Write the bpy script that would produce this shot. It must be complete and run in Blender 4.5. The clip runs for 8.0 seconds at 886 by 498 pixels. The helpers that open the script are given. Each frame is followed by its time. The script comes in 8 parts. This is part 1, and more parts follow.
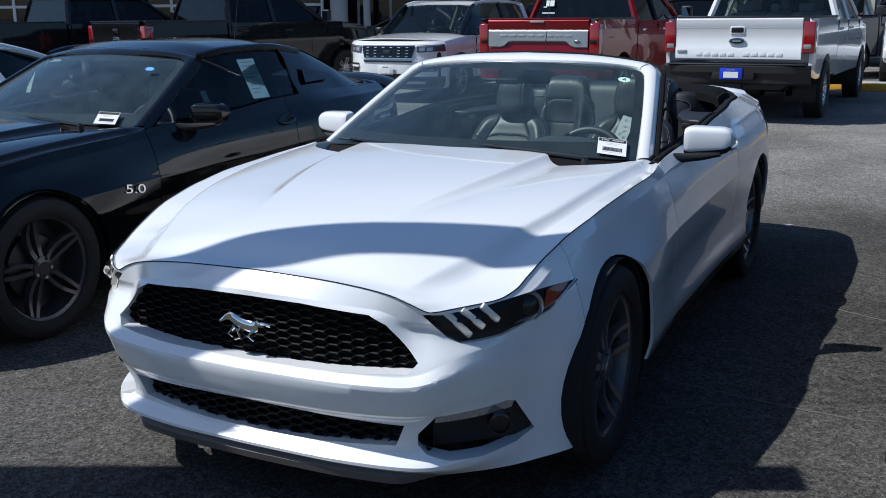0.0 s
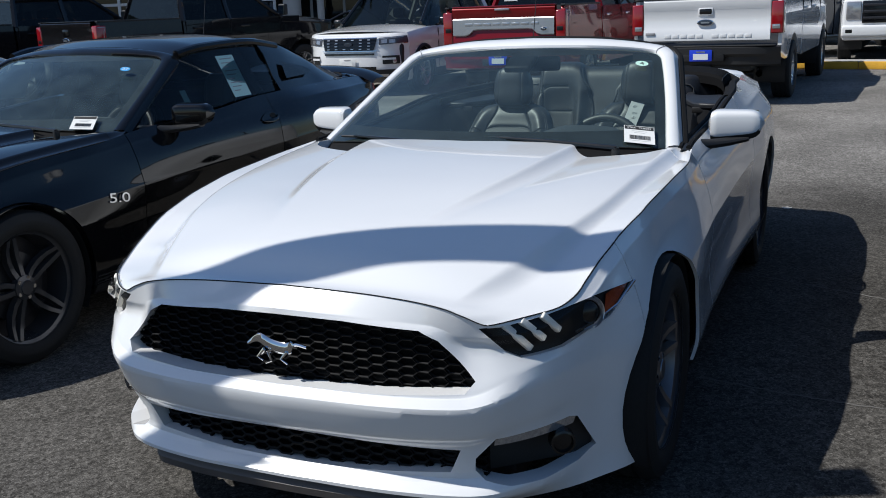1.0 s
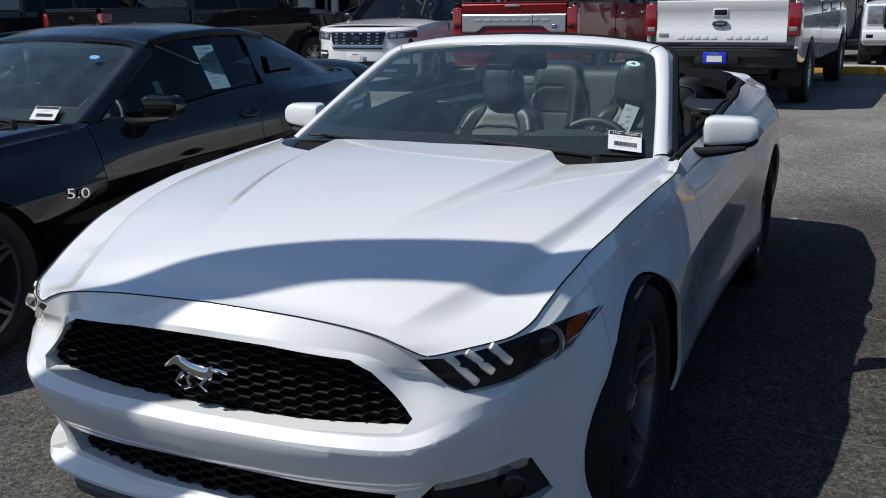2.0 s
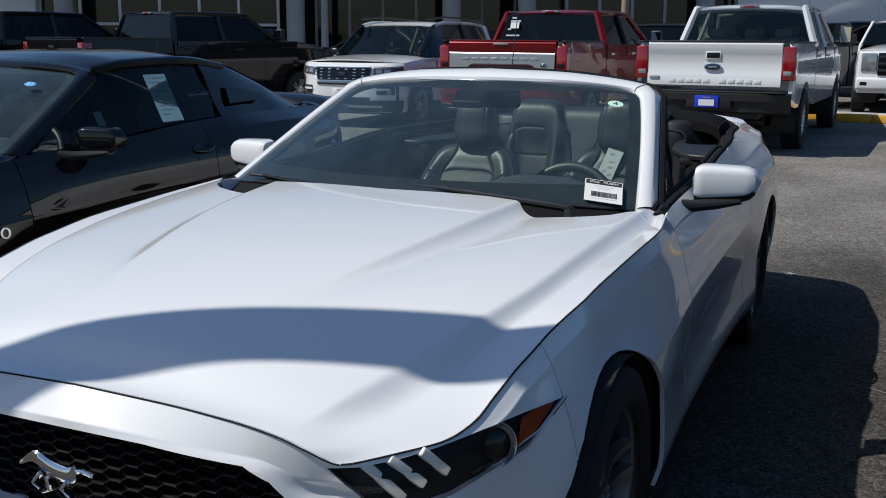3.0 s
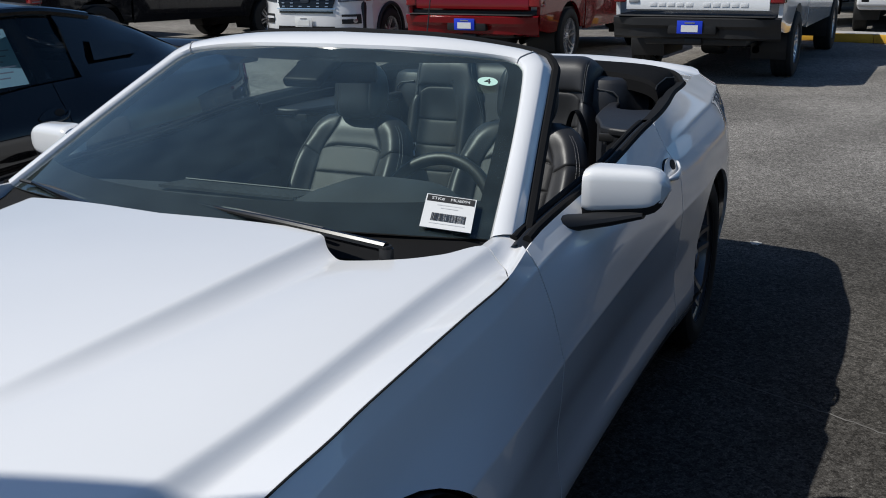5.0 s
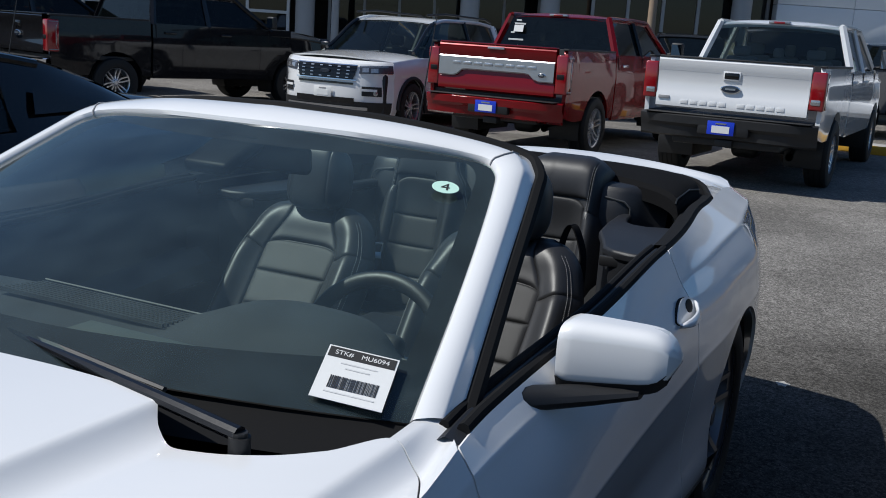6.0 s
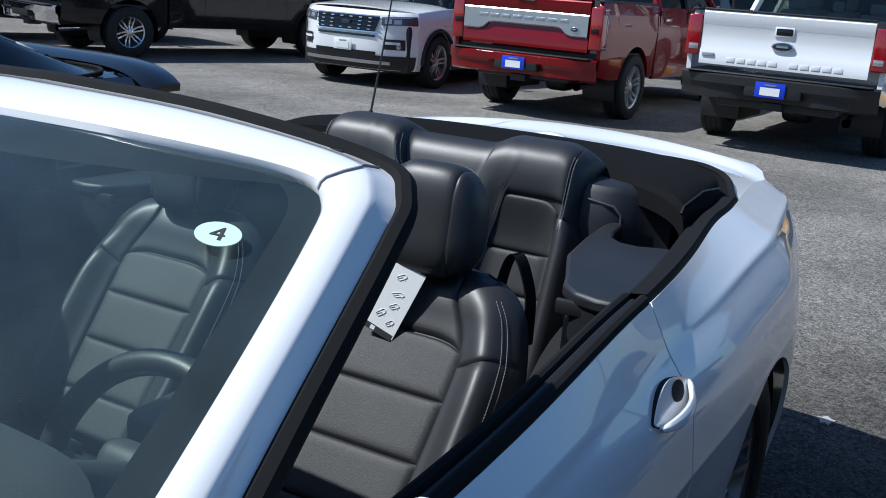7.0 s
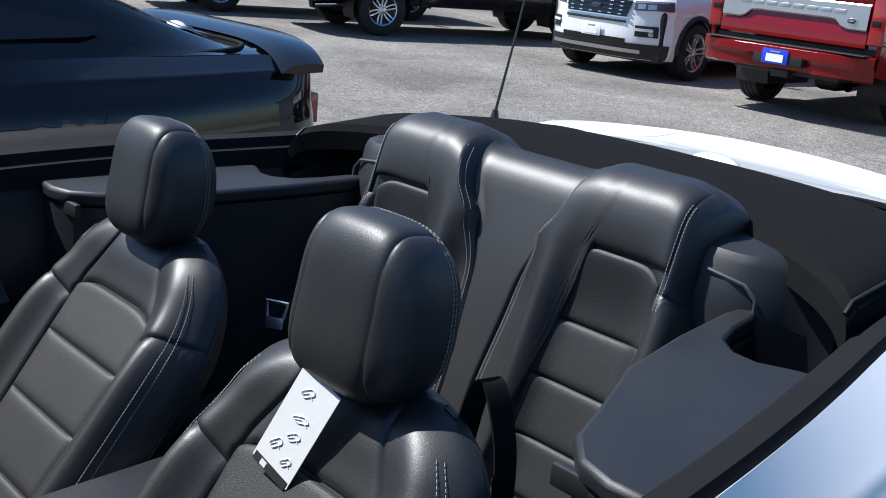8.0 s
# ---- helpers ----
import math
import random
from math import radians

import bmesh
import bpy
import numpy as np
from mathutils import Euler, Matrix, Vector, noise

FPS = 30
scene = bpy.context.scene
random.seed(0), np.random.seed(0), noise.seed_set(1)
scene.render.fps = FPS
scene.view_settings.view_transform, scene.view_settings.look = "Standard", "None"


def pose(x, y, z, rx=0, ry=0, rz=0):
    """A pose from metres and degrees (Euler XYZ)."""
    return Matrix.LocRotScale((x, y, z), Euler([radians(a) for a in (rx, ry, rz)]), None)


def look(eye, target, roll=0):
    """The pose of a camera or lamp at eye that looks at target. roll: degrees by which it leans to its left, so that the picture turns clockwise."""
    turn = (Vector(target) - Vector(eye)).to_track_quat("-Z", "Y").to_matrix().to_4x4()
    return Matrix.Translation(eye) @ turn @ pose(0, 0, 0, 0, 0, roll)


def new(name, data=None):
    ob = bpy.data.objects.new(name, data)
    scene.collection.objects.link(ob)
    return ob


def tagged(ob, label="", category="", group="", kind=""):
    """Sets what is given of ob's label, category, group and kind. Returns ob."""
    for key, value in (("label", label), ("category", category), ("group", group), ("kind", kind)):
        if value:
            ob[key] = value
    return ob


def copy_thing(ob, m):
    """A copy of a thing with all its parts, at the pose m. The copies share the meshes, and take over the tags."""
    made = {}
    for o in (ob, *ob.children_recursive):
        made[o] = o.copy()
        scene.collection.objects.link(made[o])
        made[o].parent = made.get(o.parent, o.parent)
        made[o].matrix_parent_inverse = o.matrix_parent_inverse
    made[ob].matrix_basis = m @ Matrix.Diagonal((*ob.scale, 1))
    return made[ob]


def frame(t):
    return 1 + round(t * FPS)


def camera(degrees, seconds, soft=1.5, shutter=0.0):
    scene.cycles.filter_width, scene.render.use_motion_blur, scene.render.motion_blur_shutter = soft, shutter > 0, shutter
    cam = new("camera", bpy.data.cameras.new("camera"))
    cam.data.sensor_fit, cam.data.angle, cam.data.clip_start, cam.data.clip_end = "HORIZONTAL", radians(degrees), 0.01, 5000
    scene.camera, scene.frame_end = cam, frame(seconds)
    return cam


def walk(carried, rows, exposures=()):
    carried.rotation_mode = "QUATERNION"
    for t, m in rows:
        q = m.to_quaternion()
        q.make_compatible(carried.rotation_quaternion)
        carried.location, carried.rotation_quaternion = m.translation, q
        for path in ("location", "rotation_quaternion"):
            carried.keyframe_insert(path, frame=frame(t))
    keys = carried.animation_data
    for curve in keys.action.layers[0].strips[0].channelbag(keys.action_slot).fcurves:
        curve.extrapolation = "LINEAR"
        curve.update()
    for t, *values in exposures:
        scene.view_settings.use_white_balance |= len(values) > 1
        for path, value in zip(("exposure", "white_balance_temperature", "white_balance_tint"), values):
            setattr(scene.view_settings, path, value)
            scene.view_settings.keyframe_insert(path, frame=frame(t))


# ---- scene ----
cam = camera(48.6, 8.0, soft=0.95)
PATH = [
    (0, (1.788, -2.211, 1.511), (0.925, -0.468, 1.046), -0.5),
    (0.5, (1.593, -2.142, 1.506), (0.78, -0.376, 1.036), -1.1),
    (1, (1.443, -2.082, 1.494), (0.663, -0.306, 1.011), -2.2),
    (1.2, (1.42, -2.048, 1.49), (0.648, -0.27, 0.997), -2.2),
    (2.3, (1.501, -1.606, 1.462), (0.672, 0.15, 0.985), -0.2),
    (2.5, (1.478, -1.526, 1.455), (0.636, 0.231, 1.003), 0.1),
    (3, (1.409, -1.267, 1.433), (0.612, 0.519, 1.017), 0.4),
    (3.5, (1.438, -1.013, 1.434), (0.679, 0.771, 0.943), -0.1),
    (4, (1.534, -0.731, 1.506), (0.741, 1.017, 0.943), 0.3),
    (4.2, (1.562, -0.636, 1.517), (0.76, 1.104, 0.943), -0.4),
    (5.3, (1.48, -0.127, 1.551), (0.69, 1.618, 0.976), -0.6),
    (5.5, (1.443, 0.018, 1.546), (0.652, 1.772, 1.0), 0.0),
    (6, (1.384, 0.423, 1.516), (0.538, 2.184, 1.09), 3.8),
    (6.5, (1.287, 0.892, 1.513), (0.4, 2.633, 1.085), 4.8),
    (7, (1.269, 1.358, 1.511), (0.355, 3.058, 0.987), 4.3),
    (7.5, (1.241, 1.829, 1.508), (0.101, 3.379, 0.96), 5.6),
    (8, (1.196, 2.248, 1.488), (-0.131, 3.622, 0.893), 5.2),
]
walk(cam, [(t, look(eye, target, roll)) for t, eye, target, roll in PATH],
     exposures=[(0.0, 0.16, 5900, 8), (1.0, 0.09, 6200, 8), (3.0, -0.07, 6350, 8), (4.0, -0.11, 6350, 8), (5.5, -0.10, 6300, 8), (6.0, -0.06, 6150, 8), (6.5, 0.28, 5750, 6), (7.0, 0.40, 5750, 6), (7.5, 0.46, 5800, 7), (8.0, 0.90, 5950, 8)])

# ---- daylight: a clear sky and the sun, high on the passenger side ahead of the convertible ----
SUN_WAY = Vector((0.65, 0.40, -1.0)).normalized()
world = bpy.data.worlds.new("sky")
scene.world = world
world.use_nodes = True
wn = world.node_tree.nodes
sky = wn.new("ShaderNodeTexSky")
sky.sky_type = "NISHITA"
sky.sun_disc = False
sky.sun_elevation = math.asin(-SUN_WAY.z)
sky.sun_rotation = math.atan2(-SUN_WAY.x, -SUN_WAY.y)
sky.air_density, sky.dust_density, sky.ozone_density = 1.0, 0.8, 4.2
wn["Background"].inputs["Strength"].default_value = 0.081
deep = wn.new("ShaderNodeHueSaturation")
deep.inputs["Saturation"].default_value = 1.12
world.node_tree.links.new(sky.outputs["Color"], deep.inputs["Color"])
world.node_tree.links.new(deep.outputs["Color"], wn["Background"].inputs["Color"])
sun_data = bpy.data.lights.new("sun", "SUN")
sun_data.energy, sun_data.angle, sun_data.color = 4.35, radians(0.53), (1.0, 0.95, 0.88)
sun = new("sun", sun_data)
sun.matrix_world = Matrix.Translation((-8, -6, 14)) @ SUN_WAY.to_track_quat("-Z", "Y").to_matrix().to_4x4()
scene.view_settings.exposure = 0.0

# ---- materials ----
def mat(name, color, rough=0.5, metal=0.0, var=0.15, scale=8.0, fine=120.0, bump=0.0, coat=0.0, spec=0.5, rvar=0.1, tint=None, dist=0.002):
    """A principled surface whose colour and gloss vary at two scales, in metres of the thing itself."""
    m = bpy.data.materials.new(name)
    m.use_nodes = True
    nt = m.node_tree
    n, l = nt.nodes, nt.links
    b = n["Principled BSDF"]
    b.inputs["Metallic"].default_value = metal
    b.inputs["Coat Weight"].default_value = coat
    b.inputs["Coat Roughness"].default_value = 0.02
    b.inputs["Coat IOR"].default_value = 1.5
    b.inputs["Specular IOR Level"].default_value = spec
    tc = n.new("ShaderNodeTexCoord")
    big = n.new("ShaderNodeTexNoise")
    big.inputs["Scale"].default_value, big.inputs["Detail"].default_value = scale, 5
    small = n.new("ShaderNodeTexNoise")
    small.inputs["Scale"].default_value, small.inputs["Detail"].default_value = fine, 3
    for t in (big, small):
        l.new(tc.outputs["Object"], t.inputs["Vector"])
    both = n.new("ShaderNodeMath")
    both.operation = "MULTIPLY_ADD"
    both.inputs[1].default_value = 0.5
    l.new(small.outputs["Fac"], both.inputs[0])
    half = n.new("ShaderNodeMath")
    half.operation = "MULTIPLY"
    half.inputs[1].default_value = 0.5
    l.new(big.outputs["Fac"], half.inputs[0])
    l.new(half.outputs[0], both.inputs[2])
    ramp = n.new("ShaderNodeMapRange")
    ramp.inputs["From Min"].default_value, ramp.inputs["From Max"].default_value = 0.3, 0.7
    l.new(both.outputs[0], ramp.inputs["Value"])
    mix = n.new("ShaderNodeMix")
    mix.data_type = "RGBA"
    t2 = tint or tuple(c * (1 + var) for c in color)
    mix.inputs["A"].default_value = (*[c * (1 - var) for c in color], 1)
    mix.inputs["B"].default_value = (*[min(1, c) for c in t2], 1)
    l.new(ramp.outputs["Result"], mix.inputs["Factor"])
    l.new(mix.outputs["Result"], b.inputs["Base Color"])
    rr = n.new("ShaderNodeMapRange")
    rr.inputs["To Min"].default_value, rr.inputs["To Max"].default_value = max(0.02, rough - rvar * rough), min(1, rough + rvar * rough)
    l.new(ramp.outputs["Result"], rr.inputs["Value"])
    l.new(rr.outputs["Result"], b.inputs["Roughness"])
    if bump:
        bp = n.new("ShaderNodeBump")
        bp.inputs["Strength"].default_value, bp.inputs["Distance"].default_value = bump, dist
        l.new(small.outputs["Fac"], bp.inputs["Height"])
        l.new(bp.outputs["Normal"], b.inputs["Normal"])
    return m


def glass(name, tint, gloss=0.02, ior=1.45, dust=0.008):
    """A thin pane: clear tinted, with a mirror gloss that follows Fresnel."""
    m = bpy.data.materials.new(name)
    m.use_nodes = True
    n, l = m.node_tree.nodes, m.node_tree.links
    n.remove(n["Principled BSDF"])
    tr, gl, fr, mx = n.new("ShaderNodeBsdfTransparent"), n.new("ShaderNodeBsdfGlossy"), n.new("ShaderNodeFresnel"), n.new("ShaderNodeMixShader")
    tr.inputs["Color"].default_value = (*tint, 1)
    gl.inputs["Roughness"].default_value = gloss
    fr.inputs["IOR"].default_value = ior
    # a teal diffuse film: thin dirt, plus haze and sky sheen put into its colour
    du, dm, dn, dr, tc = n.new("ShaderNodeBsdfDiffuse"), n.new("ShaderNodeMixShader"), n.new("ShaderNodeTexNoise"), n.new("ShaderNodeMapRange"), n.new("ShaderNodeTexCoord")
    du.inputs["Color"].default_value = (0.36, 0.54, 0.60, 1)
    dn.inputs["Scale"].default_value, dn.inputs["Detail"].default_value = 9.0, 6
    dr.inputs["From Min"].default_value, dr.inputs["From Max"].default_value = 0.3, 0.8
    dr.inputs["To Min"].default_value, dr.inputs["To Max"].default_value = dust * 0.6, dust * 1.4
    l.new(tc.outputs["Object"], dn.inputs["Vector"])
    l.new(dn.outputs["Fac"], dr.inputs["Value"])
    l.new(dr.outputs["Result"], dm.inputs[0])
    l.new(tr.outputs[0], dm.inputs[1])
    l.new(du.outputs[0], dm.inputs[2])
    l.new(fr.outputs[0], mx.inputs[0])
    l.new(dm.outputs[0], mx.inputs[1])
    l.new(gl.outputs[0], mx.inputs[2])
    l.new(mx.outputs[0], n["Material Output"].inputs["Surface"])
    return m


WHITE = mat("white_paint", (0.79, 0.79, 0.79), 0.22, var=0.012, scale=3, fine=900, coat=1.0, bump=0.01, dist=0.0005)
BLACK = mat("black_paint", (0.004, 0.004, 0.0045), 0.10, var=0.2, scale=3, fine=900, coat=0.9, spec=0.06)
RED = mat("ruby_paint", (0.17, 0.003, 0.006), 0.25, metal=0.1, var=0.10, scale=3, fine=900, coat=0.7, spec=0.1)
TRUCKWHITE = mat("truck_white_paint", (0.76, 0.76, 0.76), 0.22, var=0.02, scale=3, fine=700, coat=1.0)
BLUEGREY = mat("dark_blue_paint", (0.02, 0.03, 0.05), 0.25, var=0.2, scale=3, fine=900, coat=1.0)
TRUCKBLACK = mat("truck_black_paint", (0.010, 0.010, 0.0115), 0.12, var=0.2, scale=3, fine=900, coat=0.45, spec=0.15)
GAP = mat("shut_line", (0.006, 0.006, 0.006), 0.9, var=0.2)
TRIM = mat("black_plastic", (0.012, 0.012, 0.013), 0.55, var=0.25, scale=20, fine=600, bump=0.15, dist=0.0008)
MESHBLACK = mat("grille_plastic", (0.004, 0.004, 0.0045), 0.5, var=0.2, scale=20, fine=600, spec=0.15)
GLOSSTRIM = mat("gloss_black", (0.008, 0.008, 0.009), 0.18, var=0.2, scale=20, fine=600)
SPLIT = mat("grey_splitter", (0.095, 0.084, 0.078), 0.5, var=0.2, scale=15, fine=500, bump=0.1)
RUBBER = mat("tyre_rubber", (0.009, 0.009, 0.009), 0.75, var=0.3, scale=12, fine=300, bump=0.3, dist=0.001)
RIM = mat("machined_wheel", (0.72, 0.72, 0.74), 0.28, metal=0.9, var=0.06, scale=14, fine=400)
RIMGREY = mat("dark_painted_wheel", (0.24, 0.24, 0.255), 0.32, metal=0.85, var=0.08, scale=14, fine=400)
RIMBLACK = mat("black_painted_wheel", (0.08, 0.08, 0.085), 0.22, metal=0.5, var=0.08, scale=14, fine=400)
RIMDARK = mat("dark_wheel_pocket", (0.03, 0.03, 0.034), 0.35, metal=0.4, var=0.15, scale=14, fine=400)
CHROME = mat("chrome", (0.75, 0.75, 0.76), 0.08, metal=1.0, var=0.03, scale=10, fine=300)
SATIN = mat("satin_silver", (0.55, 0.55, 0.57), 0.3, metal=0.9, var=0.05, scale=10, fine=300)
LEATHER = mat("black_leather", (0.018, 0.018, 0.019), 0.46, var=0.14, scale=6, fine=420, bump=0.3, dist=0.0008, spec=0.6)
SEAL = mat("rubber_seal", (0.007, 0.007, 0.0075), 0.85, var=0.3, scale=20, fine=500, spec=0.2)
PERF = mat("perforated_leather", (0.0135, 0.0135, 0.014), 0.55, var=0.18, scale=6, fine=700, bump=0.6, dist=0.001)
STITCH = mat("grey_stitching", (0.26, 0.26, 0.26), 0.8, var=0.1)
FABRIC = mat("black_canvas", (0.0075, 0.0075, 0.008), 0.95, var=0.2, scale=15, fine=900, bump=0.5, dist=0.001, spec=0.08)
DASH = mat("dash_plastic", (0.042, 0.044, 0.046), 0.55, var=0.15, scale=8, fine=500, bump=0.4, dist=0.001)
DASHLID = mat("dash_lid", (0.075, 0.085, 0.08), 0.5, var=0.12, scale=8, fine=500, bump=0.3, dist=0.0008)
CABIN = mat("cabin_plastic", (0.014, 0.015, 0.018), 0.5, var=0.15, scale=8, fine=600, bump=0.3, dist=0.0008)
CARPET = mat("black_carpet", (0.012, 0.012, 0.012), 0.98, var=0.4, scale=20, fine=400, bump=0.8, dist=0.003, spec=0.1)
PAPER = mat("white_paper", (0.75, 0.75, 0.73), 0.7, var=0.03)
INK = mat("dark_ink", (0.02, 0.02, 0.02), 0.7)
PALEINK = mat("pale_grey_ink", (0.60, 0.60, 0.60), 0.7)
GREYINK = mat("grey_ink", (0.28, 0.28, 0.29), 0.7)
MINT = mat("mint_sticker", (0.55, 0.80, 0.68), 0.5, var=0.04)
SKYSTICK = mat("blue_sticker", (0.05, 0.35, 0.75), 0.5, var=0.04)
PLATEBLUE = mat("blue_plate", (0.012, 0.045, 0.55), 0.4, var=0.06)
GREENPAPER = mat("pale_green_paper", (0.42, 0.62, 0.60), 0.7, var=0.05)
REDLENS = mat("red_lens", (0.25, 0.005, 0.009), 0.12, var=0.1, scale=30, coat=1.0)
AMBER = mat("amber_lens", (0.30, 0.045, 0.008), 0.12, var=0.2, scale=60, coat=1.0)
CLEAR = mat("clear_lens", (0.42, 0.42, 0.43), 0.12, metal=0.6, var=0.3, scale=60, coat=1.0)
DRL = mat("white_light_bar", (0.85, 0.82, 0.74), 0.25, var=0.03)
LAMPGREY = mat("grey_reflector", (0.10, 0.10, 0.11), 0.25, metal=0.5, var=0.3, scale=30, fine=200)
LAMPBLACK = mat("lamp_housing", (0.007, 0.007, 0.0075), 0.45, var=0.2, spec=0.3)
# both windscreens get a stronger film, painting in their bright veil
SHIELD = glass("windscreen_glass", (0.66, 0.81, 0.77), ior=1.6, dust=0.047)
COUPESHIELD = glass("coupe_windscreen", (0.70, 0.86, 0.84), ior=1.7, dust=0.07)
TINTED = glass("tinted_glass", (0.10, 0.11, 0.11))
COUPEGLASS = glass("coupe_glass", (0.48, 0.54, 0.54), dust=0.004)
TRUCKGLASS = glass("truck_glass", (0.62, 0.68, 0.66), dust=0.004)
SIDEGLASS = glass("side_glass", (0.35, 0.40, 0.38))
LENS = glass("lens_cover", (0.95, 0.95, 0.95), ior=1.22, dust=0.0)
MIRROR = mat("mirror_glass", (0.8, 0.8, 0.8), 0.02, metal=1.0, var=0.01)
YELLOW = mat("yellow_kerb_paint", (0.62, 0.34, 0.03), 0.8, var=0.2, scale=4, fine=60, bump=0.4)
CONCRETE = mat("kerb_concrete", (0.42, 0.40, 0.37), 0.9, var=0.15, scale=3, fine=80, bump=0.4)
PANEL = mat("white_cladding", (0.66, 0.68, 0.70), 0.45, var=0.03, scale=1.5, fine=60)
STEELGREY = mat("grey_column_paint", (0.32, 0.33, 0.34), 0.6, var=0.06, scale=2, fine=60)
SHOPGLASS = glass("shop_glass", (0.16, 0.17, 0.18), ior=1.6)
# the showroom's dim interior is put into this wall colour
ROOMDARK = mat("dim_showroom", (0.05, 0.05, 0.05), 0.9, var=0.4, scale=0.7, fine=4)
DRYGRASS = mat("dry_grass", (0.38, 0.27, 0.12), 0.9, var=0.3)
GREYCLOTH = mat("grey_seat_cloth", (0.22, 0.22, 0.22), 0.9, var=0.1)
ORANGE = mat("orange_paint", (0.55, 0.17, 0.02), 0.25, var=0.05, coat=1.0)


def asphalt_material():
    """Worn dark asphalt: pale stones in the binder, patches, faint cracks and sealed lines."""
    m = mat("asphalt", (0.115, 0.108, 0.099), 0.95, var=0.32, scale=26, fine=190, bump=0.8, dist=0.004, spec=0.06)
    nt = m.node_tree
    n, l = nt.nodes, nt.links
    b = n["Principled BSDF"]
    tc = n.new("ShaderNodeTexCoord")
    vo = n.new("ShaderNodeTexVoronoi")
    vo.inputs["Scale"].default_value = 110
    l.new(tc.outputs["Object"], vo.inputs["Vector"])
    st = n.new("ShaderNodeMapRange")
    st.inputs["From Min"].default_value, st.inputs["From Max"].default_value = 0.45, 0.15
    st.inputs["To Min"].default_value, st.inputs["To Max"].default_value = 0.0, 0.45
    l.new(vo.outputs["Distance"], st.inputs["Value"])
    sep = n.new("ShaderNodeSeparateColor")
    l.new(vo.outputs["Color"], sep.inputs[0])
    gate = n.new("ShaderNodeMath")
    gate.operation = "MULTIPLY"
    l.new(st.outputs["Result"], gate.inputs[0])
    l.new(sep.outputs[0], gate.inputs[1])
    mix = n.new("ShaderNodeMix")
    mix.data_type = "RGBA"
    mix.inputs["B"].default_value = (0.34, 0.325, 0.30, 1)
    old = b.inputs["Base Color"].links[0].from_socket
    l.new(old, mix.inputs["A"])
    l.new(gate.outputs[0], mix.inputs["Factor"])
    # long wavering cracks
    ck = n.new("ShaderNodeTexVoronoi")
    ck.feature = "DISTANCE_TO_EDGE"
    ck.inputs["Scale"].default_value = 0.33
    wob = n.new("ShaderNodeTexNoise")
    wob.inputs["Scale"].default_value, wob.inputs["Detail"].default_value = 1.5, 6
    ad = n.new("ShaderNodeMixRGB")
    ad.blend_type = "ADD"
    ad.inputs["Fac"].default_value = 0.5
    l.new(tc.outputs["Object"], wob.inputs["Vector"])
    l.new(tc.outputs["Object"], ad.inputs[1])
    l.new(wob.outputs["Color"], ad.inputs[2])
    l.new(ad.outputs[0], ck.inputs["Vector"])
    ln = n.new("ShaderNodeMapRange")
    ln.inputs["From Min"].default_value, ln.inputs["From Max"].default_value = 0.0, 0.006
    ln.inputs["To Min"].default_value, ln.inputs["To Max"].default_value = 0.75, 1.0
    l.new(ck.outputs["Distance"], ln.inputs["Value"])
    # broad swirls left by sealing and traffic
    sw = n.new("ShaderNodeTexNoise")
    sw.inputs["Scale"].default_value, sw.inputs["Detail"].default_value, sw.inputs["Distortion"].default_value = 0.55, 10, 0.4
    l.new(tc.outputs["Object"], sw.inputs["Vector"])
    sr = n.new("ShaderNodeMapRange")
    sr.inputs["From Min"].default_value, sr.inputs["From Max"].default_value = 0.35, 0.65
    sr.inputs["To Min"].default_value, sr.inputs["To Max"].default_value = 0.76, 1.27
    l.new(sw.outputs["Fac"], sr.inputs["Value"])
    mu = n.new("ShaderNodeMath")
    mu.operation = "MULTIPLY"
    l.new(ln.outputs["Result"], mu.inputs[0])
    l.new(sr.outputs["Result"], mu.inputs[1])
    # the stones' own shades, coarse and fine
    for scale, low, high in ((80.0, 0.58, 1.46), (190.0, 0.64, 1.38), (14.0, 0.90, 1.10)):
        cells = n.new("ShaderNodeTexVoronoi")
        cells.inputs["Scale"].default_value = scale
        l.new(tc.outputs["Object"], cells.inputs["Vector"])
        pick = n.new("ShaderNodeSeparateColor")
        l.new(cells.outputs["Color"], pick.inputs[0])
        shade = n.new("ShaderNodeMapRange")
        shade.inputs["To Min"].default_value, shade.inputs["To Max"].default_value = low, high
        l.new(pick.outputs[1], shade.inputs["Value"])
        more = n.new("ShaderNodeMath")
        more.operation = "MULTIPLY"
        l.new(mu.outputs[0], more.inputs[0])
        l.new(shade.outputs["Result"], more.inputs[1])
        mu = more
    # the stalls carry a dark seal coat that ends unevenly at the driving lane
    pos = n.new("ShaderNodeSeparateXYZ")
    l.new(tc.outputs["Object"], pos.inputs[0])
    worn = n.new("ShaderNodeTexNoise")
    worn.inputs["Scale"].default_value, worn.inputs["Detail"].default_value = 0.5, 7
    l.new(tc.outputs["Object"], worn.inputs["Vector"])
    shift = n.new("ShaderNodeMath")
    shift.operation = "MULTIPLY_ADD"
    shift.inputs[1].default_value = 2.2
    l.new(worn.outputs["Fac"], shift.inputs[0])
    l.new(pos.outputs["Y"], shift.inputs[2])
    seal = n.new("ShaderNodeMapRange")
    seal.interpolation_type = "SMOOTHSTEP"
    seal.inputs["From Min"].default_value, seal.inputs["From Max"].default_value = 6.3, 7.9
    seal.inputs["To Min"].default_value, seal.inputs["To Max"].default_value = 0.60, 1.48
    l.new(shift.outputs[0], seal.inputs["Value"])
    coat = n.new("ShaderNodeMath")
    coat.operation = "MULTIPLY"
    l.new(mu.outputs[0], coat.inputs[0])
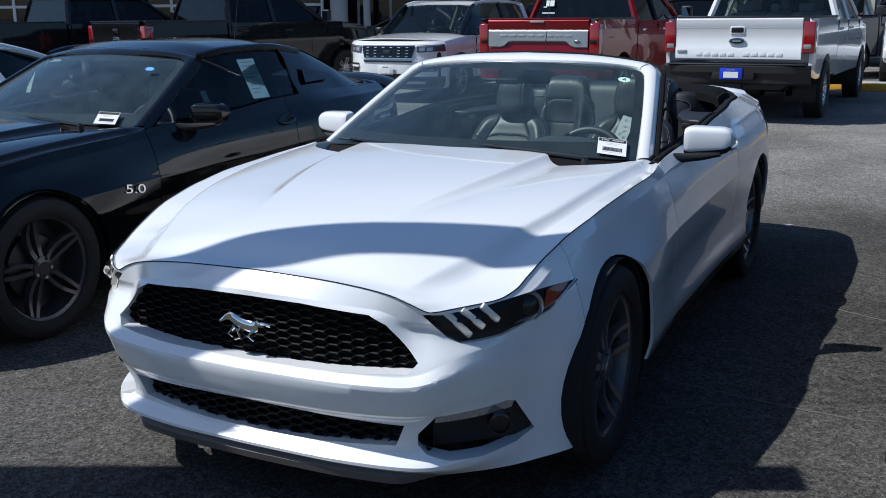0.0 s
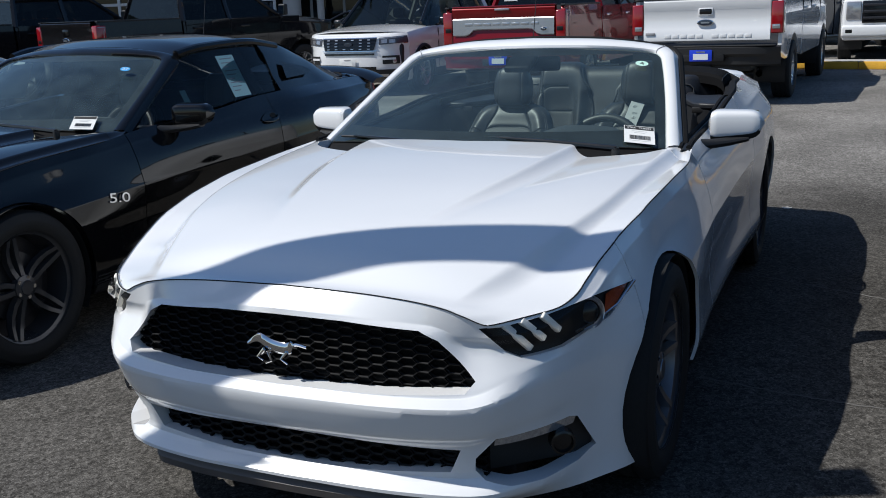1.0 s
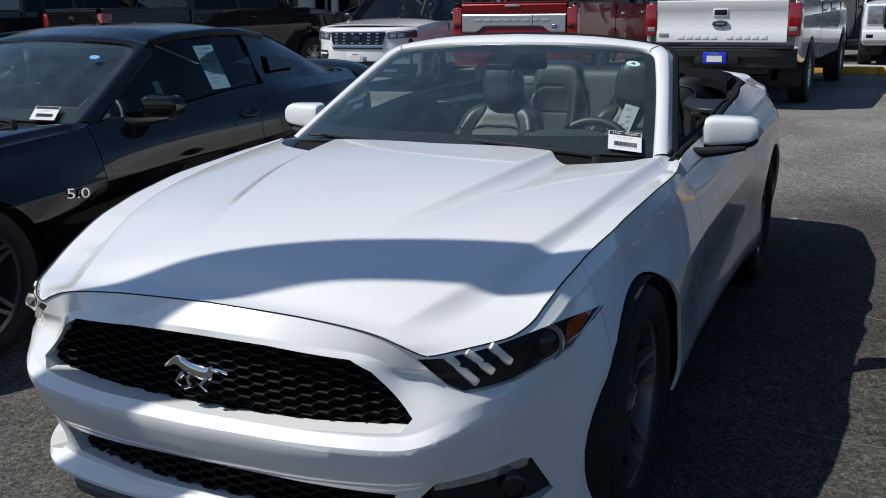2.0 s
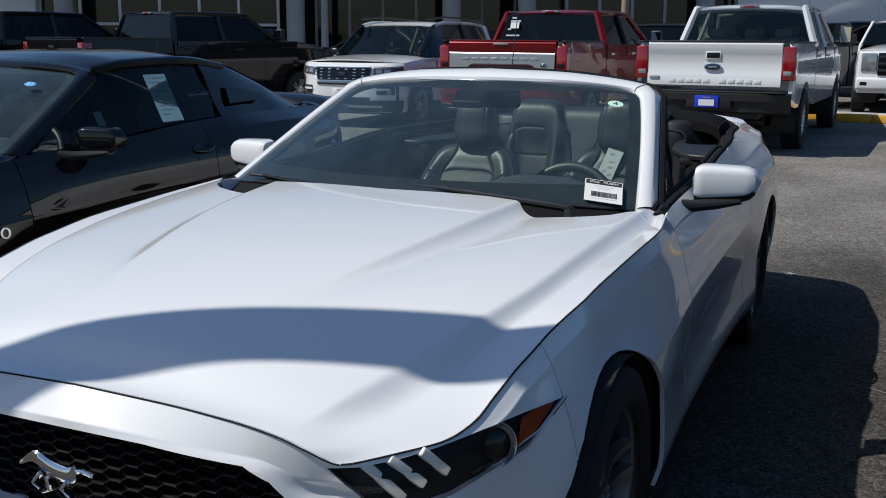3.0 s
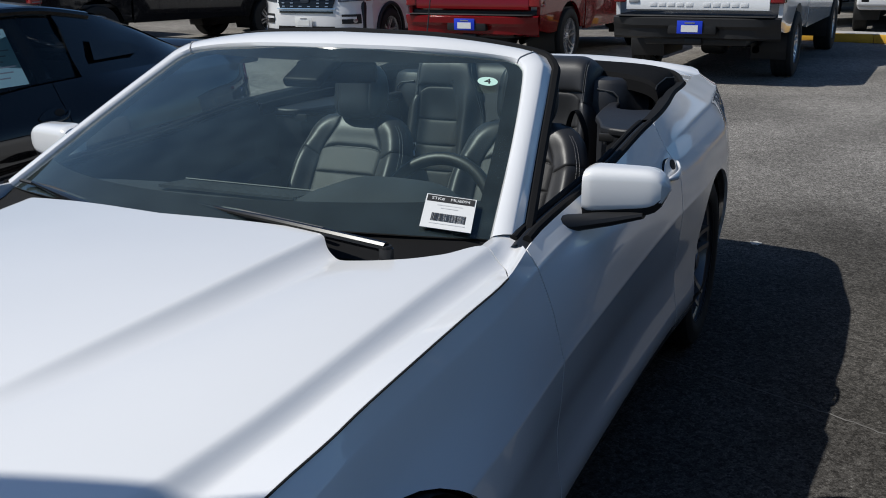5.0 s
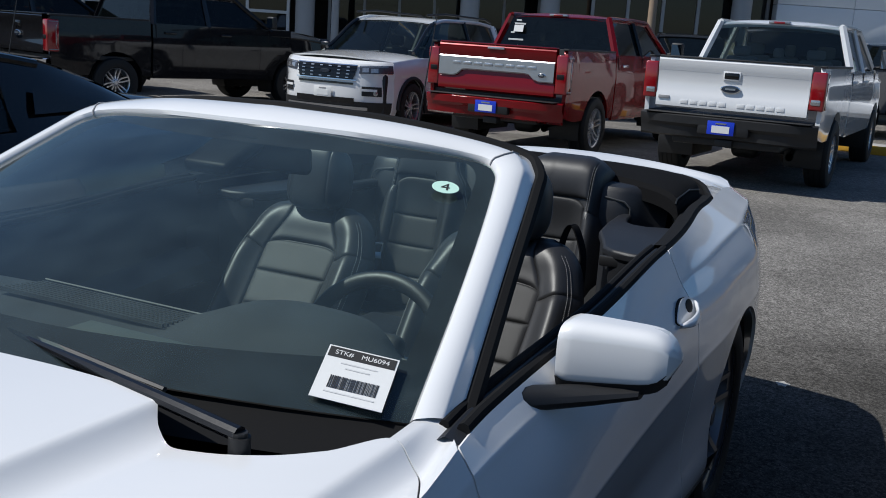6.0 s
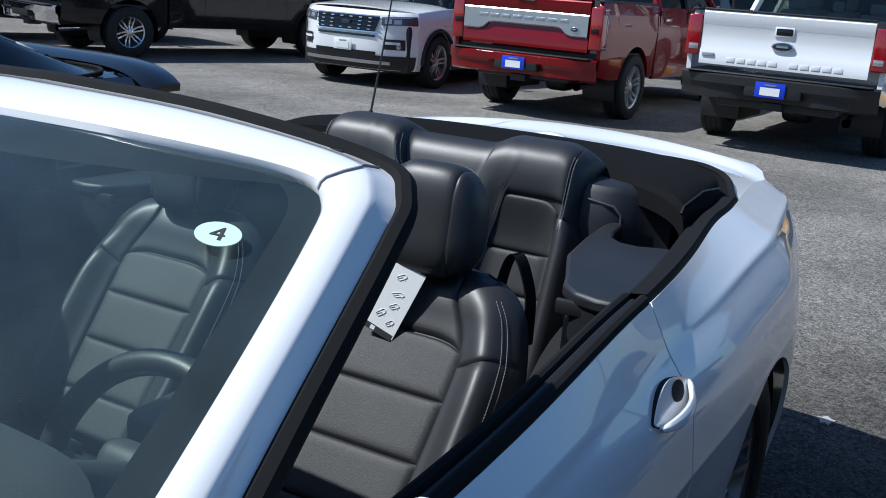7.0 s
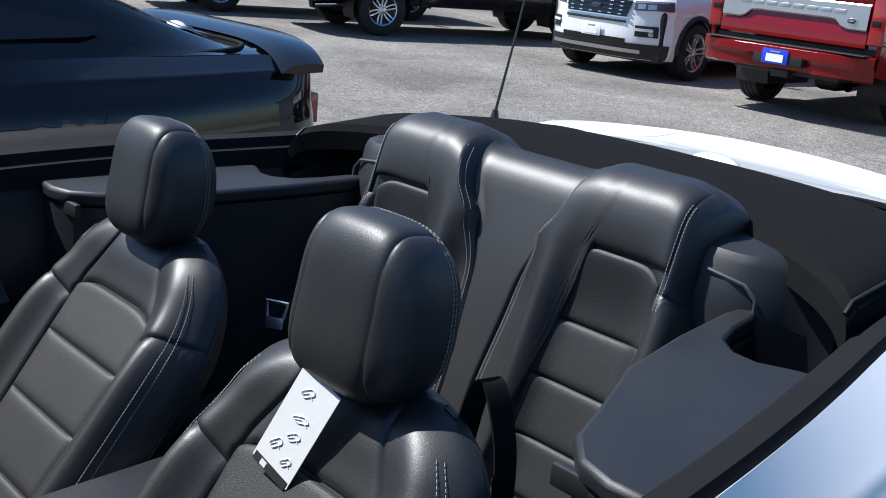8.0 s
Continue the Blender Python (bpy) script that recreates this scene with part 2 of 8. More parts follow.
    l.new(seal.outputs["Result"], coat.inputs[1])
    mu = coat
    sc = n.new("ShaderNodeVectorMath")
    sc.operation = "SCALE"
    l.new(mix.outputs["Result"], sc.inputs[0])
    l.new(mu.outputs[0], sc.inputs["Scale"])
    l.new(sc.outputs[0], b.inputs["Base Color"])
    return m


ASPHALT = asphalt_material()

# ---- shaping helpers ----
def curve(*keys):
    """A smooth function through keys (t, value) or (t, v1, v2, ...) that never overshoots."""
    t = np.array([k[0] for k in keys], float)
    v = np.array([k[1:] for k in keys], float)
    h = np.diff(t)[:, None]
    d = np.diff(v, axis=0) / h
    m = np.zeros_like(v)
    m[0], m[-1] = d[0], d[-1]
    for i in range(1, len(t) - 1):
        ok = d[i - 1] * d[i] > 0
        with np.errstate(divide="ignore", invalid="ignore"):
            hm = 2 * d[i - 1] * d[i] / (d[i - 1] + d[i])
        m[i] = np.where(ok, hm, 0)

    def f(q):
        q = min(max(q, t[0]), t[-1])
        i = min(int(np.searchsorted(t, q, "right")) - 1, len(t) - 2)
        w = t[i + 1] - t[i]
        s = (q - t[i]) / w
        r = (1 + 2 * s) * (1 - s) ** 2 * v[i] + s * (1 - s) ** 2 * w * m[i] + s * s * (3 - 2 * s) * v[i + 1] + s * s * (s - 1) * w * m[i + 1]
        return float(r[0]) if len(r) == 1 else r
    return f


def rope(points, n):
    """n + 1 points evenly along a smooth line through the given ones (Catmull-Rom)."""
    p = [Vector(q) for q in points]
    p = [p[0] * 2 - p[1]] + p + [p[-1] * 2 - p[-2]]
    out = []
    for k in range(n + 1):
        s = k / n * (len(p) - 3)
        i = min(int(s), len(p) - 4)
        f = s - i
        a, b, c, d = p[i:i + 4]
        out.append(0.5 * (2 * b + (c - a) * f + (2 * a - 5 * b + 4 * c - d) * f * f + (3 * b - a - 3 * c + d) * f ** 3))
    return out


def lerp(a, b, f):
    return a + (b - a) * f


def smooth(a, b, x):
    f = min(max((x - a) / (b - a), 0), 1)
    return f * f * (3 - 2 * f)


def sheet(bm, rows, flip=False, close=False):
    """A grid of faces through rows of points; returns the rows of vertices."""
    vs = [[bm.verts.new(p) for p in r] for r in rows]
    for i in range(len(vs) - 1):
        m = len(vs[i])
        for j in range(m if close else m - 1):
            k = (j + 1) % m
            q = (vs[i][j], vs[i][k], vs[i + 1][k], vs[i + 1][j])
            bm.faces.new(q[::-1] if flip else q)
    return vs


def block(bm, x0, x1, y0, y1, z0, z1, bev=0.01, seg=2, m=None):
    """A box with rounded edges."""
    r = bmesh.ops.create_cube(bm, size=1)["verts"]
    for v in r:
        v.co = Vector((lerp(x0, x1, v.co.x + 0.5), lerp(y0, y1, v.co.y + 0.5), lerp(z0, z1, v.co.z + 0.5)))
    if bev:
        ed = list({e for v in r for e in v.link_edges})
        r = bmesh.ops.bevel(bm, geom=ed, offset=bev, segments=seg, affect="EDGES", profile=0.5, clamp_overlap=True)["verts"]
    if m:
        bmesh.ops.transform(bm, matrix=m, verts=r)
    return r


def tube(bm, pts, r, seg=10, caps=True):
    """A round bar along points; r is one radius or one for each point."""
    pts = [Vector(p) for p in pts]
    rs = r if isinstance(r, (list, tuple)) else [r] * len(pts)
    rings, side = [], None
    for i, p in enumerate(pts):
        d = (pts[min(i + 1, len(pts) - 1)] - pts[max(i - 1, 0)]).normalized()
        if side is None:
            side = d.orthogonal().normalized()
        side = (side - d * side.dot(d)).normalized()
        up = d.cross(side)
        rings.append([p + rs[i] * (math.cos(a) * side + math.sin(a) * up) for a in [2 * math.pi * k / seg for k in range(seg)]])
    vs = sheet(bm, rings, close=True)
    if caps:
        bm.faces.new(vs[0][::-1])
        bm.faces.new(vs[-1])
    return vs


def spin(bm, profile, seg=32, m=None, closed=False):
    """Turns (radius, along) pairs about the x axis."""
    rows = []
    for k in range(seg):
        a = 2 * math.pi * k / seg
        rows.append([Vector((h, r * math.cos(a), r * math.sin(a))) for r, h in profile])
    rows.append(rows[0])
    if m:
        rows = [[m @ p for p in r] for r in rows]
    vs = [[bm.verts.new(p) for p in r] for r in rows[:-1]]
    n = len(profile)
    for i in range(seg):
        for j in range(n if closed else n - 1):
            a, b = vs[i], vs[(i + 1) % seg]
            bm.faces.new((a[j], a[(j + 1) % n], b[(j + 1) % n], b[j]))
    return vs


def prism(bm, poly, lo, hi, m=None):
    """An upright slab over the outline poly (x, y pairs) between heights lo and hi."""
    a = [bm.verts.new((x, y, lo)) for x, y in poly]
    b = [bm.verts.new((x, y, hi)) for x, y in poly]
    n = len(poly)
    f = [bm.faces.new(a[::-1]), bm.faces.new(b)]
    for i in range(n):
        f.append(bm.faces.new((a[i], a[(i + 1) % n], b[(i + 1) % n], b[i])))
    if m:
        bmesh.ops.transform(bm, matrix=m, verts=a + b)
    return f


def cut_hole(bm, poly, e1, e2, keep=None, depth=None, lip=0.0):
    """Cuts the convex outline poly (pairs along e1 and e2) out of a skin; keep limits it to faces whose centre passes.
    depth: a vector along which the rim is drawn inwards."""
    e1, e2 = Vector(e1), Vector(e2)
    axis = e1.cross(e2).normalized()
    n = len(poly)
    cx = sum(p[0] for p in poly) / n
    cy = sum(p[1] for p in poly) / n
    rad = max(math.hypot(p[0] - cx, p[1] - cy) for p in poly) + 0.12

    def near(f):
        c = f.calc_center_median()
        return math.hypot(c.dot(e1) - cx, c.dot(e2) - cy) < rad and (keep is None or keep(c))
    for i in range(n):
        a, b = poly[i], poly[(i + 1) % n]
        p = e1 * a[0] + e2 * a[1]
        d = e1 * (b[0] - a[0]) + e2 * (b[1] - a[1])
        fs = [f for f in bm.faces if near(f)]
        geom = list({v for f in fs for v in f.verts}) + list({e for f in fs for e in f.edges}) + fs
        bmesh.ops.bisect_plane(bm, geom=geom, dist=1e-5, plane_co=p, plane_no=d.cross(axis).normalized())

    def inside(c):
        q = (c.dot(e1), c.dot(e2))
        s = 0
        for i in range(n):
            a, b = poly[i], poly[(i + 1) % n]
            cr = (b[0] - a[0]) * (q[1] - a[1]) - (b[1] - a[1]) * (q[0] - a[0])
            if s == 0:
                s = 1 if cr > 0 else -1
            elif (cr > 0) != (s > 0):
                return False
        return True
    gone = [f for f in bm.faces if near(f) and inside(f.calc_center_median())]
    rim = {e for f in gone for e in f.edges if any(g not in set(gone) for g in e.link_faces)} if gone else set()
    gs = set(gone)
    rim = [e for e in {e for f in gone for e in f.edges} if any(g not in gs for g in e.link_faces)]
    bmesh.ops.delete(bm, geom=gone, context="FACES")
    rim = [e for e in rim if e.is_valid]
    if depth is not None and rim:
        ex = bmesh.ops.extrude_edge_only(bm, edges=rim)["geom"]
        for v in ex:
            if isinstance(v, bmesh.types.BMVert):
                v.co += Vector(depth)


def mirrored(bm):
    """Adds the other side's mirror image."""
    geo = bmesh.ops.duplicate(bm, geom=list(bm.verts) + list(bm.edges) + list(bm.faces))["geom"]
    fs = [g for g in geo if isinstance(g, bmesh.types.BMFace)]
    for v in geo:
        if isinstance(v, bmesh.types.BMVert):
            v.co.x = -v.co.x
    bmesh.ops.reverse_faces(bm, faces=fs)


def as_mesh(name, bm, material, smooth_angle=35):
    bm.normal_update()
    me = bpy.data.meshes.new(name)
    lim = radians(smooth_angle)
    if smooth_angle:
        for f in bm.faces:
            f.smooth = True
        for e in bm.edges:
            fs = e.link_faces
            e.smooth = len(fs) == 2 and fs[0].normal.angle(fs[1].normal, 0) < lim
    bm.to_mesh(me)
    bm.free()
    for m in material if isinstance(material, (list, tuple)) else [material]:
        me.materials.append(m)
    return me


def part(name, bm, material, parent, label="", m=None, weld=True, angle=35, solid=0.0, bev=0.0):
    """Links a bmesh as one mesh under a thing or a part."""
    if weld:
        bmesh.ops.remove_doubles(bm, verts=bm.verts, dist=1e-5)
    ob = new(name, as_mesh(name, bm, material, angle))
    ob.parent = parent
    if m is not None:
        ob.matrix_basis = m
    if solid:
        s = ob.modifiers.new("thickness", "SOLIDIFY")
        s.thickness, s.offset = solid, -1
    if bev:
        b = ob.modifiers.new("edges", "BEVEL")
        b.width, b.segments, b.limit_method = bev, 2, "ANGLE"
    if label:
        tagged(ob, label)
    return ob


def twin(ob, name=None):
    """The mirror image of a part across its thing's middle, on a mesh of its own."""
    me = ob.data.copy()
    bm = bmesh.new()
    bm.from_mesh(me)
    for v in bm.verts:
        v.co = ob.matrix_basis @ v.co
        v.co.x = -v.co.x
    bmesh.ops.reverse_faces(bm, faces=bm.faces)
    bm.to_mesh(me)
    bm.free()
    o = new(name or ob.name.split(".")[0], me)
    o.parent = ob.parent
    for s in ob.modifiers:
        c = o.modifiers.new(s.name, s.type)
        if s.type == "SOLIDIFY":
            c.thickness, c.offset = s.thickness, s.offset
        if s.type == "BEVEL":
            c.width, c.segments, c.limit_method = s.width, s.segments, s.limit_method
    if "label" in ob:
        tagged(o, ob["label"])
    return o


def thing(name, label, category, group="", kind="", m=None):
    ob = new(name)
    ob.empty_display_size = 0.1
    tagged(ob, label, category, group, kind)
    if m is not None:
        ob.matrix_basis = m
    return ob


def solo(name, bm, material, label, category, group="", kind="", m=None, angle=35):
    ob = part(name, bm, material, None, angle=angle, m=m)
    return tagged(ob, label, category, group, kind)


def lettering(name, text, size, depth, material, parent, m, label=""):
    """Raised writing in the built-in font, as a mesh."""
    cu = bpy.data.curves.new(name, "FONT")
    cu.body, cu.size, cu.extrude, cu.align_x, cu.align_y = text, size, depth, "CENTER", "CENTER"
    tmp = new(name, cu)
    dg = bpy.context.evaluated_depsgraph_get()
    me = bpy.data.meshes.new_from_object(tmp.evaluated_get(dg))
    bpy.data.objects.remove(tmp)
    me.materials.clear()
    me.materials.append(material)
    ob = new(name, me)
    ob.parent, ob.matrix_basis = parent, m
    if label:
        tagged(ob, label)
    return ob

# ---- the lot ----
bm = bmesh.new()
sheet(bm, [[(x, y, 0) for x in (-900, -40, -10, 0, 10, 40, 900)] for y in (-900, -40, -10, 0, 10, 40, 900)], flip=True)
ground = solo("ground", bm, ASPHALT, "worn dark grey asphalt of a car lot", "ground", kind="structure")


def pale_line(pts, seed, width=0.006):
    """A hairline joint in the asphalt, with a pale dusty filling."""
    rng = random.Random(seed)
    line = rope([(x, y, 0.0) for x, y in pts], 60)
    bm = bmesh.new()
    rows = []
    for p in line:
        w = width * rng.uniform(0.3, 1.0)
        d = rng.uniform(-0.006, 0.006)
        rows.append([p + Vector((0.0, d - w, 0.0015)), p + Vector((0.0, d, 0.004)), p + Vector((0.0, d + w, 0.0015))])
    sheet(bm, rows)
    o = part("asphalt_joint", bm, PALEDUST, None)
    tagged(o, "pale dusty hairline joint in the asphalt", "joint", kind="structure")


PALEDUST = mat("pale_dust", (0.11, 0.105, 0.10), 0.95, var=0.35, scale=9, fine=120)
pale_line([(0.75, 3.36), (1.0, 3.27), (1.22, 3.18), (1.62, 3.0), (1.95, 2.82)], 1)
pale_line([(0.9, 1.71), (1.28, 1.63), (1.58, 1.60), (1.85, 1.60)], 2)
pale_line([(1.9, 8.2), (3.4, 8.0), (5.6, 8.3)], 3, 0.012)
bm = bmesh.new()
prism(bm, [(0.95 + (0.03 + 0.008 * math.sin(3 * a)) * math.cos(a), 5.14 + (0.035 + 0.01 * math.sin(5 * a)) * math.sin(a)) for a in [2 * math.pi * k / 20 for k in range(20)]], 0.0, 0.004)
solo("chalk_mark", bm, CONCRETE, "small white chalk mark on the asphalt", "mark")
# ---- showroom behind the lot, kerbs ----
SITE = Matrix.Translation((-11, 25, 0)) @ Matrix.Rotation(math.atan2(0.454, 0.891), 4, "Z")


def showroom():
    """A single-storey showroom: glazed bays, round columns, and pale cladding panels at one end. Local x runs along the front."""
    b = thing("building", "grey car showroom with dark glazing and pale cladding panels", "building", kind="structure")
    b.matrix_basis = SITE
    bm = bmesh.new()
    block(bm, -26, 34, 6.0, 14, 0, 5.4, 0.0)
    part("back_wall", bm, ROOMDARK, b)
    bm = bmesh.new()
    block(bm, -26, 34, -0.6, 14.2, 5.4, 6.2, 0.05)
    part("roof", bm, STEELGREY, b)
    bm = bmesh.new()
    block(bm, -26, 34, -0.2, 6, 0.0, 0.12, 0.02)
    part("plinth", bm, CONCRETE, b)
    bm = bmesh.new()
    block(bm, -26, 9.1, -0.9, 0.3, 3.55, 5.4, 0.05)
    part("fascia", bm, STEELGREY, b)
    # cladding panels
    for i in range(11):
        for j in range(6):
            bm = bmesh.new()
            x, z = 9.1 + 2.1 * i, 0.12 + 0.93 * j
            block(bm, x + 0.006, x + 2.094, -0.30, 0.1, z + 0.006, z + 0.924, 0.006)
            part("cladding_panel", bm, PANEL, b)
    # glazed bays: frames and panes
    def bay(x0, x1, z0, z1, nx, nz, y, frame_mat, bar):
        w = new("window")
        w.parent = b
        for i in range(nx + 1):
            bm = bmesh.new()
            x = lerp(x0, x1, i / nx)
            block(bm, x - bar, x + bar, y - 0.06, y + 0.04, z0, z1, 0.0)
            part("mullion", bm, frame_mat, w)
        for j in range(nz + 1):
            bm = bmesh.new()
            z = lerp(z0, z1, j / nz)
            block(bm, x0, x1, y - 0.055, y + 0.035, z - bar, z + bar, 0.0)
            part("transom", bm, frame_mat, w)
        for i in range(nx):
            for j in range(nz):
                bm = bmesh.new()
                a, c = lerp(x0, x1, i / nx), lerp(x0, x1, (i + 1) / nx)
                e, f = lerp(z0, z1, j / nz), lerp(z0, z1, (j + 1) / nz)
                q = [bm.verts.new(v) for v in ((a, y, e), (c, y, e), (c, y, f), (a, y, f))]
                bm.faces.new(q)
                part("pane", bm, SHOPGLASS, w)
    bay(3.2, 8.0, 0.12, 3.55, 5, 1, 0.0, STEELGREY, 0.045)
    bay(8.15, 9.05, 0.12, 3.55, 1, 1, 0.35, STEELGREY, 0.045)
    bay(-3.2, 2.9, 0.12, 3.2, 6, 1, 2.0, STEELGREY, 0.04)
    bay(-11.0, -4.2, 0.12, 3.55, 6, 4, 0.6, PANEL, 0.04)
    bay(-15.6, -12.4, 0.12, 3.55, 3, 4, 0.6, PANEL, 0.04)
    bay(-24, -17.0, 0.12, 3.55, 5, 2, 0.6, STEELGREY, 0.04)
    for x0, x1 in ((-12.4, -11.0), (-17.0, -15.6)):
        bm = bmesh.new()
        block(bm, x0, x1, 0.2, 0.7, 0.12, 3.55, 0.02)
        part("pier", bm, PANEL, b)
    for x in (-19.5, -10.0, -3.6, 0.8, 2.95, 8.1):
        bm = bmesh.new()
        tube(bm, [(x, -0.45, 0), (x, -0.45, 3.6)], 0.26, 24)
        part("column", bm, STEELGREY, b)
    # strips of the showroom's ceiling, their light painted as plain white
    for i in range(9):
        bm = bmesh.new()
        x = -24 + 6.2 * i
        block(bm, x, x + 2.4, 4.0, 4.12, 3.2, 3.24, 0.0)
        part("ceiling_strip", bm, PAPER, b)
    return b


showroom()


def kerb(name, pts, label, width=0.55):
    """A low island edge: a yellow face and a bare concrete top, in cast lengths."""
    k = thing(name, label, "kerb", kind="structure")
    for a, b in zip(pts, pts[1:]):
        a, b = Vector((*a, 0)), Vector((*b, 0))
        n = max(1, round((b - a).length / 1.8))
        d = (b - a) / n
        m = Matrix.Rotation(math.atan2(d.y, d.x), 4, "Z")
        for i in range(n):
            w = Matrix.Translation(a + d * i) @ m
            bm = bmesh.new()
            block(bm, 0.005, d.length - 0.005, 0.02, width, 0.0, 0.155, 0.015, 2)
            stone = part("kerb_stone", bm, CONCRETE, k, m=w)
            bm = bmesh.new()
            block(bm, 0.004, d.length - 0.004, -0.004, 0.05, 0.0, 0.150, 0.018, 2)
            part("painted_face", bm, YELLOW, stone)


kerb("kerb_1", [(-1.0, 18.95), (1.2, 18.45), (9.0, 16.9)], "yellow-painted concrete kerb of a parking island")
kerb("kerb_2", [(-11.8, 19.6), (-8.4, 21.2)], "yellow-painted concrete kerb beside the showroom", 0.9)


def dry_grass(x, y, seed, h=1.9):
    """A clump of tall dry ornamental grass."""
    rng = random.Random(seed)
    bm = bmesh.new()
    for i in range(420):
        a, r = rng.uniform(0, 6.283), rng.uniform(0, 0.30)
        lean, l = rng.uniform(0.05, 0.55), h * rng.uniform(0.6, 1.0)
        bx, by = r * math.cos(a), r * math.sin(a)
        d = Vector((math.cos(a) * lean, math.sin(a) * lean, 1)).normalized()
        side = Vector((-math.sin(a), math.cos(a), 0)) * 0.012
        p0, p1, p2 = Vector((bx, by, 0)), Vector((bx, by, 0)) + d * l * 0.6, Vector((bx, by, 0)) + d * l + Vector((0, 0, -0.1 * lean))
        w = 2.2 if i % 3 == 0 else 1
        q = [bm.verts.new(v) for v in (p0 - side, p0 + side, p1 + side * w, p1 - side * w, p2)]
        bm.faces.new(q[:4])
        bm.faces.new((q[3], q[2], q[4]))
    o = part("ornamental_grass", bm, DRYGRASS, None, weld=False, angle=0)
    o.location = (x, y, 0)
    tagged(o, "tall dry straw-coloured ornamental grass clump", "grass", kind="stuff")


dry_grass(-5.75, 20.2, 3)
dry_grass(-5.0, 20.6, 4)

# tan lamp post before the showroom
bm = bmesh.new()
tube(bm, [(-4.6, 23.0, 0), (-4.6, 23.0, 6.0)], [0.11, 0.07], 12)
tube(bm, [(-4.6, 23.0, 0), (-4.6, 23.0, 0.5)], 0.2, 12)
solo("lamp_post", bm, mat("tan_paint", (0.30, 0.22, 0.15), 0.6), "slender tan-painted lamp post", "lamp post")
bm = bmesh.new()
tube(bm, [(-13.2, 23.2, 0), (-13.2, 23.2, 6.0)], [0.11, 0.09], 12)
solo("lamp_post", bm, STEELGREY, "slender grey-painted lamp post", "lamp post")


def feather_flag():
    """An unseen sail on a bent pole, added to cast the hood's shadow band; it stands beside the row of cars."""
    f = thing("feather_flag", "unseen dark sail on a bent pole, added to cast the hood's shadow band", "flag")
    line = [(-4.55, -2.05, 0.0), (-4.5, -2.02, 1.7), (-4.25, -1.9, 2.45), (-3.7, -1.65, 2.82), (-3.0, -1.32, 2.93), (-2.35, -1.01, 2.95), (-1.83, -0.752, 2.99), (-1.43, -0.532, 3.0), (-1.09, -0.378, 3.0), (-0.80, -0.262, 3.0), (-0.62, -0.19, 3.0), (-0.45, -0.12, 3.0)]
    pole = rope(line, 66)
    bm = bmesh.new()
    tube(bm, pole, [lerp(0.02, 0.006, i / 66) for i in range(67)], 8)
    part("pole", bm, SATIN, f)
    bm = bmesh.new()
    rows = []
    wide = curve((0.0, 0.30), (0.5, 0.24), (0.60, 0.195), (0.70, 0.20), (0.80, 0.195), (0.90, 0.185), (1.0, 0.175))
    for i in range(14, 67):
        p = pole[i]
        w = wide(i / 66)
        rows.append([p + Vector((0.42, -0.90, -0.05)).normalized() * w * q + Vector((0, 0, 0.02 * math.sin(i * 0.5 + 3 * q) * q)) for q in (0, 0.33, 0.66, 1.0)])
    sheet(bm, rows)
    part("sail", bm, BLUEGREY, f, solid=0.002)
    bm = bmesh.new()
    block(bm, -4.85, -4.25, -2.35, -1.75, 0.0, 0.06, 0.02)
    part("base_plate", bm, TRIM, f)


feather_flag()

# ---- two-door sports cars: nose at y = 0, the tail at y = 4.78, the driver's side at +x ----
PLAN = curve((0, 0, 0), (1, 0.25, 0.007), (2, 0.445, 0.030), (3, 0.602, 0.077), (4, 0.724, 0.185), (5, 0.835, 0.378), (6, 0.922, 0.605), (7, 0.957, 0.87),
             (8, 0.950, 1.30), (9, 0.93, 1.80), (10, 0.925, 2.40), (11, 0.935, 2.90), (12, 0.957, 3.35), (13, 0.955, 3.80), (14, 0.90, 4.20), (15, 0.832, 4.50),
             (16, 0.70, 4.68), (17, 0.40, 4.76), (18, 0, 4.78))
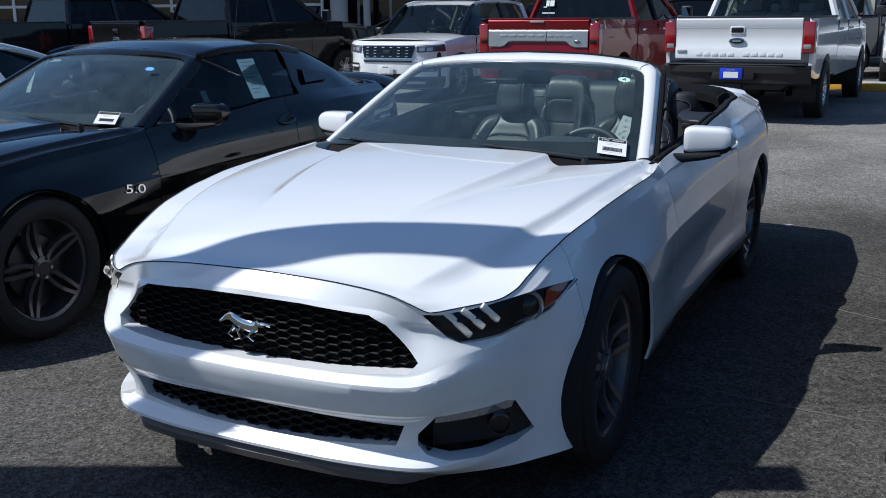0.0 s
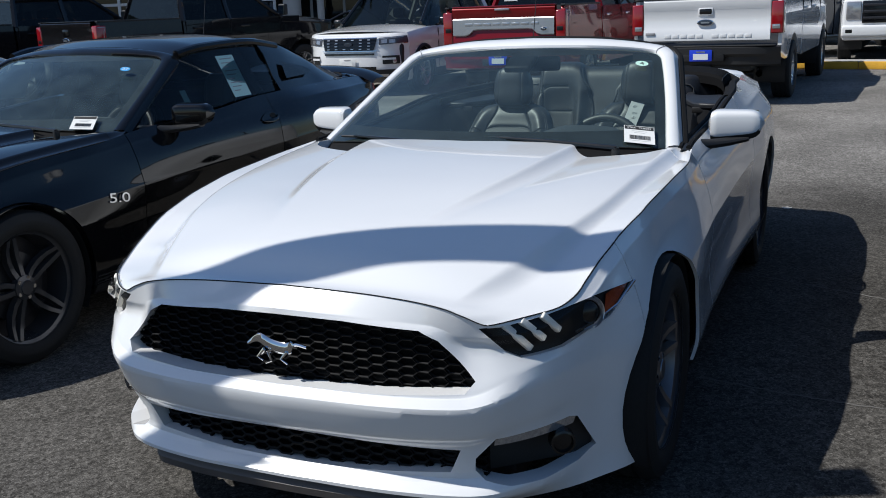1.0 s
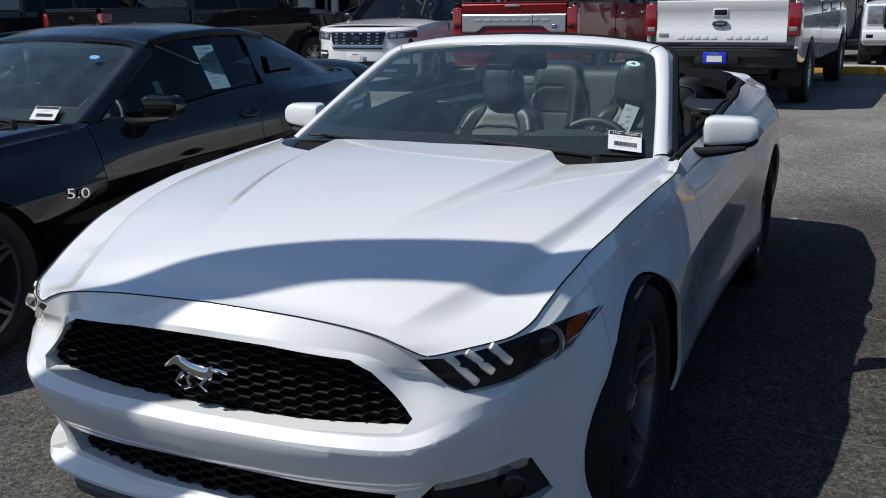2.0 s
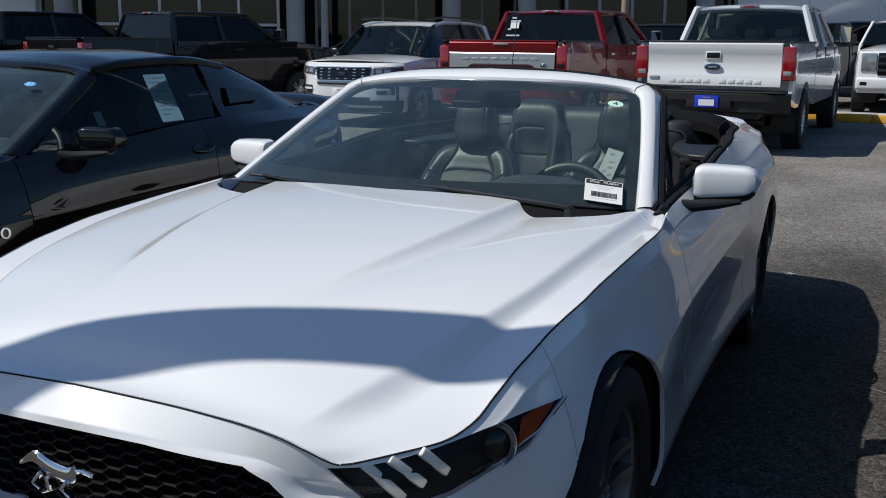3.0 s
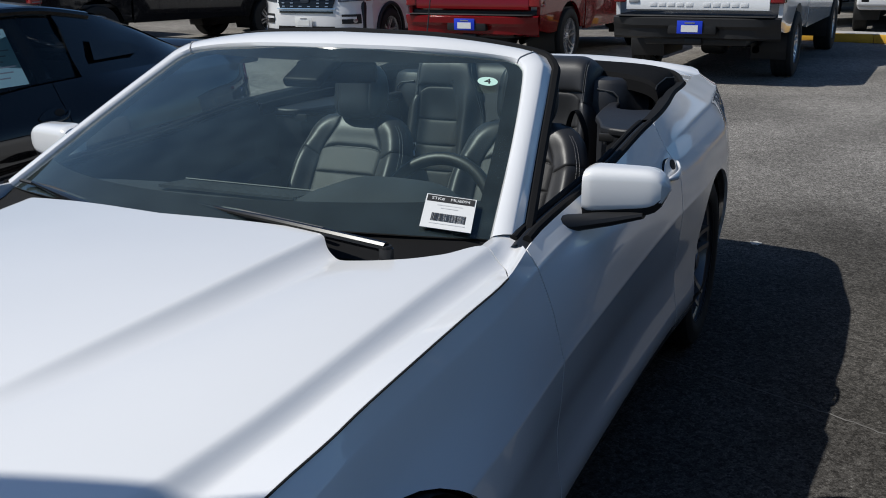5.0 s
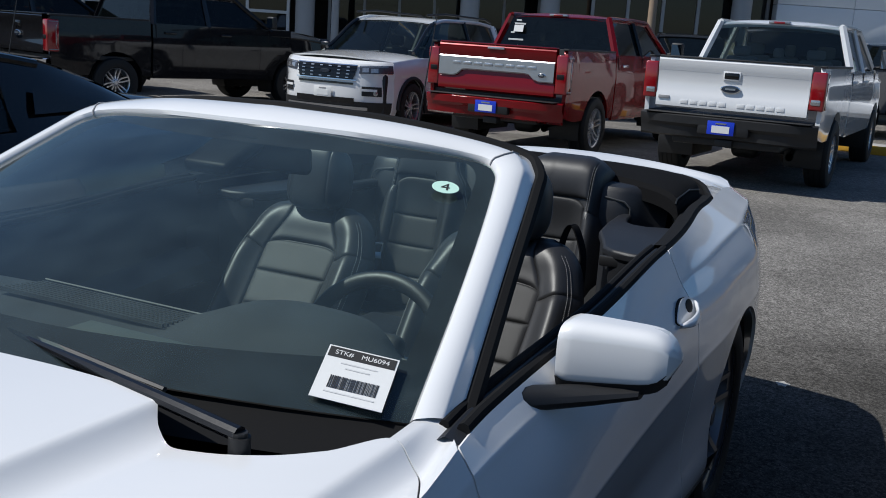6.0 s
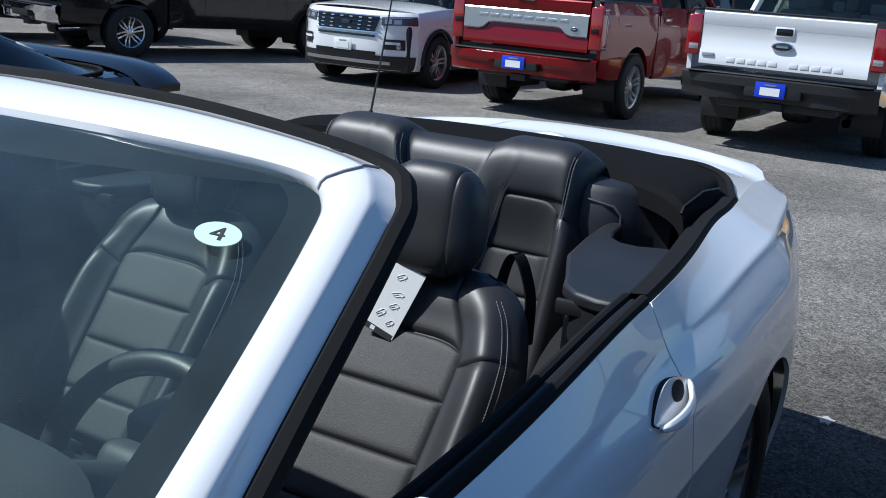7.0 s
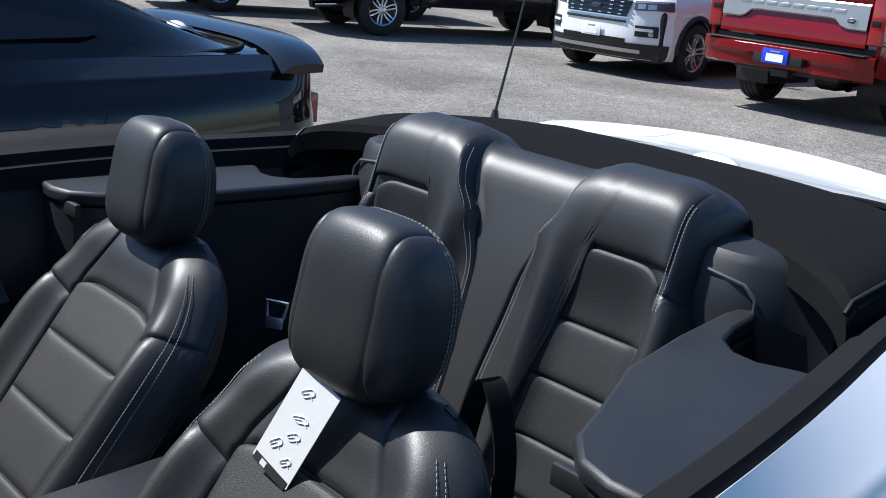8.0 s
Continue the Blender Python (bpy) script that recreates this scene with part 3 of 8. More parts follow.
# long lines of the body, from the sill up to the hood's and the belt's edge: station, inset, height
LINES = [
    curve((0, 0.11, 0.185), (2.5, 0.10, 0.185), (4, 0.08, 0.18), (5, 0.05, 0.168), (5.8, 0.025, 0.168), (7, 0.03, 0.22), (10, 0.06, 0.20), (13.2, 0.06, 0.22), (14, 0.15, 0.26), (16, 0.12, 0.28), (18, 0.12, 0.26)),
    curve((0, 0.045, 0.225), (2.5, 0.04, 0.225), (4, 0.045, 0.235), (5, 0.055, 0.24), (5.8, 0.03, 0.25), (7, 0.02, 0.26), (10, 0.02, 0.25), (13.2, 0.02, 0.28), (14, 0.12, 0.32), (18, 0.08, 0.34)),
    curve((0, 0.085, 0.265), (2.5, 0.08, 0.27), (4, 0.06, 0.31), (5, 0.055, 0.32), (5.8, 0.025, 0.33), (7, 0.004, 0.34), (10, 0.004, 0.32), (13.2, 0.005, 0.37), (14, 0.085, 0.40), (18, 0.05, 0.43)),
    curve((0, 0.06, 0.355), (2.5, 0.06, 0.36), (4, 0.05, 0.40), (5, 0.05, 0.41), (5.8, 0.02, 0.415), (7, 0.0, 0.42), (10, 0.024, 0.40), (13.2, 0.0, 0.45), (14, 0.06, 0.47), (18, 0.03, 0.5)),
    curve((0, 0.035, 0.385), (2.5, 0.035, 0.395), (4, 0.035, 0.45), (5, 0.045, 0.465), (5.8, 0.018, 0.48), (7, 0.0, 0.49), (10, 0.03, 0.48), (13.2, 0.0, 0.53), (14, 0.04, 0.55), (18, 0.0, 0.57)),
    curve((0, 0.0, 0.482), (2.5, 0.0, 0.487), (4, 0.02, 0.535), (5, 0.04, 0.545), (5.8, 0.016, 0.55), (7, 0.0, 0.56), (10, 0.018, 0.57), (13, 0.0, 0.63), (18, 0.0, 0.66)),
    curve((0, 0.035, 0.505), (2.5, 0.03, 0.513), (4, 0.03, 0.58), (5, 0.04, 0.595), (5.8, 0.028, 0.615), (7, 0.022, 0.64), (8.4, 0.008, 0.66), (10, 0.002, 0.68), (13, 0.004, 0.73), (18, 0.01, 0.75)),
    curve((0, 0.055, 0.695), (2, 0.065, 0.675), (2.7, 0.085, 0.635), (4, 0.05, 0.625), (5, 0.04, 0.65), (5.8, 0.050, 0.685), (7, 0.082, 0.74), (8.4, 0.042, 0.775), (10, 0.018, 0.81), (13, 0.022, 0.84), (18, 0.02, 0.85)),
    curve((0, 0.058, 0.715), (2, 0.076, 0.692), (2.7, 0.078, 0.66), (4, 0.031, 0.67), (5, 0.048, 0.718), (5.5, 0.078, 0.762), (6.3, 0.106, 0.800), (7, 0.110, 0.822), (7.7, 0.090, 0.846), (8.4, 0.072, 0.866), (9.0, 0.070, 0.887), (10, 0.063, 0.900), (11.5, 0.086, 0.930), (13, 0.098, 0.945), (14.5, 0.07, 0.945), (16, 0.03, 0.945), (18, 0.03, 0.95)),
    curve((0, 0.115, 0.765), (1, 0.106, 0.760), (1.6, 0.095, 0.753), (2, 0.085, 0.745), (2.3, 0.077, 0.736), (2.6, 0.071, 0.720), (3.1, 0.066, 0.695), (3.6, 0.059, 0.703), (4, 0.057, 0.708), (4.4, 0.054, 0.712), (4.75, 0.062, 0.729), (5, 0.077, 0.754), (5.5, 0.108, 0.797), (6, 0.125, 0.826), (6.5, 0.133, 0.847), (7, 0.130, 0.864), (7.5, 0.114, 0.885), (8, 0.101, 0.898), (8.42, 0.088, 0.908), (9, 0.105, 0.93), (10, 0.10, 0.955), (11, 0.115, 0.995), (12, 0.165, 1.003), (13, 0.21, 1.003), (14.5, 0.175, 0.998), (16, 0.07, 0.98), (18, 0.03, 0.98)),
]


def between(low, high, share):
    """A line part of the way from one long line to the next."""
    return lambda u: tuple(lerp(a, b, share) for a, b in zip(low(u), high(u)))


# the flank's crease and the shoulder line are kept crisp by lines close to them
LINES[8:8] = [between(LINES[7], LINES[8], 0.86)]
LINES[10:10] = [between(LINES[9], LINES[10], 0.22)]
LINES[7:7] = [between(LINES[6], LINES[7], 0.14)]
LINES[6:6] = [between(LINES[5], LINES[6], 0.88)]
TOP = len(LINES) - 1


def skin_point(u, k):
    """A point of the body: station u round the plan, line k (between lines when k is fractional)."""
    x, y = PLAN(u)
    x0, y0 = PLAN(max(u - 0.02, 0))
    x1, y1 = PLAN(min(u + 0.02, 18))
    n = Vector((y1 - y0, x0 - x1)).normalized()
    if u <= 0.02:
        n = Vector((0, -1))
    vals = [f(u) for f in LINES]
    i = int(k)
    d, z = vals[i] if k == i else SECT(vals, k)
    return Vector((x - n.x * d, y - n.y * d, z))


def SECT(vals, k):
    lo, hi = (0, 5) if k < 5 else (5, TOP)
    return curve(*[(i, *vals[i]) for i in range(lo, hi + 1)])(k)


def skin(u0, u1, k0, k1, du=0.12, sub=4):
    """A stretch of the body's skin between two stations and two lines, with closely spaced points."""
    bm = bmesh.new()
    nu = max(2, int((u1 - u0) / du))
    nk = max(1, int((k1 - k0) * sub))
    rows = []
    for a in range(nu + 1):
        u = lerp(u0, u1, a / nu)
        x, y = PLAN(u)
        xa, ya = PLAN(max(u - 0.02, 0))
        xb, yb = PLAN(min(u + 0.02, 18))
        n = Vector((yb - ya, xa - xb)).normalized() if u > 0.02 else Vector((0, -1))
        vals = [f(u) for f in LINES]
        low = curve(*[(i, *vals[i]) for i in range(0, 6)])
        up = curve(*[(i, *vals[i]) for i in range(5, TOP + 1)])
        row = []
        for b in range(nk + 1):
            k = lerp(k0, k1, b / nk)
            d, z = low(k) if k < 5 else up(k)
            row.append(Vector((x - n.x * d, y - n.y * d, z)))
        rows.append(row)
    sheet(bm, rows, flip=True)
    return bm


def weld_both(bm):
    mirrored(bm)
    bmesh.ops.remove_doubles(bm, verts=bm.verts, dist=1e-4)


HOOD_U0, HOOD_U1 = 3.1, 8.42


def hood_edge(b):
    return skin_point(lerp(HOOD_U0, HOOD_U1, b), TOP)


HOOD_MID = curve((0.115, 0.765), (0.19, 0.800), (0.30, 0.838), (0.53, 0.886), (0.88, 0.935), (1.22, 0.964), (1.5, 0.977))
REAR = curve((0, 1.45), (0.40, 1.475), (0.49, 1.475), (0.545, 1.435), (0.61, 1.412), (0.66, 1.418), (0.74, 1.448), (0.82, 1.512), (0.885, 1.605), (0.945, 1.585), (1, 1.50))
# the hood's long creases, by distance from the nose: the dome's edge and foot, the outer ridge and its foot
DOME_EDGE = curve((0.3, 0.20), (0.6, 0.275), (0.85, 0.340), (1.1, 0.390), (1.35, 0.423), (1.55, 0.445))
DOME_FOOT = curve((0.3, 0.25), (0.6, 0.330), (0.85, 0.400), (1.1, 0.460), (1.35, 0.495), (1.55, 0.525))
DOME_DROP = curve((0.40, 0.0), (0.6, 0.010), (0.85, 0.028), (1.15, 0.044), (1.5, 0.052))
RIDGE = curve((0.13, 0.475, 0.728), (0.2, 0.500, 0.752), (0.35, 0.567, 0.789), (0.6, 0.656, 0.847), (0.85, 0.711, 0.882), (1.1, 0.736, 0.907), (1.35, 0.752, 0.923), (1.6, 0.770, 0.934))
RIDGE_FOOT = curve((0.13, 0.53), (0.35, 0.630), (0.6, 0.700), (0.85, 0.748), (1.1, 0.776), (1.35, 0.800), (1.6, 0.816))


def hood_height(x, y, ex, ez):
    """The hood's height: a crowned dome, a flat panel beside it, the outer ridge and a narrow strip along the shut line at (ex, ez)."""
    zc = HOOD_MID(y)
    rx, rz = RIDGE(y)
    de, df, rf = DOME_EDGE(y), DOME_FOOT(y), RIDGE_FOOT(y)
    rx, rf = min(rx, ex - 0.02), min(rf, ex - 0.01)
    low = min(lerp(ez, rz, lerp(0.42, 0.15, smooth(0.22, 0.5, y))), ez + 0.05 - 0.058 * smooth(0.22, 0.5, y))
    edge = zc - 0.008
    foot = lerp(edge, rz, (df - de) / (rx - de)) - DOME_DROP(y) * 0.55
    w = smooth(0.35, 0.80, y)

    def raw(q):
        q = abs(q)
        if q < rx:
            arch = zc - (zc - rz) * (q / rx) ** 2.2
            if q < de:
                z = zc - 0.008 * (q / de) ** 2
            elif q < df:
                f = (q - de) / (df - de)
                z = lerp(edge, foot, f * (2 - f))
            else:
                f = (q - df) / (rx - df)
                z = lerp(foot, rz, f) + 0.030 * f * (1 - f)
            return lerp(arch, z, w)
        if q < rf:
            f = (q - rx) / (rf - rx)
            return lerp(rz, low, f * (1.7 - 0.7 * f))
        return lerp(low, ez, min(1.0, (q - rf) / (ex - rf)))
    soft = min(0.005, max(0.0, ex - abs(x)))
    return sum(raw(x + soft * k) for k in (-1, -0.33, 0.33, 1)) / 4


def hood_surface(nu=130, nb=60):
    """The hood's skin, row by row from the nose to the foot of the screen."""
    front = [skin_point(lerp(0, HOOD_U0, a / nu), TOP) for a in range(nu + 1)]
    edge = [hood_edge(b / 60) for b in range(61)]
    e0, e1 = edge[0], edge[-1]
    side = curve(*[(e.y, e.x, e.z) for e in edge])
    rows = []
    for ib in range(nb + 1):
        row = []
        for ia in range(nu + 1):
            a = ia / nu
            # the rear edge: over the dome, cut forwards beside it, then back along the foot of the screen
            y = lerp(front[ia].y, REAR(a), ib / nb)
            f = (y - front[ia].y) / (e1.y - front[ia].y)
            ex, ez = side(max(e0.y, lerp(e0.y, e1.y, min(f, 1.0))))
            x = a * ex + (front[ia].x - a * e0.x) * max(0, 1 - 3 * f)
            if a == 1:
                z = ez
            else:
                z = hood_height(x, y, max(ex, side(max(e0.y, y))[0]), ez)
            z += (front[ia].z - z) * (1 - smooth(0.0, 0.13, f)) ** 2
            row.append(Vector((x, y, z)))
        rows.append(row)
    return rows


def sports_car(paint, label, group=""):
    """The shell that the convertible and the coupe share."""
    car = thing("sports_car", label, "car", group)
    # front bumper skin with its openings
    bm = skin(0, 5.86, 0.1, TOP, du=0.09)
    weld_both(bm)
    X, Z = (1, 0, 0), (0, 0, 1)
    back = (0, 0.05, 0)
    ahead = lambda c: c.y < 0.5
    cut_hole(bm, GRILLE, X, Z, ahead, (0, 0.06, 0))
    cut_hole(bm, [(-0.525, 0.386), (-0.475, 0.280), (-0.2, 0.261), (0, 0.257), (0.2, 0.261), (0.475, 0.280), (0.525, 0.386), (0.25, 0.377), (0, 0.374), (-0.25, 0.377)], X, Z, ahead, (0, 0.07, 0))
    for s in (1, -1):
        e1 = (0.80 * s, 0.60, 0)
        cut_hole(bm, [(0.512, 0.325), (0.512, 0.288), (0.535, 0.262), (0.60, 0.247), (0.70, 0.244), (0.82, 0.254), (0.885, 0.279), (0.815, 0.388), (0.785, 0.397), (0.56, 0.386)], e1, Z, lambda c, s=s: c.x * s > 0.3 and c.y < 0.7, (-0.03 * s, 0.06, 0))
        cut_hole(bm, LAMP, e1, Z, lambda c, s=s: c.x * s > 0.3 and c.y < 0.75, (-0.015 * s, 0.02, 0))
        wheel_cut(bm, s, 0.87)
    part("front_bumper", bm, paint, car, solid=0.004)
    # front fenders, doors, rear quarters, tail
    bm = skin(5.875, 8.746, 0.9, TOP)
    cut_hole(bm, LAMP, (0.80, 0.60, 0), Z, lambda c: c.y < 0.8, (-0.015, 0.02, 0))
    wheel_cut(bm, 1, 0.87)
    twin(part("fender", bm, paint, car, solid=0.004))
    bm = skin(8.756, 11.147, 1.6, TOP)
    twin(part("door_skin", bm, paint, car, solid=0.02))
    bm = skin(11.158, 16.0, 0.9, TOP)
    wheel_cut(bm, 1, 3.59)
    twin(part("quarter_panel", bm, paint, car, solid=0.004))
    bm = skin(16.02, 18, 0.9, TOP)
    weld_both(bm)
    part("rear_bumper", bm, paint, car, solid=0.004)
    bm = skin(7.9, 12.4, 0, 1.55)
    twin(part("sill", bm, TRIM, car, "black plastic side skirt"))
    # dark strips behind the shut lines
    for u in (5.87, 8.752, 11.152, 16.01):
        bm = bmesh.new()
        rows = []
        for du in (-0.12, 0, 0.12):
            row = []
            for k in range(2, 2 * TOP + 1):
                p = skin_point(u + du, k * 0.5)
                mid = Vector((0, min(max(p.y, 0.9), 4.2), 0.5))
                row.append(p + (mid - p).normalized() * 0.03)
            rows.append(row)
        sheet(bm, rows, flip=True)
        if u < 6:
            wheel_cut(bm, 1, 0.87, 0)
        twin(part("seam_backing", bm, GAP, car))
    # dark joint round the hood
    bm = bmesh.new()
    tube(bm, [hood_edge(b / 60) + Vector((0.002, 0, 0.0005)) for b in range(61)], 0.002, 6)
    twin(part("hood_gap", bm, GAP, car))
    bm = bmesh.new()
    front = [skin_point(HOOD_U0 * k / 40, TOP) + Vector((0, -0.001, 0)) for k in range(41)]
    tube(bm, [Vector((-p.x, p.y, p.z)) for p in front[:0:-1]] + front, 0.0018, 6)
    part("hood_gap", bm, GAP, car)
    # hood
    bm = bmesh.new()
    rows = hood_surface()
    sheet(bm, rows)
    weld_both(bm)
    hood = part("hood", bm, paint, car, solid=0.012)
    hood.scale = (0.9972, 0.998, 1.0)
    hood.location.y = 0.006
    bm = bmesh.new()
    sheet(bm, [[p + Vector((0, 0.012 * (1 - r / 60), -0.030)) for i, p in enumerate(row)] for r, row in enumerate(rows)], flip=True)
    weld_both(bm)
    part("hood_seal", bm, GAP, car)
    # wheel housings
    for y in (0.87, 3.59):
        bm = bmesh.new()
        ring = [(0.37 * math.sin(a), 0.345 + 0.37 * math.cos(a)) for a in [radians(d) for d in range(-120, 121, 10)]]
        sheet(bm, [[Vector((x, y + a, b)) for a, b in ring] for x in (0.45, 0.70, 0.915)])
        prof = [bm.verts.new((0.45, y + a, b)) for a, b in ring]
        bm.faces.new(prof)
        twin(part("wheel_housing", bm, GAP, car))
    # belly
    bm = bmesh.new()
    block(bm, -0.60, 0.60, 0.30, 4.5, 0.17, 0.24, 0.02)
    block(bm, -0.885, 0.885, 1.27, 3.2, 0.19, 0.25, 0.02)
    block(bm, -0.85, 0.85, 3.98, 4.55, 0.24, 0.30, 0.02)
    block(bm, -0.50, 0.50, 0.16, 0.6, 0.24, 0.62, 0.02)
    part("underbody", bm, TRIM, car)
    return car


LAMP = [(0.528, 0.687), (0.597, 0.620), (0.635, 0.602), (0.76, 0.608), (0.93, 0.648), (1.060, 0.724), (1.052, 0.734), (0.92, 0.722), (0.82, 0.719), (0.70, 0.722), (0.56, 0.706)]
GRILLE = [(-0.558, 0.552), (-0.535, 0.522), (-0.3, 0.510), (0, 0.507), (0.3, 0.510), (0.535, 0.522), (0.558, 0.552), (0.46, 0.655), (0.41, 0.680), (0.2, 0.695), (0, 0.70), (-0.2, 0.695), (-0.41, 0.680), (-0.46, 0.655)]


def wheel_cut(bm, s, y, lip=0.012):
    poly = [(y + 0.372 * math.cos(a), 0.352 + 0.372 * math.sin(a)) for a in [2 * math.pi * k / 44 for k in range(44)]]
    cut_hole(bm, poly, (0, 1, 0), (0, 0, 1), lambda c: c.x * s > 0.55, (-lip * s, 0, 0) if lip else None)


def road_wheel(parent, x, y, r=0.345, rim_r=0.245, face=RIM, pocket=RIMDARK, width=0.25, spokes=5, split=0.13, turn=0.2, name="wheel"):
    """A tyre with tread grooves, a rim, split spokes, a hub cap and nuts; its outside faces +x."""
    w = new(name)
    w.empty_display_size = 0.1
    w.parent = parent
    w.location = (x, y, r)
    if x < 0:
        w.rotation_euler.z = math.pi
    t = width / 2
    bm = bmesh.new()
    prof = [(rim_r, -t * 0.86), (rim_r + 0.02, -t), (r - 0.045, -t), (r - 0.012, -t * 0.9), (r, -t * 0.72)]
    for g in (-0.45, 0, 0.45):
        prof += [(r, t * (g - 0.06)), (r - 0.008, t * (g - 0.05)), (r - 0.008, t * (g + 0.05)), (r, t * (g + 0.06))]
    prof += [(r, t * 0.72), (r - 0.012, t * 0.9), (r - 0.045, t * 1.0), (rim_r + 0.045, t), (rim_r + 0.02, t * 0.98), (rim_r, t * 0.86)]
    spin(bm, prof, 48)
    part("tyre", bm, RUBBER, w)
    bm = bmesh.new()
    spin(bm, [(rim_r + 0.003, t * 0.9), (rim_r + 0.006, t * 0.8), (rim_r - 0.012, t * 0.72), (rim_r - 0.02, t * 0.2), (rim_r - 0.03, -t * 0.8)], 48)
    part("rim", bm, face, w)
    bm = bmesh.new()
    spin(bm, [(rim_r - 0.02, -0.02), (0.0, -0.03)], 32)
    spin(bm, [(0.155, 0.0), (0.155, 0.02), (0.06, 0.03), (0.0, 0.03)], 32)
    part("brake_disc", bm, pocket, w)
    for i in range(spokes):
        bm = bmesh.new()
        a0 = 2 * math.pi * i / spokes + turn
        for sgn in (-1, 1):
            rows = []
            for f in (0, 0.25, 0.5, 0.75, 1.0):
                rr = lerp(0.045, rim_r - 0.012, f)
                aa = a0 + sgn * lerp(0.30 if split else 0, split * 1.3, f)
                wd = lerp(0.014, 0.012, f)
                h = lerp(t * 0.62, t * 0.78, f) - 0.02 * math.sin(math.pi * f)
                c = Vector((0, math.cos(aa), math.sin(aa)))
                q = Vector((0, -math.sin(aa), math.cos(aa)))
                o = c * rr
                rows.append([o + q * wd + Vector((h - 0.03, 0, 0)), o + q * wd * 0.8 + Vector((h, 0, 0)), o - q * wd * 0.8 + Vector((h, 0, 0)), o - q * wd + Vector((h - 0.03, 0, 0))])
            sheet(bm, rows, flip=True)
            sheet(bm, [[p + Vector((-0.004, 0, 0)) for p in (r_[0], r_[3])] for r_ in rows])
        part("spoke", bm, face, w, angle=25)
    bm = bmesh.new()
    spin(bm, [(0.058, t * 0.45), (0.056, t * 0.66), (0.034, t * 0.72), (0.032, t * 0.75), (0.0, t * 0.76)], 24)
    part("hub_cap", bm, face, w)
    for i in range(5):
        bm = bmesh.new()
        a = 2 * math.pi * (i + 0.5) / 5 + turn
        spin(bm, [(0.010, t * 0.55), (0.010, t * 0.70), (0.0, t * 0.70)], 6, Matrix.Translation((0, 0.046 * math.cos(a), 0.046 * math.sin(a))))
        part("wheel_nut", bm, CHROME, w)
    return w

def fixed_keep(bm, poly, e1, e2):
    """Leaves of a skin only what lies inside the convex outline."""
    e1, e2 = Vector(e1), Vector(e2)
    axis = e1.cross(e2).normalized()
    for i in range(len(poly)):
        a, b = poly[i], poly[(i + 1) % len(poly)]
        p = e1 * a[0] + e2 * a[1]
        d = e1 * (b[0] - a[0]) + e2 * (b[1] - a[1])
        bmesh.ops.bisect_plane(bm, geom=list(bm.verts) + list(bm.edges) + list(bm.faces), dist=1e-5, plane_co=p, plane_no=d.cross(axis).normalized(), clear_outer=True)


_grid = [(skin_point(2.2 + 0.06 * i, 5 + 0.1 * j)) for i in range(80) for j in range(41)]
LAMP_E1 = Vector((0.80, 0.60, 0))


def on_lamp(a, z, deep=0.0):
    """The place on the nose's skin at a along the lamp and height z, sunk inwards by deep."""
    p = min(_grid, key=lambda q: (q.dot(LAMP_E1) - a) ** 2 + (q.z - z) ** 2)
    return Vector((p.x, p.y, z)) + Vector((-0.55, 0.80, 0)).normalized() * deep


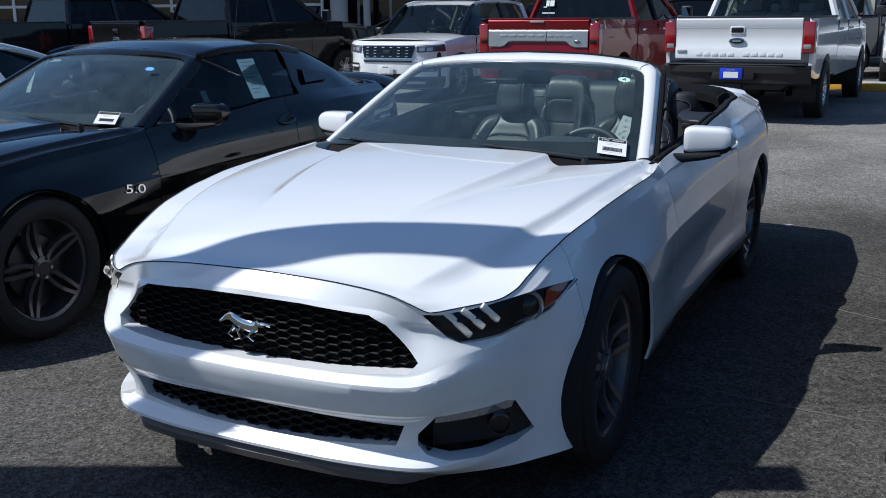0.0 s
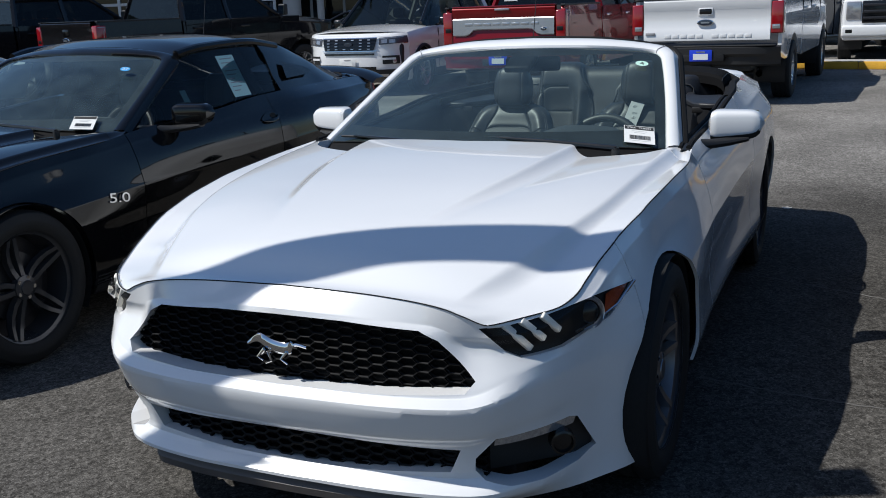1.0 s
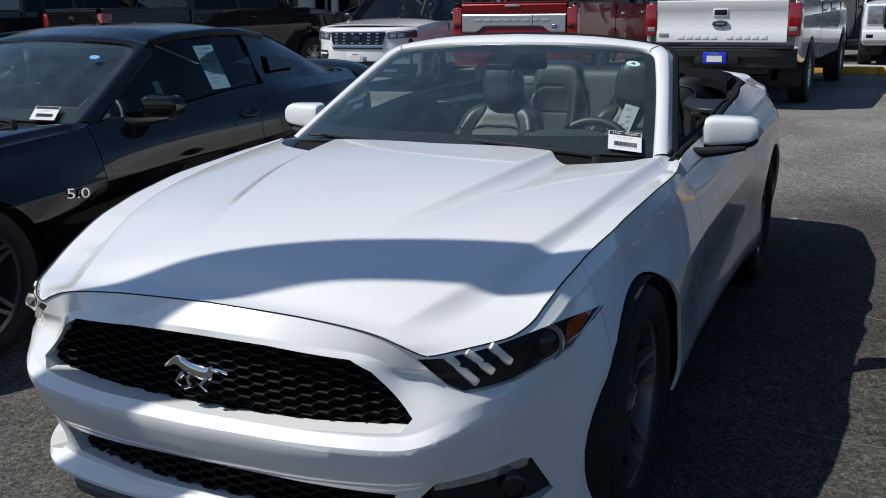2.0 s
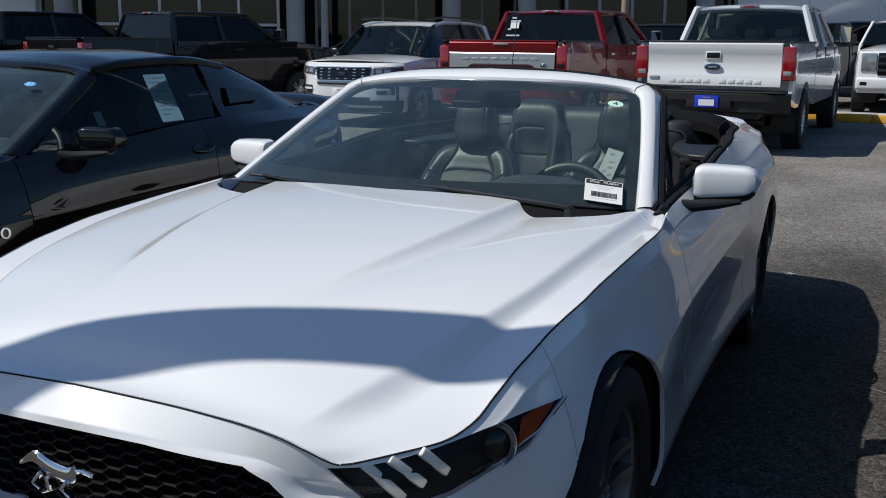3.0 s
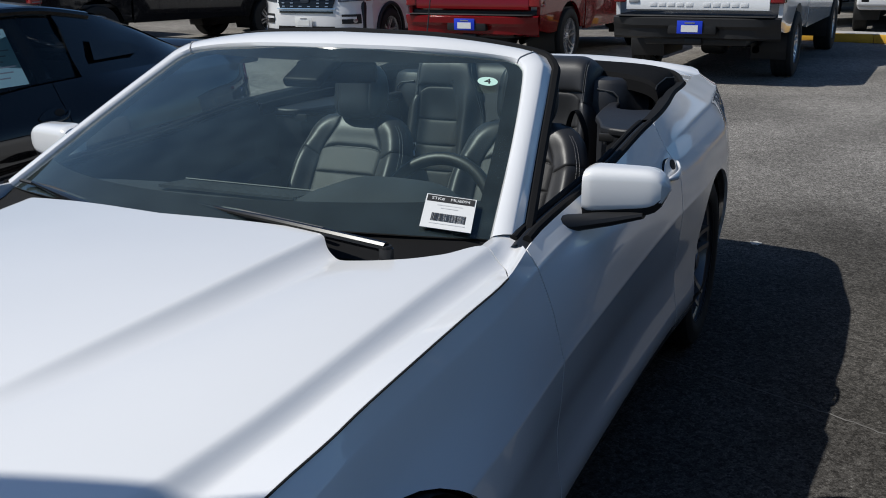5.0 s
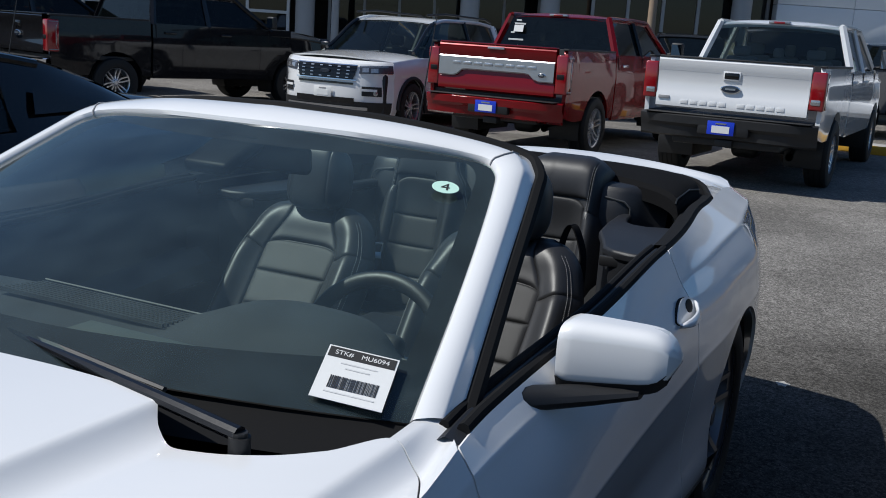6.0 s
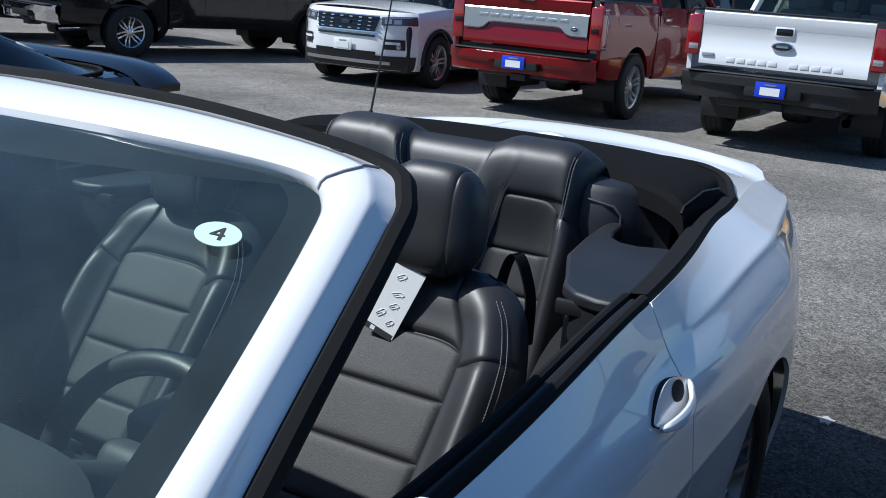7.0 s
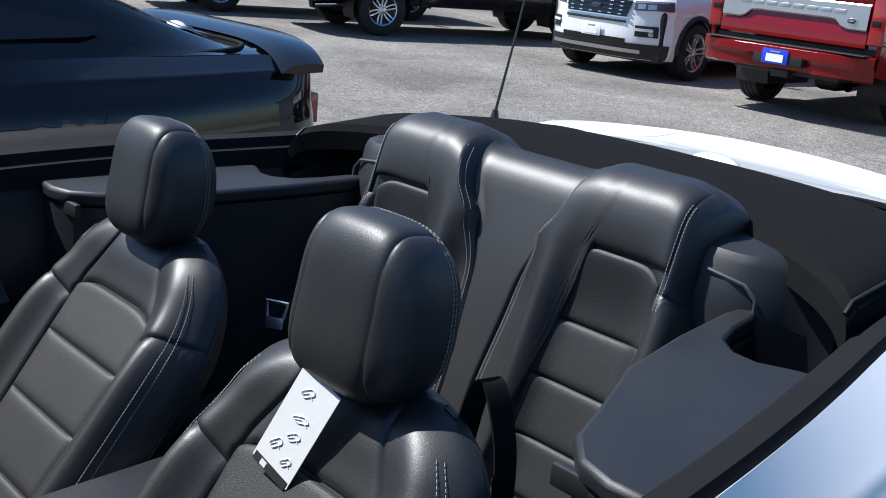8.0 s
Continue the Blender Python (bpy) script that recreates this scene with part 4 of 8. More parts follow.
def headlamp(car):
    lamp = new("headlamp")
    lamp.parent = car
    tagged(lamp, "dark headlamp with three white bars")
    bm = skin(2.2, 7.0, 5, TOP, du=0.1)
    for v in bm.verts:
        v.co += Vector((-0.55, 0.80, 0)).normalized() * 0.016
    fixed_keep(bm, LAMP, LAMP_E1, (0, 0, 1))
    part("lamp_housing", bm, LAMPBLACK, lamp)
    for a0, z0, a1, z1 in ((0.600, 0.694, 0.672, 0.618), (0.644, 0.702, 0.708, 0.638), (0.692, 0.708, 0.748, 0.652)):
        bm = bmesh.new()
        p0, p1 = on_lamp(a0, z0, 0.002), on_lamp(a1, z1, -0.002)
        d = p1 - p0
        out = Vector((0.42, -0.70, 0.58))
        out = (out - d * (out.dot(d) / d.length_squared)).normalized()
        side = out.cross(d.normalized())
        turn = Matrix((side, d.normalized(), out)).transposed().to_4x4()
        block(bm, -0.0092, 0.0092, 0.002, d.length - 0.004, -0.012, 0.006, 0.004, 3, Matrix.Translation(p0) @ turn)
        part("light_bar", bm, DRL, lamp)
    c = on_lamp(0.850, 0.672, 0.019)
    out = Vector((0.62, -0.78, 0.12)).normalized()
    turn = Matrix.Translation(c) @ out.to_track_quat("X", "Z").to_matrix().to_4x4()
    bm = bmesh.new()
    spin(bm, [(0.036, -0.02), (0.034, 0.0), (0.026, 0.008), (0.014, 0.012), (0, 0.013)], 24, turn)
    part("projector", bm, GLOSSTRIM, lamp)
    for r in (0.037, 0.041, 0.046):
        bm = bmesh.new()
        spin(bm, [(r - 0.002, -0.012), (r - 0.002, 0.004), (r + 0.001, 0.006), (r + 0.002, -0.012)], 32, turn, closed=True)
        part("lamp_ring", bm, SATIN, lamp)
    bm = skin(4.4, 7.0, 5, TOP, du=0.1)
    for v in bm.verts:
        v.co += Vector((-0.55, 0.80, 0)).normalized() * 0.010
    fixed_keep(bm, [(0.912, 0.655), (0.955, 0.668), (1.020, 0.712), (1.015, 0.720), (0.925, 0.705)], LAMP_E1, (0, 0, 1))
    part("side_marker", bm, AMBER, lamp)
    bm = bmesh.new()
    tube(bm, [on_lamp(a, z, 0.008) for a, z in ((0.80, 0.632), (0.88, 0.644), (0.96, 0.668), (1.03, 0.714))], 0.004, 6)
    part("lamp_trim", bm, CHROME, lamp)
    bm = skin(2.2, 7.0, 5, TOP, du=0.1)
    for v in bm.verts:
        v.co += Vector((-0.55, 0.80, 0)).normalized() * -0.010
    fixed_keep(bm, LAMP, LAMP_E1, (0, 0, 1))
    part("lens_cover", bm, LENS, lamp).visible_shadow = False
    return lamp


def twin_group(group, car):
    """The mirrored copy of a part that has pieces."""
    g = new(group.name.split(".")[0])
    g.parent = car
    if "label" in group:
        tagged(g, group["label"])
    for o in list(group.children):
        t = twin(o)
        t.parent = g
        t.visible_shadow = o.visible_shadow
    return g


def honeycomb(bm, x0, x1, z0, z1, inside, y_at, w=0.062, h=0.030, t=0.0035, deep=0.018):
    """Walls of flattened six-sided cells."""
    nz = int((z1 - z0) / h) + 2
    nx = int((x1 - x0) / (w * 0.75)) + 2
    for i in range(nx):
        for j in range(nz):
            cx = x0 + i * w * 0.75
            cz = z0 + (j + 0.5 * (i % 2)) * h
            if not inside(cx, cz):
                continue
            hexa = [(-0.5, 0), (-0.27, 0.5), (0.27, 0.5), (0.5, 0), (0.27, -0.5), (-0.27, -0.5)]
            y = y_at(cx)
            fo = [bm.verts.new((cx + a * w, y, cz + b * h)) for a, b in hexa]
            fi = [bm.verts.new((cx + a * (w - 2.6 * t), y + 0.002, cz + b * (h - 2.6 * t))) for a, b in hexa]
            bi = [bm.verts.new((cx + a * (w - 2.6 * t), y + deep, cz + b * (h - 2.6 * t))) for a, b in hexa]
            for k in range(6):
                n = (k + 1) % 6
                bm.faces.new((fo[k], fo[n], fi[n], fi[k]))
                bm.faces.new((fi[k], fi[n], bi[n], bi[k]))


def nose_parts(car):
    nose_y = lambda x: 0.055 + 0.20 * x * x
    lo = curve((0, 0.507), (0.3, 0.510), (0.535, 0.522), (0.56, 0.552))
    hi = curve((0, 0.702), (0.2, 0.697), (0.40, 0.683), (0.46, 0.665), (0.56, 0.552))
    bm = bmesh.new()
    xs = [-0.56 + 0.04 * i for i in range(29)]
    sheet(bm, [[Vector((x, nose_y(x) + 0.045, z)) for z in (0.50, 0.56, hi(min(abs(x), 0.56)) + 0.008)] for x in xs])
    grille = part("grille", bm, MESHBLACK, car, "black honeycomb grille")
    bm = bmesh.new()
    honeycomb(bm, -0.60, 0.60, 0.495, 0.71, lambda x, z: lo(abs(x)) + 0.006 < z < hi(abs(x)) - 0.002, lambda x: nose_y(x) + 0.026, 0.056, 0.025, 0.0022, 0.014)
    tagged(part("grille_mesh", bm, MESHBLACK, grille, weld=False, angle=20), kind="stuff")
    bm = bmesh.new()
    sheet(bm, [[Vector((x, nose_y(x) + 0.075, z)) for z in (0.23, 0.3, 0.41)] for x in xs])
    low = part("lower_grille", bm, MESHBLACK, car, "black lower air intake")
    bm = bmesh.new()
    honeycomb(bm, -0.53, 0.53, 0.245, 0.40, lambda x, z: 0.25 < z < 0.395, lambda x: nose_y(x) + 0.05, 0.055, 0.026)
    tagged(part("grille_mesh", bm, MESHBLACK, low, weld=False, angle=20), kind="stuff")
    # badge: a plain bright running shape
    bm = bmesh.new()
    spine = rope([(-0.115, 0, 0.008), (-0.07, 0, 0.030), (-0.02, 0, 0.008), (0.04, 0, 0.000), (0.065, 0, 0.012), (0.085, 0, 0.020), (0.125, 0, 0.014)], 24)
    wid = curve((0, 0.006), (0.15, 0.015), (0.3, 0.022), (0.5, 0.021), (0.62, 0.022), (0.72, 0.007), (1, 0.006))
    rows = []
    for i, p in enumerate(spine):
        w = wid(i / 24)
        rows.append([p + Vector((0, -0.006 * math.cos(q * math.pi), w * math.sin(q * math.pi))) for q in (-0.5, -0.3, 0, 0.3, 0.5)])
    sheet(bm, rows)
    for a, b, c in (((-0.045, -0.005), (-0.075, -0.035), (-0.055, -0.048)), ((-0.03, -0.01), (-0.02, -0.045), (-0.045, -0.055)), ((0.045, -0.01), (0.02, -0.035), (0.045, -0.052))):
        tube(bm, [(a[0], -0.003, a[1]), (b[0], -0.003, b[1]), (c[0], -0.003, c[1])], [0.008, 0.006, 0.004], 8)
    part("badge", bm, CHROME, car, "bright chrome badge", m=Matrix.Translation((0.0, 0.050, 0.604)) @ Matrix.Diagonal((0.78, 1, 0.82, 1)))
    # front splitter
    bm = bmesh.new()
    rows = []
    for i in range(61):
        u = -3.7 + 7.4 * i / 60
        p = skin_point(abs(u), 0)
        x = p.x if u >= 0 else -p.x
        d = Vector((x, p.y - 0.75, 0)).normalized()
        q = Vector((x, p.y, 0))
        out = lerp(1.0, -0.8, smooth(0.44, 0.62, abs(x)))
        rows.append([q + Vector((0, 0, 0.232)), q + d * 0.030 * out + Vector((0, 0, 0.214)), q + d * 0.052 * out + Vector((0, 0, 0.190)), q + d * 0.046 * out + Vector((0, 0, 0.166)), q - d * 0.1 + Vector((0, 0, 0.165))])
    sheet(bm, rows)
    part("splitter", bm, SPLIT, car, "grey plastic front splitter")
    # fog lamp pockets
    pocket = new("fog_lamp")
    pocket.parent = car
    bm = bmesh.new()
    base = [Vector((0.52, 0.20, 0.25)), Vector((0.775, 0.43, 0.25))]
    sheet(bm, [[base[0], base[1]], [base[0] + Vector((0, 0, 0.16)), base[1] + Vector((0, 0, 0.16))]])
    part("fog_housing", bm, TRIM, pocket)
    bm = bmesh.new()
    c = Vector((0.735, 0.285, 0.335))
    tm = Matrix.Translation(c) @ Vector((0.5, -0.87, 0)).to_track_quat("X", "Z").to_matrix().to_4x4()
    spin(bm, [(0.036, -0.02), (0.034, 0.012), (0.028, 0.014), (0.026, 0.006), (0.0, 0.010)], 20, tm)
    part("fog_bulb", bm, GLOSSTRIM, pocket)
    bm = skin(3.0, 6.0, 2, 5, du=0.1)
    for v in bm.verts:
        v.co += Vector((-0.55, 0.80, 0)).normalized() * 0.006
    fixed_keep(bm, [(0.560, 0.362), (0.803, 0.368), (0.812, 0.388), (0.785, 0.396), (0.560, 0.384)], LAMP_E1, (0, 0, 1))
    part("indicator", bm, CLEAR, pocket, "clear ribbed turn indicator")
    twin_group(pocket, car)
    twin_group(headlamp(car), car)


def side_mirror(car, paint):
    mir = new("side_mirror")
    mir.parent = car
    bm = bmesh.new()
    rows = []
    nx = 16
    for i in range(nx + 1):
        f = i / nx
        x = lerp(0.838, 1.055, f)
        cz = 0.972 + 0.006 * f
        hz = 0.064 * (1 - abs(2 * f - 0.92) ** 7 * 0.45) * (1 - 0.20 * f)
        end = math.sqrt(max(0.0, 1 - abs(2 * f - 1) ** 12))
        hz *= lerp(0.45, 1, end)
        dy = 0.085 * lerp(0.3, 1, end) * (1 - 0.25 * f)
        row = []
        for k in range(17):
            a = math.pi * k / 16
            cz_ = math.cos(a)
            sz_ = math.sin(a)
            row.append(Vector((x, 2.10 + 0.03 * f - dy * (abs(sz_) ** 0.5), cz + hz * math.copysign(abs(cz_) ** 0.42, cz_))))
        rows.append(row)
    sheet(bm, rows)
    for r in (rows[0], rows[-1]):
        bm.faces.new([bm.verts.new(p) for p in r])
    part("mirror_cap", bm, paint, mir, solid=0.004)
    low = [[Vector((r[16].x, r[16].y + 0.01, r[16].z + 0.004)), Vector((r[8].x, r[8].y + 0.014, r[16].z - 0.006)), Vector((r[10].x, r[10].y - 0.002, r[16].z + 0.016))] for r in rows[1:-1]]
    bm = bmesh.new()
    sheet(bm, low)
    mid = [Vector((0.80, 1.865, 0.918)), Vector((0.82, 1.93, 0.910)), Vector((0.86, 1.99, 0.904)), Vector((0.93, 2.05, 0.908)), Vector((1.0, 2.08, 0.918))]
    rows2 = []
    for p, w, h in zip(mid, (0.055, 0.05, 0.045, 0.045, 0.03), (0.022, 0.022, 0.02, 0.018, 0.012)):
        rows2.append([p + Vector((0, w * math.cos(a), h * math.sin(a))) for a in [2 * math.pi * k / 12 for k in range(12)]])
    vs = sheet(bm, rows2, close=True)
    bm.faces.new(vs[-1])
    part("mirror_arm", bm, TRIM, mir, "black plastic mirror foot")
    bm = bmesh.new()
    sheet(bm, [[Vector((x, 2.108, z)) for z in (0.94, 1.03)] for x in (0.86, 1.03)])
    part("mirror_glass", bm, MIRROR, mir)
    return mir


# ---- windscreen and its frame ----
SCREEN_IN = [(0.735, 1.695, 0.925), (0.672, 2.00, 1.082), (0.612, 2.24, 1.205), (0.580, 2.315, 1.245), (0.515, 2.335, 1.262), (0.30, 2.285, 1.282), (0, 2.255, 1.288)]
SCREEN_OUT = [(0.795, 1.755, 0.915), (0.728, 2.055, 1.075), (0.672, 2.31, 1.205), (0.648, 2.385, 1.248), (0.575, 2.435, 1.278), (0.32, 2.41, 1.315), (0, 2.39, 1.328)]


def screen_frame(car, paint, roofed=False):
    n = 36
    inn, out = rope(SCREEN_IN, n), rope(SCREEN_OUT, n)
    rows = []
    for a, b in zip(inn, out):
        d = b - a
        up = Vector((0.35 * min(1, abs(a.x) / 0.6), -0.45, 0.8)).normalized()
        rows.append([a - up * 0.012, a, a + d * 0.05 + up * 0.010, a + d * 0.12 + up * 0.014, a + d * 0.36 + up * 0.019, a + d * 0.58 + up * 0.019, a + d * 0.64 + up * 0.017, a + d * 0.70 + up * 0.012, a + d * 0.95 - up * 0.004, b - up * 0.006, b - up * 0.024])
    full = rows + [[Vector((-p.x, p.y, p.z)) for p in r] for r in rows[-2::-1]]
    bm = bmesh.new()
    sheet(bm, full)
    part("windscreen_frame", bm, paint, car)
    capped = rows
    if not roofed:
        # rubber seal behind the header and the pillars
        bm = bmesh.new()
        ring = rope(SCREEN_OUT, 36)
        pts = ring + [Vector((-p.x, p.y, p.z)) for p in ring[-2::-1]]
        tube(bm, [p + Vector((0, 0.016, -0.010)) for p in pts], 0.017, 8)
        part("header_seal", bm, SEAL, car, "black rubber header seal")
        bm = bmesh.new()
        rows = []
        for a, b in zip(inn, out):
            rows.append([a + Vector((0, 0.012, -0.014)), lerp(a, b, 0.5) + Vector((0, 0.02, -0.035)), b + Vector((-0.01 if b.x > 0.3 else 0, 0.02, -0.022))])
        full = rows + [[Vector((-p.x, p.y, p.z)) for p in r] for r in rows[-2::-1]]
        sheet(bm, full)
        part("pillar_trim", bm, CABIN, car)
        # shut line between header and pillar cap
        for s in (1, -1):
            bm = bmesh.new()
            path = []
            for k in range(1, 9):
                at = 19.6 + 3.6 * k / 8
                path.append(capped[int(at)][k].lerp(capped[int(at) + 1][k], at % 1))
            tube(bm, [Vector((p.x * s, p.y - 0.0005, p.z + 0.001)) for p in path], 0.0022, 6)
            part("header_joint", bm, GREYINK, car)
        for s in (1, -1):
            bm = bmesh.new()
            block(bm, 0.50 * s - 0.03, 0.50 * s + 0.03, 2.425, 2.455, 1.255, 1.285, 0.006)
            part("roof_latch", bm, TRIM, car)
    # glass
    bm = bmesh.new()
    rows = []
    ng = 20
    side = rope(SCREEN_IN[:5], ng)
    for i in range(ng + 1):
        f = i / ng
        q = side[i]
        mid = Vector((0, lerp(1.475, 2.255, f), lerp(0.965, 1.288, f) + 0.012 * math.sin(math.pi * f)))
        row = []
        for k in range(-12, 13):
            s = k / 12
            p = Vector((q.x * s, lerp(mid.y, q.y, s * s), lerp(mid.z, q.z, s * s)))
            row.append(p)
        rows.append(row)
    sheet(bm, rows)
    g = part("windscreen", bm, COUPESHIELD if roofed else SHIELD, car, "green-tinted windscreen glass")
    g.visible_shadow = False
    # black printed border at the foot and round the edge
    bm = bmesh.new()
    sheet(bm, [[p + Vector((0, 0.004, -0.004)) for p in r] for r in rows[:3]])
    sheet(bm, [[p + Vector((0, 0.004, -0.004)) for p in (r[-2].lerp(r[-1], 0.35), r[-1])] for r in rows])
    sheet(bm, [[p + Vector((0, 0.004, -0.004)) for p in (r[0], r[1].lerp(r[0], 0.35))] for r in rows])
    sheet(bm, [[p + Vector((0, 0.004, -0.004)) for p in r] for r in rows[-3:]])
    part("glass_border", bm, SEAL, car)
    return rows


def wipers(car):
    # cowl panel under the blades
    bm = bmesh.new()
    rows = []
    for k in range(-16, 17):
        s = k / 16
        y0 = 1.40 + 0.22 * s * s
        y1 = 1.49 + 0.215 * s * s
        rows.append([Vector((0.76 * s, y0, 0.925 - 0.04 * s * s)), Vector((0.75 * s, y0 + 0.05, 0.935 - 0.035 * s * s)), Vector((0.74 * s, y1 + 0.01, 0.958 - 0.035 * s * s))])
    sheet(bm, rows, flip=True)
    part("cowl", bm, SEAL, car, "black plastic cowl panel")
    for pivot, tip, reach in (((0.597, 1.452, 0.950), (-0.07, 1.553, 0.978), 1.12), ((-0.13, 1.435, 0.950), (-0.66, 1.660, 0.955), 1.0)):
        w = new("wiper")
        w.parent = car
        p, t = Vector(pivot), Vector(tip)
        bm = bmesh.new()
        tube(bm, [p + Vector((0, 0, -0.03)), p + Vector((0, 0, 0.006))], 0.016, 12)
        tube(bm, [p, p + Vector((0, 0, 0.012))], 0.012, 10)
        part("pivot", bm, TRIM, w)
        bm = bmesh.new()
        mid = p.lerp(t, 0.5) + Vector((0, -0.004, 0.010))
        tube(bm, rope([p + Vector((0, 0, 0.008)), mid, p.lerp(t, 0.85) + Vector((0, 0, 0.008))], 8), [0.012, 0.012, 0.0115, 0.011, 0.010, 0.008, 0.006, 0.005, 0.0045], 10)
        part("arm", bm, GLOSSTRIM, w)
        bm = bmesh.new()
        tube(bm, [p.lerp(t, 0.28) + Vector((0, 0.030, 0.006)), p.lerp(t, 0.65) + Vector((0, 0.014, 0.008)), p + (t - p) * reach], [0.005, 0.007, 0.005], 6)
        part("blade", bm, TRIM, w)

# ---- seats and cabin of the convertible ----
def stitches(name, path, parent, step=0.0065, size=0.0007):
    """A row of small thread stitches along a line."""
    bm = bmesh.new()
    n = len(path) - 1
    length = sum((path[i + 1] - path[i]).length for i in range(n))
    m = max(2, int(length / step))
    pts = rope(path, m * 2)
    for i in range(0, m * 2 - 1, 2):
        a, b = pts[i], pts[i].lerp(pts[i + 1], 1.3)
        d = (b - a).normalized()
        s = d.orthogonal().normalized() * size
        u = d.cross(s)
        q = [bm.verts.new(p) for p in (a + s, a + u, a - s, a - u, b + s, b + u, b - s, b - u)]
        for k in range(4):
            bm.faces.new((q[k], q[(k + 1) % 4], q[4 + (k + 1) % 4], q[4 + k]))
    return tagged(part(name, bm, STITCH, parent, weld=False, angle=0), kind="stuff")


BACK_W = curve((0, 0.235), (0.25, 0.258), (0.55, 0.260), (0.68, 0.254), (0.78, 0.240), (0.88, 0.220), (0.94, 0.195), (0.98, 0.16), (1, 0.125))
BACK_H = 0.612


def back_face(x, v):
    """Depth of the front seat back's face at x across and v up, in metres towards the front."""
    w = BACK_W(v)
    s = min(1, abs(x) / w)
    d = 0.050 * (1 - s ** 5) ** 0.5
    ridge = math.exp(-((abs(x) - (w - 0.055)) / 0.042) ** 2) * (1 - s ** 8)
    d += 0.052 * ridge * (1 - 0.7 * smooth(0.55, 0.95, v)) * smooth(-0.1, 0.15, v)
    return d * (1 - 0.8 * max(0, (v - 0.84) / 0.16) ** 2.5)


def padded(m, face, height, left, right, v0, v1, puff=0.008, sink=0.004, nx=18, nv=18, power=10, round_top=0.0, round_low=0.0):
    """One padded piece of upholstery on a seat's face: its edges sink into the seams."""
    bm = bmesh.new()
    rows = []
    for j in range(nv + 1):
        b = 0.5 - 0.5 * math.cos(math.pi * j / nv)
        b = lerp(j / nv, b, 0.6)
        row = []
        for i in range(nx + 1):
            a = lerp(i / nx, 0.5 - 0.5 * math.cos(math.pi * i / nx), 0.6)
            q = 2 * a - 1
            lo, hi = (v0(q) if callable(v0) else v0), (v1(q) if callable(v1) else v1)
            hi -= round_top * abs(q) ** 5
            lo += round_low * abs(q) ** 5
            v = lerp(lo, hi, b)
            x = lerp(left(v), right(v), a)
            e = max(0.0, (1 - abs(q) ** power) * (1 - abs(2 * b - 1) ** power)) ** 0.5
            row.append(m @ Vector((x, -face(x, v) - puff * e + sink, v * height)))
        rows.append(row)
    sheet(bm, rows)
    return bm


def edge_line(m, face, height, fx, v0, v1, n=16, lift=0.006):
    return [m @ Vector((fx(v), -face(fx(v), v) - lift, v * height)) for v in [lerp(v0, v1, i / n) for i in range(n + 1)]]


class SeatBack:
    """Maps a flat seat back onto a reclined one that straightens towards its top."""
    table = [(0.0, 0.0)]
    for _k in range(140):
        _a = radians(lerp(38, 12, smooth(0.40, 0.62, _k * 0.005)))
        table.append((table[-1][0] + 0.005 * math.sin(_a), table[-1][1] + 0.005 * math.cos(_a)))

    def __matmul__(self, p):
        d = max(0.0, min(p.z, 0.695)) / 0.005
        i = int(d)
        (y0, z0), (y1, z1) = self.table[i], self.table[i + 1]
        t = Vector((0, y1 - y0, z1 - z0)).normalized()
        return Vector((p.x, 0.10 + lerp(y0, y1, d - i), 0.30 + lerp(z0, z1, d - i))) + Vector((0, t.z, -t.y)) * p.y + t * min(0.0, p.z)


